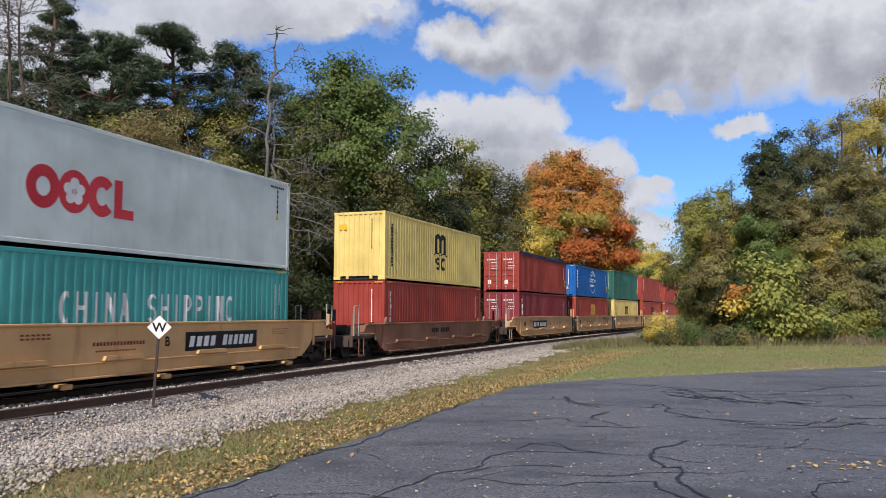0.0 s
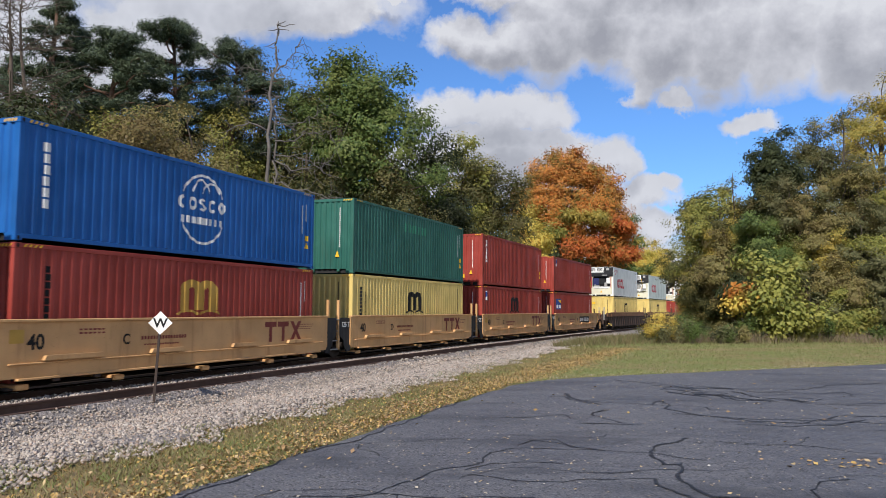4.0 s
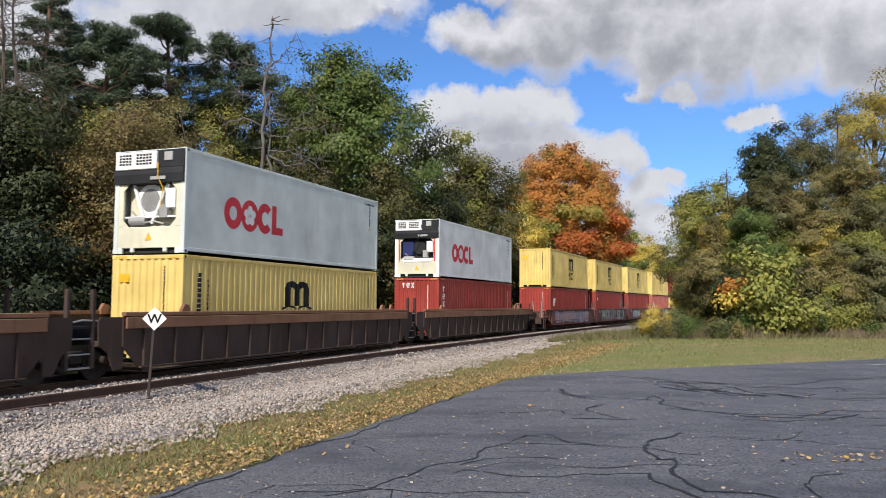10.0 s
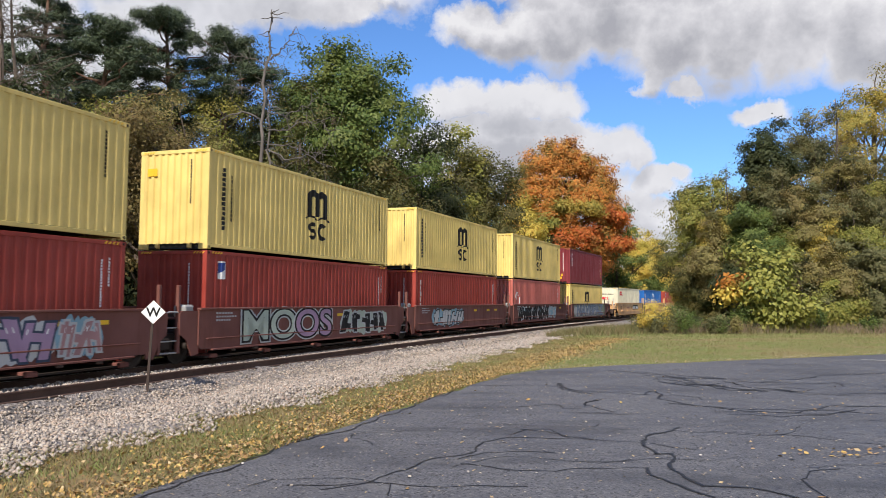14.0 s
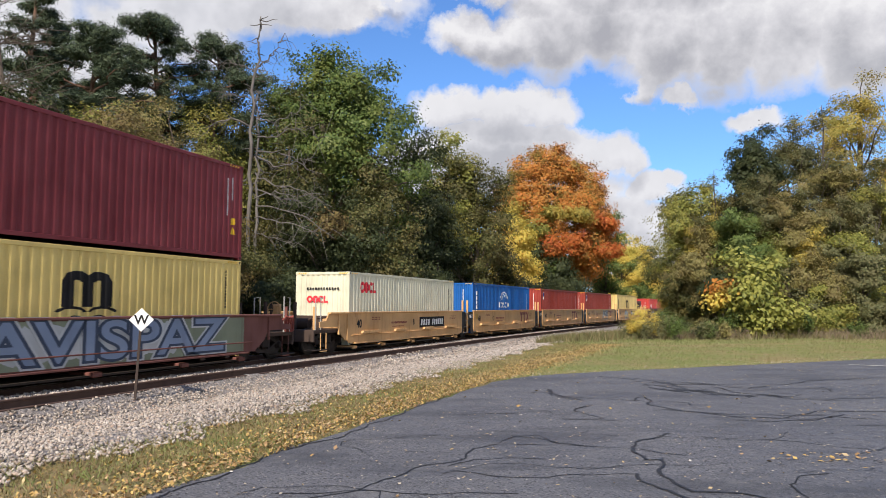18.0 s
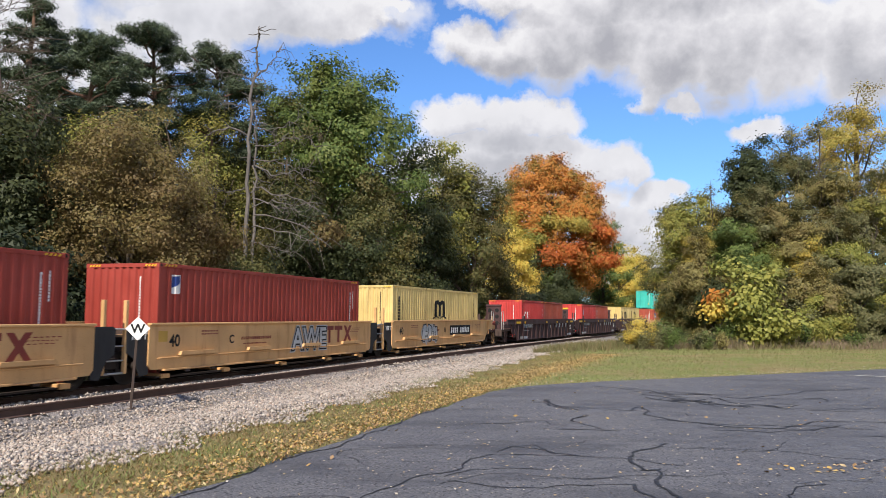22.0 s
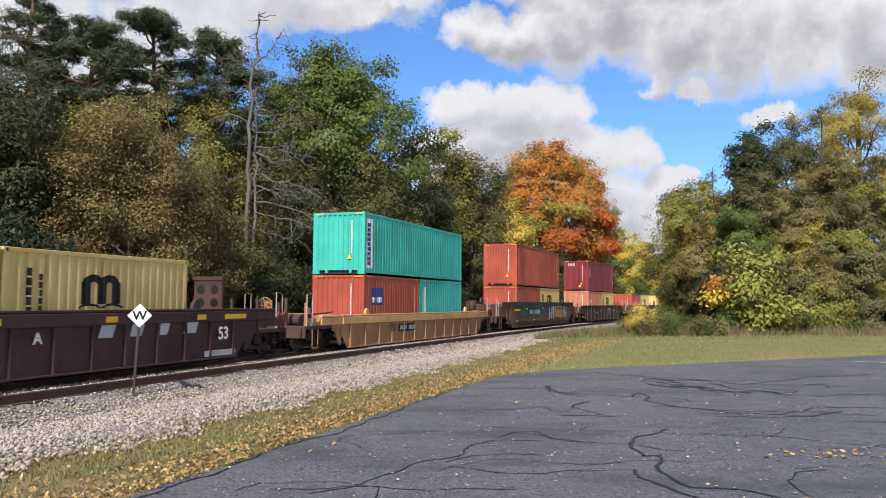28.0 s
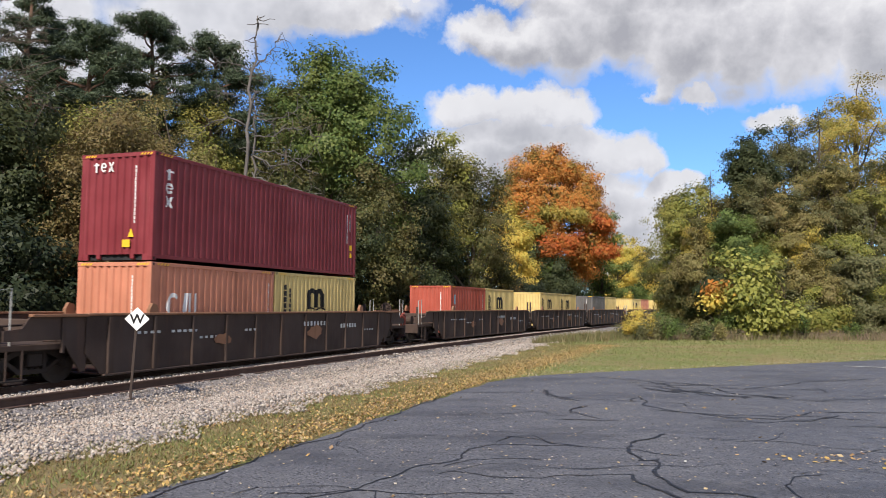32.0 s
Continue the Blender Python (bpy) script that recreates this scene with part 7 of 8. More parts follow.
tree_at(998, 106, "maple_tree", "large round maple turning orange and red", 23.0, 7.9, "orange", n=2100, per=40, size=0.40, spread=0.6, low=0.12, seed=53, gap=-2.0, lump=0.06, hollow=0.66, freq=0.75,
        accents=((2.6, -7.0, 9.8, 2.1, "red", 50), (-0.8, -7.6, 9.0, 1.5, "red", 30), (5.8, -5.2, 12.6, 1.6, "red", 30), (6.2, -4.4, 9.2, 1.5, "red", 26),
                 (-0.6, -7.6, 13.6, 1.9, "yellow", 40), (-3.6, -6.8, 11.4, 1.9, "lime", 40), (2.2, -7.4, 13.2, 1.4, "yellow", 24), (-5.2, -5.6, 14.6, 1.4, "yellow", 24),
                 (-6.8, -4.0, 9.6, 1.9, "gold", 44), (-6.6, -4.4, 6.2, 1.8, "gold", 38), (-2.4, -7.0, 5.6, 2.2, "green", 50), (0.8, -7.0, 5.0, 2.0, "dark", 40)))
tree_at(985, 99, "leafy_tree", "dark green undergrowth tree", 9.5, 4.2, "dark", n=300, per=44, size=0.34, spread=0.55, low=0.04, seed=54)
tree_at(1092, 122, "leafy_tree", "fresh green leafy tree along the line", 17.0, 3.6, "green", n=340, per=44, size=0.38, spread=0.6, low=0.05, seed=55)
tree_at(1120, 138, "leafy_tree", "golden autumn tree along the line", 14.0, 3.4, "gold", n=420, per=40, size=0.42, spread=0.6, low=0.05, seed=56)
tree_at(1158, 168, "leafy_tree", "yellow autumn tree far along the line", 15.0, 5.0, "gold", n=320, per=40, size=0.5, spread=0.75, low=0.05, seed=57)
tree_at(1150, 150, "leafy_tree", "green tree far along the line", 9.0, 4.0, "green", n=220, per=40, size=0.45, spread=0.7, low=0.05, seed=58)
tree_at(1190, 190, "leafy_tree", "yellow-green tree far along the line", 16.0, 7.0, "lime", n=280, per=40, size=0.55, spread=0.8, low=0.05, seed=59)
tree_at(318, 37, "tall_bush", "yellowish bush rising behind the brown one", 11.0, 2.3, "straw", n=260, per=46, spread=0.34, size=0.16, low=0.2, seed=160, gap=-0.4)
tree_at(400, 45, "leafy_tree", "thin yellow-green tree beside the dead trunks", 13.6, 2.4, "lime", n=240, per=42, spread=0.38, size=0.18, low=0.15, seed=161, gap=-0.1)
tree_at(445, 36.5, "tall_bush", "olive and brown bush with fine leaves", 5.4, 1.9, "olive", n=240, per=58, spread=0.32, size=0.16, low=0.05, seed=138, gap=-0.4)
tree_at(505, 36.5, "tall_bush", "green bush at the wood's edge", 4.3, 2.0, "dark", n=240, per=58, spread=0.32, size=0.17, low=0.05, seed=139, gap=-0.4)
# backing trees, their leaf colour darkened to stand for shade in the woods
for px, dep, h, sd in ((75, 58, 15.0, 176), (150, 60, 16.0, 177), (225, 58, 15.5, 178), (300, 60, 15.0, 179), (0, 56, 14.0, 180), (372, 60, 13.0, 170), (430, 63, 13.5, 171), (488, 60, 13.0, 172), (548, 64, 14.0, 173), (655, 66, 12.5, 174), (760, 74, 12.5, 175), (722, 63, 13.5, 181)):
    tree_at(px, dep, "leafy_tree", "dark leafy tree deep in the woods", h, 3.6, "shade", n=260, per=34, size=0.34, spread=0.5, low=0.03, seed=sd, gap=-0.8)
# undergrowth along the wood's edge, the gloom under the trees put into its leaf colour
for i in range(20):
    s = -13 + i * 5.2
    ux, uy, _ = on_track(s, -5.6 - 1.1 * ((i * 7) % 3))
    broadleaf("undergrowth_bush", "low undergrowth at the wood's edge, leaves darkened for shade", ux, uy, 3.4 + 0.5 * ((i * 5) % 4), 2.6, "shade", n=150, per=40, size=0.24, spread=0.42, low=0.02, seed=200 + i, gap=-0.6)
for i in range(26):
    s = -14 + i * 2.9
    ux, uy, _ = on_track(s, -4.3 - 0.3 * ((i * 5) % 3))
    broadleaf("undergrowth_bush", "low weeds and brush beside the rails, leaves darkened for shade", ux, uy, 1.3 + 0.3 * ((i * 7) % 3), 1.3, "shade", n=45, per=34, size=0.17, spread=0.3, low=0.02, seed=260 + i, gap=-0.6)
# unseen trees added where the woods go on, to cast shade on their edge
for i, s in enumerate((-12, -18, -25, -33)):
    ux, uy, _ = on_track(s, -6.8 - 1.6 * (i % 2))
    broadleaf("leafy_tree", "dark green leafy tree beside the track", ux, uy, 13 + i % 3, 3.6, "dark", n=240, per=36, size=0.34, spread=0.5, low=0.08, seed=230 + i)
# thicket beside the lot
tree_at(1222, 78, "leafy_tree", "green leafy tree turning yellow", 13.6, 3.0, "olive", n=300, per=46, size=0.28, low=0.06, seed=61)
tree_at(1262, 66, "leafy_tree", "yellow-green leafy tree beside the lot", 13.2, 3.2, "lime", n=380, per=46, size=0.26, low=0.06, seed=62)
tree_at(1310, 63, "leafy_tree", "olive tree with brown boughs", 11.0, 2.8, "olive", n=320, per=46, size=0.24, low=0.06, seed=63)
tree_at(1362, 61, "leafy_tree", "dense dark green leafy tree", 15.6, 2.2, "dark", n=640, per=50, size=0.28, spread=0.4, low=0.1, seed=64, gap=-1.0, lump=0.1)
tree_at(1440, 65, "leafy_tree", "grey-green leafy tree behind the thicket", 17.2, 2.9, "sage", n=560, per=46, size=0.24, low=0.2, seed=65)
tree_at(1548, 64, "leafy_tree", "tall yellow autumn tree behind the bushes", 19.8, 3.8, "yellow", n=560, per=44, size=0.24, spread=0.45, low=0.3, seed=66, gap=0.0)
tree_at(1640, 60, "leafy_tree", "olive leafy tree beside the lot", 16, 4.0, "olive", n=300, per=44, size=0.28, low=0.1, seed=67)
TANGLE = {"straw": "tangled brownish bush with small dry leaves", "olive": "tangled olive-green bush at the lot's edge", "lime": "tangled yellow-green bush with small leaves", "dark": "dense dark green bush at the lot's edge", "yellow": "bush with fine yellow leaves", "sage": "tangled grey-green bush at the lot's edge", "green": "leafy green bush at the lot's edge"}
for px, dep, h, r, lf, sd in ((1420, 57, 10.6, 2.6, "straw", 71), (1500, 56.5, 10.0, 2.5, "sage", 72), (1575, 57, 10.8, 2.7, "lime", 73), (1335, 57.5, 8.8, 2.3, "green", 74), (1268, 59, 7.6, 2.2, "straw", 75), (1465, 53.5, 5.8, 2.1, "straw", 76), (1550, 53, 6.0, 2.2, "sage", 77), (1282, 62, 11.0, 1.7, "yellow", 141), (1240, 64, 8.6, 1.6, "lime", 142), (1455, 56, 8.4, 1.5, "yellow", 143), (1385, 58, 11.5, 1.6, "sage", 144), (1530, 55, 8.2, 1.6, "lime", 145), (1420, 53, 4.4, 1.4, "sage", 146), (1490, 52.5, 3.6, 1.3, "lime", 147), (1225, 66, 6.8, 1.5, "yellow", 148), (1410, 61, 13.6, 2.2, "straw", 149), (1470, 60, 14.2, 2.2, "olive", 150), (1520, 60, 14.6, 2.2, "straw", 151), (1560, 58, 13.8, 2.2, "sage", 152), (1325, 60, 11.6, 2.0, "olive", 153), (1238, 61, 5.6, 1.9, "olive", 78), (1395, 56, 7.0, 1.8, "lime", 79), (1520, 58, 12.4, 2.0, "straw", 85), (1300, 56.5, 4.6, 1.7, "dark", 86), (1440, 54.5, 3.4, 1.8, "dark", 87), (1590, 54, 4.0, 1.8, "olive", 88)):
    tree_at(px, dep, "tall_bush", TANGLE[lf], h, r, lf, n=230, per=84, size=0.19, spread=0.3, low=0.03, seed=sd, gap=-0.05, lump=0.32, freq=1.3)
tree_at(1362, 50.5, "large_leaved_bush", "bush with large yellow-green leaves", 5.6, 2.0, "fresh", n=330, per=11, size=0.31, spread=0.42, low=0.02, seed=84, gap=-0.2, lump=0.35, accents=((-2.3, 0.2, 2.4, 0.5, "gold", 8), (-2.0, 0.3, 3.2, 0.4, "orange", 6), (1.9, -0.5, 1.3, 1.3, "fresh", 40)))
x, y = at(1488, 60)
bare_tree("bare_tree", "thin leafless tree behind the bushes", x, y, 17.6, 34, 24, 3.6, BARK, 0.0, 0.45)
x, y = at(1290, 62)
bare_tree("bare_tree", "thin tree top with few leaves", x, y, 12.8, 35, 16, 1.6, BARK, 0.0, 0.6)
tree_at(1160, 47.5, "low_shrub", "low orange-brown shrub on the verge", 1.9, 0.8, "gold", n=60, per=40, size=0.13, spread=0.25, low=0.02, seed=81)
tree_at(1205, 50, "low_shrub", "low weedy shrub on the verge", 1.5, 0.9, "green", n=70, per=40, size=0.14, spread=0.28, low=0.02, seed=82)

# ---- whistle sign ----
sx, sy, _ = on_track(-0.55, 2.33)
sign = thing("whistle_post", "white diamond sign with black letter on a dark post", "sign", m=pose(sx, sy, -0.45, 0, 0.0, 12))
part("post", Geo().box(-0.03, -0.02, 0, 0.03, 0.02, 2.2, 0.006).mesh("post", WOODPOST), sign, m=pose(0, 0, 0, 0, 2.6, 0))
dia = 0.275
plate = Geo().prism([(0, -dia), (dia, 0), (0, dia), (-dia, 0)], -0.006, 0.006)
board = part("board", plate.mesh("board", M_WHITE), sign, m=pose(0.1, -0.032, 2.02))
part("lettering", text_mesh("W", 0.30, M_BLACK), board, m=pose(0, -0.010, -0.01))


# ---- loose stones of the ballast ----
def indexed_mesh(name, verts, tris, mat):
    me = bpy.data.meshes.new(name)
    me.vertices.add(len(verts))
    me.vertices.foreach_set("co", np.asarray(verts, dtype=np.float32).ravel())
    me.loops.add(tris.size)
    me.loops.foreach_set("vertex_index", tris.astype(np.int32).ravel())
    me.polygons.add(len(tris))
    me.polygons.foreach_set("loop_start", np.arange(0, tris.size, 3, dtype=np.int32))
    me.materials.append(mat)
    me.update(calc_edges=True)
    return me


def island_mat(name, cols, rough=0.9, grain=30.0, worn=None):
    m, t, out = nodes(name)
    p = add(t, "BsdfPrincipled", Roughness=rough)
    geo = t.nodes.new("ShaderNodeNewGeometry")
    tc = t.nodes.new("ShaderNodeTexCoord")
    c = ramp(t, geo.outputs["Random Per Island"], [(i / (len(cols) - 1), q) for i, q in enumerate(cols)])
    n = noise_fac(t, tc.outputs["Object"], grain, 3)
    c = mix(t, ramp(t, n, [(0.35, (0.45,) * 3), (0.65, (0, 0, 0))]), c, tuple(v * 0.5 for v in cols[0]))
    if worn:
        c = mix(t, ramp(t, noise_fac(t, tc.outputs["Object"], 0.33, 4, 0.6, (0.55, 1.5, 1)), [(0.48, (0, 0, 0)), (0.60, (0.75,) * 3)]), c, worn)
    t.links.new(c, p.inputs["Base Color"])
    t.links.new(p.outputs[0], out.inputs[0])
    return m


STONE = island_mat("crushed_stone", [(0.10, 0.085, 0.072), (0.38, 0.32, 0.265), (0.50, 0.435, 0.365), (0.58, 0.51, 0.43), (0.42, 0.31, 0.235), (0.66, 0.595, 0.51), (0.28, 0.24, 0.205), (0.52, 0.465, 0.40), (0.15, 0.13, 0.115)], 0.92, 40)


def track_xy(s, d):
    h = np.interp(s, TS, head)
    return np.interp(s, TS, TX) + np.sin(h) * d, np.interp(s, TS, TY) - np.cos(h) * d


def stones(n, s0, s1, r_lo, r_hi, d_lo, seed, power=1.0):
    r = np.random.RandomState(seed)
    s = s0 + (s1 - s0) * r.uniform(size=n) ** power
    e = edge_of_ballast(s) + 0.25
    d = d_lo + (e - d_lo) * r.uniform(size=n)
    ok = (np.abs(np.abs(d) - 0.753) > 0.10) & (np.abs(d - 2.06) > 0.11)
    s, d = s[ok], d[ok]
    n = len(s)
    x, y = track_xy(s, d)
    rad = r.uniform(r_lo, r_hi, n)
    z = level(d) + 0.015 + rad * r.uniform(0.0, 0.7, n)
    z = np.where((np.abs(d) < 0.68), z - 0.05, z)
    base = np.array([(1, 0, 0), (-1, 0, 0), (0, 1, 0), (0, -1, 0), (0, 0, 1), (0, 0, -1)], float)
    v = base[None] * r.uniform(0.6, 1.2, (n, 6, 1)) + r.normal(size=(n, 6, 3)) * 0.22
    a = r.uniform(0, math.tau, n)
    tilt = r.uniform(-0.8, 0.8, n)
    ca, sa, ct, st = np.cos(a), np.sin(a), np.cos(tilt), np.sin(tilt)
    vx, vy, vz = v[..., 0], v[..., 1], v[..., 2] * 0.75
    vy, vz = vy * ct[:, None] - vz * st[:, None], vy * st[:, None] + vz * ct[:, None]
    vx, vy = vx * ca[:, None] - vy * sa[:, None], vx * sa[:, None] + vy * ca[:, None]
    v = np.stack([vx, vy, vz], -1) * rad[:, None, None] + np.stack([x, y, z], -1)[:, None]
    f = np.array([(0, 2, 4), (2, 1, 4), (1, 3, 4), (3, 0, 4), (2, 0, 5), (1, 2, 5), (3, 1, 5), (0, 3, 5)])
    tris = (f[None] + (np.arange(n) * 6)[:, None, None]).reshape(-1, 3)
    return v.reshape(-1, 3), tris


sv, st_ = stones(50000, -14, 14, 0.02, 0.048, -0.65, 21)
tagged(new("ballast_stones", indexed_mesh("ballast_stones", sv, st_, STONE)), "loose pale grey crushed ballast stones", "stones", kind="stuff")
sv, st_ = stones(24000, 14, 60, 0.035, 0.075, -0.65, 22, 1.5)
tagged(new("ballast_stones", indexed_mesh("ballast_stones", sv, st_, STONE)), "loose pale grey crushed stones farther along", "stones", kind="stuff")

# ---- grass and fallen leaves ----
GRASS_BLADE = island_mat("grass_blades", [(0.14, 0.19, 0.045), (0.18, 0.23, 0.055), (0.21, 0.235, 0.07), (0.23, 0.20, 0.09), (0.15, 0.21, 0.05), (0.21, 0.19, 0.08), (0.17, 0.22, 0.06)], 0.7, 3.0, (0.25, 0.19, 0.10))
VERGE_BLADE = island_mat("dry_verge_grass", [(0.13, 0.15, 0.035), (0.22, 0.15, 0.065), (0.28, 0.19, 0.09), (0.18, 0.24, 0.045), (0.24, 0.14, 0.07), (0.15, 0.095, 0.055), (0.30, 0.22, 0.12)], 0.8, 3.0)
WEED = island_mat("dry_weeds", [(0.09, 0.10, 0.03), (0.16, 0.13, 0.055), (0.22, 0.17, 0.08), (0.10, 0.13, 0.03)], 0.8, 3.0)
FALLEN = island_mat("fallen_leaves", [(0.50, 0.31, 0.08), (0.64, 0.46, 0.15), (0.34, 0.17, 0.08), (0.60, 0.48, 0.26), (0.20, 0.11, 0.065), (0.40, 0.24, 0.10), (0.54, 0.36, 0.10), (0.28, 0.15, 0.08)], 0.75, 6.0)
PALE_LEAF = island_mat("pale_leaf_scraps", [(0.58, 0.51, 0.38), (0.46, 0.39, 0.28), (0.56, 0.40, 0.16), (0.32, 0.26, 0.18), (0.64, 0.60, 0.51)], 0.75, 6.0)


def lot_edge(x):
    return 22.95 + 0.545 * (x - 3.4) - 1.1 * np.exp(-np.maximum(x - 2.0, 0) / 0.8)


def blades(xy, z, ln, wd, seed, bend=0.5):
    r = np.random.RandomState(seed)
    n = len(xy)
    a = r.uniform(0, math.tau, n)
    side = np.stack([np.cos(a), np.sin(a), np.zeros(n)], -1) * (wd * r.uniform(0.6, 1.3, n))[:, None]
    tip = np.stack([r.normal(size=n) * bend, r.normal(size=n) * bend, np.ones(n)], -1) * (ln * r.uniform(0.5, 1.3, n))[:, None]
    c = np.column_stack([xy, z])
    return np.stack([c - side, c + side, c + tip], 1).reshape(-1, 3)


def flat_leaves(xy, z, size, seed, curl=0.35):
    r = np.random.RandomState(seed)
    n = len(xy)
    a = r.uniform(0, math.tau, n)
    u = np.stack([np.cos(a), np.sin(a), r.normal(size=n) * curl], -1)
    v = np.stack([-np.sin(a), np.cos(a), r.normal(size=n) * curl], -1)
    ln = (size * r.uniform(0.5, 1.4, n))[:, None]
    c = np.column_stack([xy, z + r.uniform(0.004, 0.03, n)])
    return np.stack([c - u * ln * 0.5, c - v * ln * 0.36, c + u * ln * 0.5, c + v * ln * 0.36], 1).reshape(-1, 3)


def strip(n, seed, s0=-14.0, s1=26.0, lo=-0.3, centre=None, sigma=0.6):
    r = np.random.RandomState(seed)
    s = r.uniform(s0, s1, n)
    e = edge_of_ballast(s)
    d = e + lo + (9.65 - e - lo) * r.uniform(size=n) if centre is None else centre + r.normal(size=n) * sigma
    x, y = track_xy(s, d)
    keep = (d > e + lo) & ((d < 9.62) | (y > lot_edge(x)))
    return np.column_stack([x, y])[keep], d[keep]


xy, d = strip(80000, 31, lo=-0.35)
keep = wave(xy, 5, 1.1) + np.random.RandomState(1).normal(size=len(xy)) * 0.5 > -0.25
xy, d = xy[keep], d[keep]
tagged(new("verge_grass", array_mesh("verge_grass", blades(xy, level(d), 0.06, 0.007, 3, 0.9), 3, VERGE_BLADE)), "thin mown grass along the ballast", "grass", kind="stuff")
xy, d = strip(26000, 32, lo=-0.5)
keep = (wave(xy, 15, 1.6) + 0.35 * np.random.RandomState(4).normal(size=len(xy)) > 0.25) & (d < edge_of_ballast(from_track(xy[:, 0], xy[:, 1])[1]) + 1.3)
xy, d = xy[keep], d[keep]
tagged(new("grass_tufts", array_mesh("grass_tufts", blades(xy, level(d), 0.085, 0.008, 13, 0.7), 3, GRASS_BLADE)), "green grass tufts at the ballast's edge", "grass", kind="stuff")
r = np.random.RandomState(8)
n = 130000
x = r.uniform(1, 46, n)
y = lot_edge(x) + (r.uniform(size=n) ** 1.3) * 34
dd, ss = from_track(x[:1], y[:1])
dd = np.concatenate([from_track(x[i:i + 5000], y[i:i + 5000])[0] for i in range(0, n, 5000)])
ss = np.concatenate([from_track(x[i:i + 5000], y[i:i + 5000])[1] for i in range(0, n, 5000)])
keep = (dd > edge_of_ballast(ss) - 0.3)
xy = np.column_stack([x, y])[keep]
far = np.clip((xy[:, 1] - lot_edge(xy[:, 0])) / 30, 0, 1)
tagged(new("lawn_grass", array_mesh("lawn_grass", blades(xy, level(dd[keep]), 0.035 + 0.06 * far, 0.016 + 0.02 * far, 4, 0.6), 3, GRASS_BLADE)), "mown lawn between lot and thicket", "grass", kind="stuff")
n = 26000
x = r.uniform(6, 46, n)
y = np.interp(x, [6, 13, 22, 30, 46], [45, 51, 52.5, 54, 58]) + r.normal(size=n) * 1.9
dd = np.concatenate([from_track(x[i:i + 5000], y[i:i + 5000])[0] for i in range(0, n, 5000)])
keep = dd > 4.6
xy = np.column_stack([x, y])[keep]
tagged(new("tall_weeds", array_mesh("tall_weeds", blades(xy, level(dd[keep]), 0.42, 0.025, 6, 0.45), 3, WEED)), "tall dry weeds along the thicket", "weeds", kind="stuff")

DRY_TOP = island_mat("dry_seed_grass", [(0.17, 0.12, 0.085), (0.24, 0.17, 0.11), (0.20, 0.15, 0.11), (0.30, 0.23, 0.14), (0.13, 0.12, 0.06)], 0.85, 3.0)
n = 30000
x = r.uniform(13, 46, n)
y = np.interp(x, [13, 22, 30, 46], [49.5, 50.6, 51.4, 53]) + r.normal(size=n) * 0.9
keep = wave(np.column_stack([x, y]), 12, 0.7) + r.normal(size=n) * 0.4 > -0.2
xy = np.column_stack([x, y])[keep]
tagged(new("dry_grass", array_mesh("dry_grass", blades(xy, np.full(len(xy), -0.02), 0.62, 0.016, 16, 0.38), 3, DRY_TOP)), "tall purplish dry grass before the thicket", "grass", kind="stuff")


def weed_clump(x, y, h, spread, leaf, seed, label):
    """A leafy weed: several stems from one root, small leaves up their length."""
    rr = random.Random(seed)
    root = thing("weed_plant", label, "weed", "weeds on the verge", m=pose(x, y, -0.03))
    g, cs = Geo(), []
    for i in range(9):
        a, q = rr.uniform(0, math.tau), rr.uniform(0.3, 1.0) * spread
        tip = (q * math.cos(a), q * math.sin(a), h * rr.uniform(0.55, 1.05))
        limb(g, (0.2 * tip[0], 0.2 * tip[1], 0), tip, 0.012, 0.004, seed + i, 0.1, 3)
        cs += [(tip[0] * f, tip[1] * f, tip[2] * f) for f in (0.45, 0.65, 0.85, 1.0)]
    part("stems", g.mesh("stems", BARK), root)
    cs = np.array(cs)
    part("foliage", array_mesh("foliage", leaf_faces(cs, np.tile((0, -0.2, 0.3), (len(cs), 1)), 26, 0.13, 0.12, seed, 0.5, 0.5, 0.9), 3, LEAVES[leaf]), root)


rw = random.Random(88)
for i in range(46):
    px = rw.uniform(1128, 1330) if i < 30 else rw.uniform(1330, 1600)
    wx, wy = at(px, rw.uniform(46.5, 52.0) if i < 30 else rw.uniform(50.5, 52.5))
    if from_track(wx, wy)[0][0] < 5.2:
        continue
    leaf = rw.choice(("green", "sage", "green", "olive", "straw", "dark"))
    weed_clump(wx, wy, rw.uniform(0.5, 1.25) if i % 3 else rw.uniform(0.9, 1.6), rw.uniform(0.3, 0.75), leaf, 900 + i,
               {"green": "fresh green leafy weed on the verge", "sage": "grey-green leafy weed on the verge", "olive": "olive-green weed on the verge", "straw": "dry brown weed on the verge", "dark": "dark green weed on the verge"}[leaf])

xy, d = strip(17000, 33, centre=9.3, sigma=0.42)
xy2, d2 = strip(4200, 34, lo=-0.1)
xy, d = np.concatenate([xy, xy2]), np.concatenate([d, d2])
tagged(new("fallen_leaves", array_mesh("fallen_leaves", flat_leaves(xy, level(d) + 0.012, 0.046, 5, 0.5), 4, FALLEN)), "yellow and orange fallen leaves on the verge", "leaves", kind="stuff")
r = np.random.RandomState(9)
x = r.uniform(2, 40, 3000)
y = lot_edge(x) + np.abs(r.normal(size=3000)) * 0.7
tagged(new("fallen_leaves", array_mesh("fallen_leaves", flat_leaves(np.column_stack([x, y]), np.zeros(3000), 0.045, 6), 4, PALE_LEAF)), "pale fallen leaves along the lot's edge", "leaves", kind="stuff")
n = 6000
x = r.uniform(-4, 22, n)
y = 7.0 + 21 * r.uniform(size=n) ** 1.2
dd = from_track(x, y)[0]
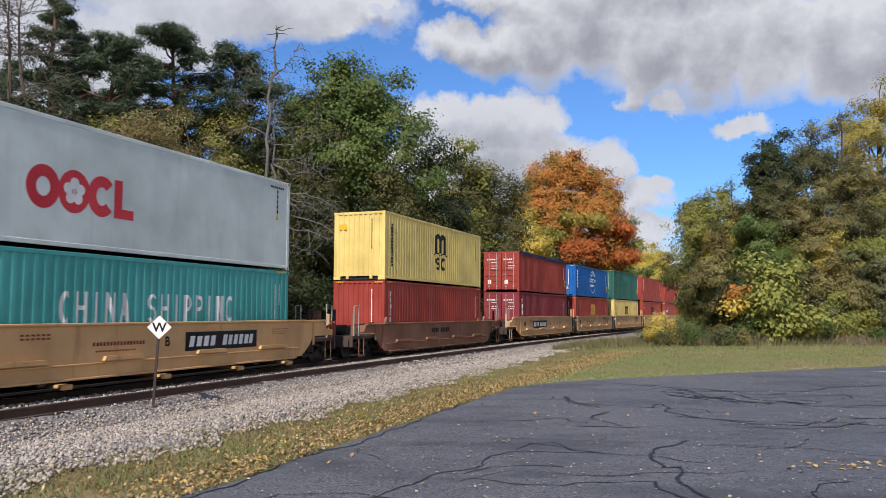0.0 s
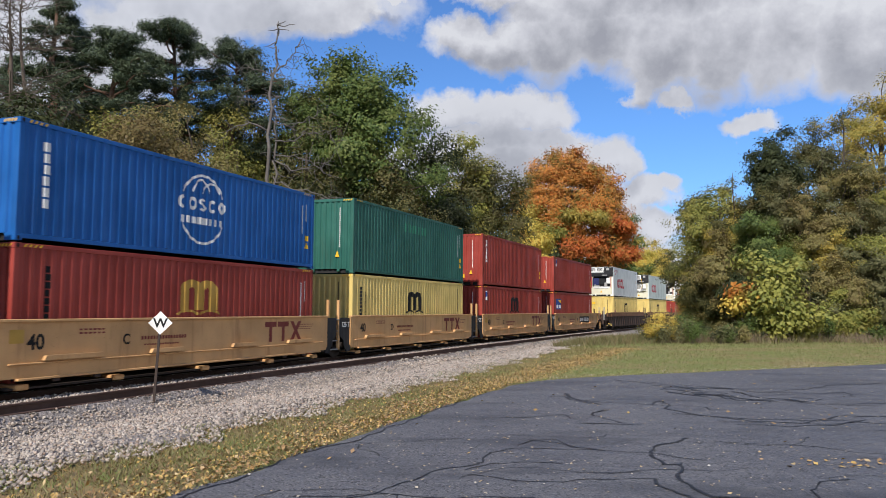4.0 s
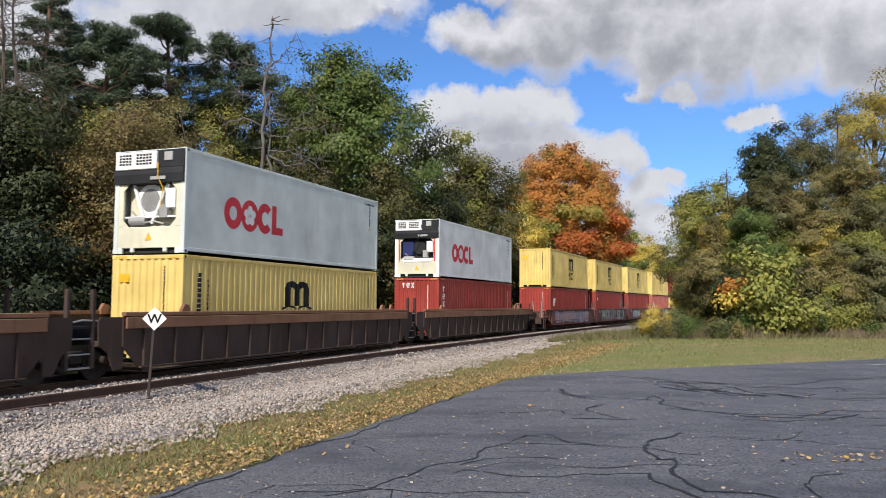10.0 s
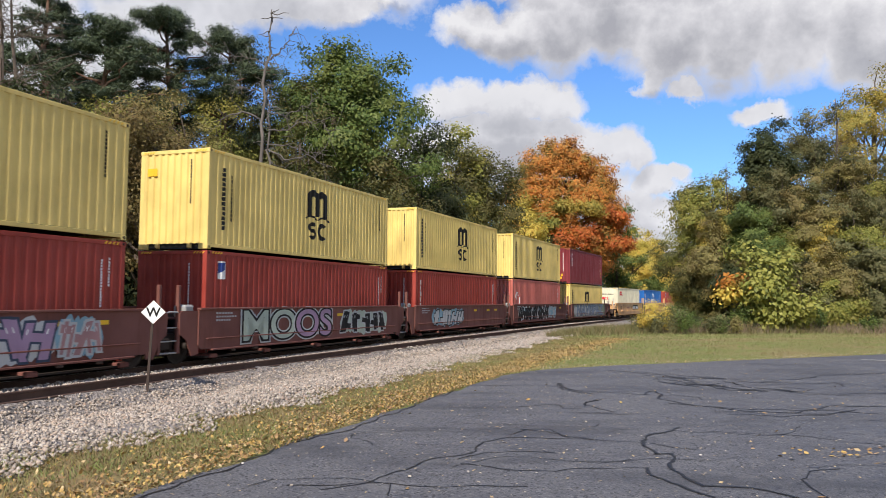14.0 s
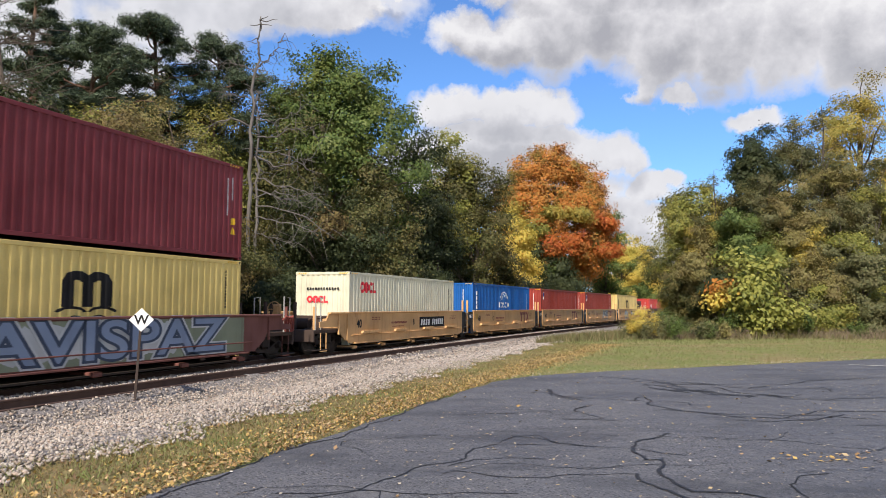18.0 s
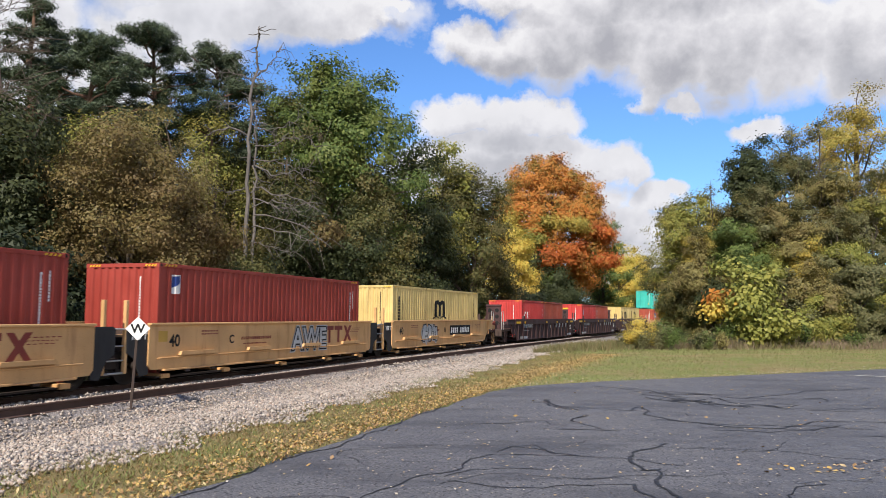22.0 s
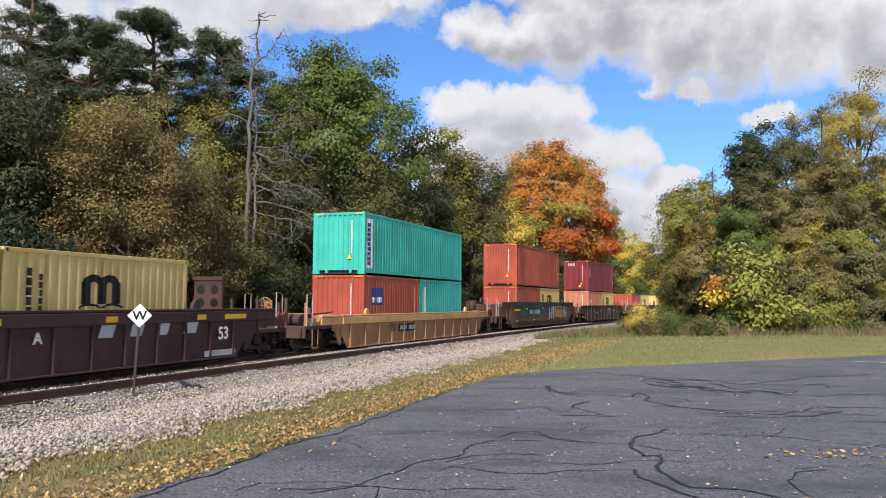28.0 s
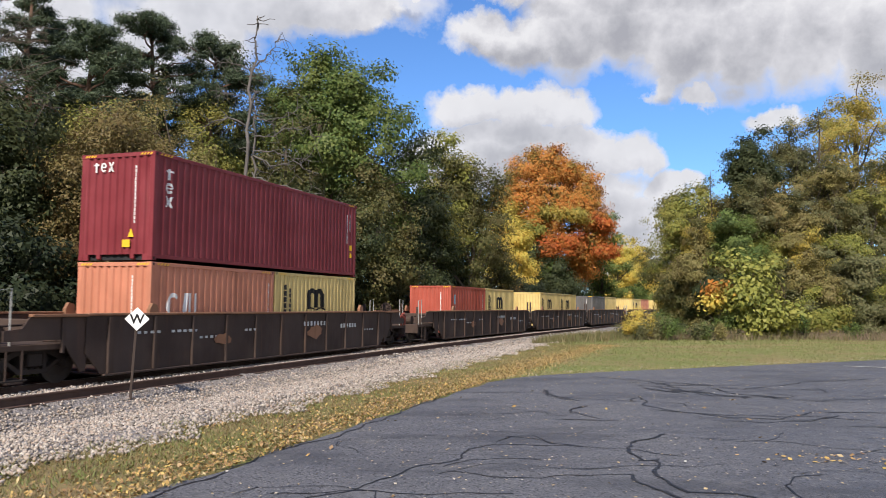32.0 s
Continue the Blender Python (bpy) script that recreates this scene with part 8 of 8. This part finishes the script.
keep = (dd > 9.7) & (y < lot_edge(x) - 0.1)
xy = np.column_stack([x, y])[keep]
tagged(new("leaf_scraps", array_mesh("leaf_scraps", flat_leaves(xy, np.full(len(xy), 0.0), 0.038, 7, 0.2), 4, PALE_LEAF)), "small pale leaves scattered on the asphalt", "leaves", kind="stuff")
x, y = r.uniform(-2, 14, 110), r.uniform(8, 24, 110)
dd = from_track(x, y)[0]
keep = (dd > 9.8) & (y < lot_edge(x) - 0.2)
xy = np.concatenate([np.column_stack([x, y])[keep], np.column_stack([r.normal(size=60) * 0.5 + 5.3, r.normal(size=60) * 0.25 + 10.3])])
tagged(new("leaf_scraps", array_mesh("leaf_scraps", flat_leaves(xy, np.full(len(xy), 0.0), 0.075, 8, 0.25), 4, FALLEN)), "larger yellow maple leaves on the asphalt", "leaves", kind="stuff")

# ---- sealed cracks and painted lines on the lot ----
SEAL = ground_mat("crack_sealant", [(0.3, (0.006, 0.006, 0.007)), (0.7, (0.016, 0.016, 0.018))], 6, 20, 0.2, rough=0.55)
WORN_WHITE = paint("worn_road_paint", (0.62, 0.60, 0.52), (0.06, 0.06, 0.06), 0.8, 0.85)
WORN_YELLOW = paint("worn_yellow_road_paint", (0.60, 0.42, 0.08), (0.06, 0.06, 0.06), 0.8, 0.85)
seals = thing("crack_sealing", "black wavy sealant lines on worn asphalt", "sealant", kind="structure")
SEAL_N = [0]


def seal(points, width=0.06, wander=0.12):
    """A poured line of sealant that follows a crack."""
    SEAL_N[0] += 1
    rr = random.Random(SEAL_N[0])
    pts = [Vector((a, b)) for a, b in points]
    line = []
    for p, q in zip(pts[:-1], pts[1:]):
        k = max(2, int((q - p).length / 0.12))
        for i in range(k):
            line.append(p.lerp(q, i / k))
    line.append(pts[-1])
    ph = rr.uniform(0, 6)
    g = Geo()
    z = 0.004 + 0.0006 * (SEAL_N[0] % 9)
    for i, p in enumerate(line):
        d = (line[min(i + 1, len(line) - 1)] - line[max(0, i - 1)])
        d = d.normalized() if d.length else Vector((1, 0))
        nrm = Vector((-d.y, d.x))
        o = nrm * (wander * (0.5 * math.sin(i * 0.31 + ph) + 0.35 * math.sin(i * 0.83 + 2 * ph)) + rr.uniform(-0.015, 0.015))
        w = 0.7 * width * (0.55 + 0.35 * math.sin(i * 0.4 + ph) ** 2 + rr.uniform(0, 0.25)) * 0.5
        for sgn in (-1, 1):
            c = p + o + nrm * (sgn * w)
            g.v.append((c.x, c.y, z))
    g.f = [(2 * i, 2 * i + 2, 2 * i + 3, 2 * i + 1) for i in range(len(line) - 1)]
    part("sealed_crack", g.mesh("sealed_crack", SEAL), seals)


seal([(2.77, 18.71), (2.7, 17.87), (2.96, 17.22), (3.19, 16.61)], 0.11, 0.06)
seal([(0.71, 18.06), (2.6, 18.1), (2.79, 18.83), (2.65, 17.43), (3.1, 16.71)], 0.05, 0.06)
seal([(4.62, 22.34), (5.86, 21.04), (6.08, 19.44), (6.19, 17.83), (7.15, 17.74)], 0.09)
for i in range(16):
    rr = random.Random(40 + i)
    a = rr.uniform(5.4, 7.0), rr.uniform(18.0, 21.0)
    seal([a, (a[0] + rr.uniform(-0.4, 0.7), a[1] + rr.uniform(-0.8, 0.2)), (a[0] + rr.uniform(0.0, 0.9), a[1] + rr.uniform(-1.2, -0.2)), (a[0] + rr.uniform(-0.3, 0.5), a[1] + rr.uniform(-0.9, 0.5))], 0.07, 0.1)
seal([(4.16, 16.63), (4.61, 17.25), (4.42, 15.88), (4.84, 14.8), (5.51, 14.21), (6.27, 14.22), (7.5, 15.08), (8.67, 15.1), (12.5, 16.2)], 0.09)
seal([(4.3, 15.2), (5.2, 14.7), (6.1, 14.5), (7.2, 14.3), (7.9, 14.0)], 0.06)
seal([(5.0, 13.9), (5.8, 13.6), (6.6, 13.9), (7.6, 14.6)], 0.05)
seal([(2.6, 14.77), (3.15, 15.86), (2.73, 15.0), (3.01, 14.03), (2.23, 13.82), (3.33, 13.83)], 0.05, 0.1)
seal([(1.22, 12.09), (1.65, 11.94), (1.8, 11.41), (2.22, 11.18), (2.76, 10.97), (3.4, 10.6)], 0.04)
seal([(3.67, 12.37), (2.81, 11.19), (2.66, 10.14), (3.02, 10.33), (2.64, 8.93), (2.77, 8.5), (3.23, 8.37), (4.2, 7.6)], 0.08)
seal([(2.47, 9.4), (2.43, 8.65), (2.7, 8.0)], 0.07)
seal([(-1.2, 8.2), (-0.49, 8.98), (-0.13, 9.62), (0.41, 10.35), (0.54, 11.04), (0.99, 11.31), (1.52, 11.31), (2.2, 11.2)], 0.05)
seal([(0.27, 9.75), (0.58, 10.21), (1.46, 10.36)], 0.04)
seal([(0.24, 9.55), (0.81, 9.33), (1.34, 9.15), (1.64, 9.34), (2.4, 9.3)], 0.04)
seal([(1.0, 11.49), (1.27, 12.14), (1.63, 12.14), (1.77, 11.41), (2.09, 11.32)], 0.035, 0.08)
seal([(-2.9, 7.6), (-2.3, 9.6), (-1.93, 10.86), (-1.42, 11.81), (-1.04, 12.72), (-0.55, 14.49), (0.3, 17.0)], 0.05, 0.1)
seal([(7.7, 18.21), (8.3, 17.88), (7.65, 17.31), (7.76, 17.0), (9.0, 16.6)], 0.06)
seal([(9.09, 19.25), (9.67, 19.53), (9.3, 18.49)], 0.06)
seal([(5.35, 22.01), (7.68, 19.21), (10.36, 21.33), (12.92, 22.42)], 0.06)
seal([(7.2, 17.7), (8.4, 16.9), (9.6, 17.3), (12.4, 18.4)], 0.05)
seal([(5.6, 12.6), (5.0, 11.6), (4.2, 11.9), (3.4, 12.2)], 0.03)
seal([(-1.6, 8.4), (-0.9, 8.55), (0.1, 8.3), (0.9, 8.5)], 0.04)
# hairline cracks wandering between the sealed ones
for i in range(46):
    rr = random.Random(300 + i)
    a = Vector((rr.uniform(-1.5, 14.0), rr.uniform(8.0, 23.0)))
    if a.y > lot_edge(a.x) - 1.0 or from_track(a.x, a.y)[0][0] < 10.2:
        continue
    way = rr.uniform(0, math.tau)
    line = [a]
    for j in range(rr.randrange(3, 8)):
        way += rr.gauss(0, 0.7)
        line.append(line[-1] + Vector((math.cos(way), math.sin(way) * 0.7)) * rr.uniform(0.3, 0.8))
    if all(p.y < lot_edge(p.x) - 0.3 and from_track(p.x, p.y)[0][0] > 9.9 for p in line):
        seal([(p.x, p.y) for p in line], rr.choice((0.02, 0.025, 0.035, 0.05)), 0.08)
for label, pts, mat in (("worn white parking line", [(14.3, 27.2), (14.4, 27.32), (17.6, 25.4), (17.5, 25.28)], WORN_WHITE), ("worn yellow parking line", [(5.6, 9.78), (5.64, 9.86), (8.2, 8.46), (8.16, 8.38)], WORN_YELLOW)):
    g = Geo()
    g.face([(a, b, 0.011) for a, b in pts])
    tagged(new("parking_line", g.mesh("parking_line", mat)), label + " on the asphalt", "road marking", kind="structure")

# ---- ties: the nearest as parts of the track ----
for i in range(190):
    s = -22 + i * 0.54
    x, y, h = on_track(s)
    m = pose(x, y, RAIL_TOP - 0.176, 0, 0, math.degrees(h))
    t_ = part("tie", tie_me, track, m=m)
    part("tie_plates", plate_me, t_)


motions()
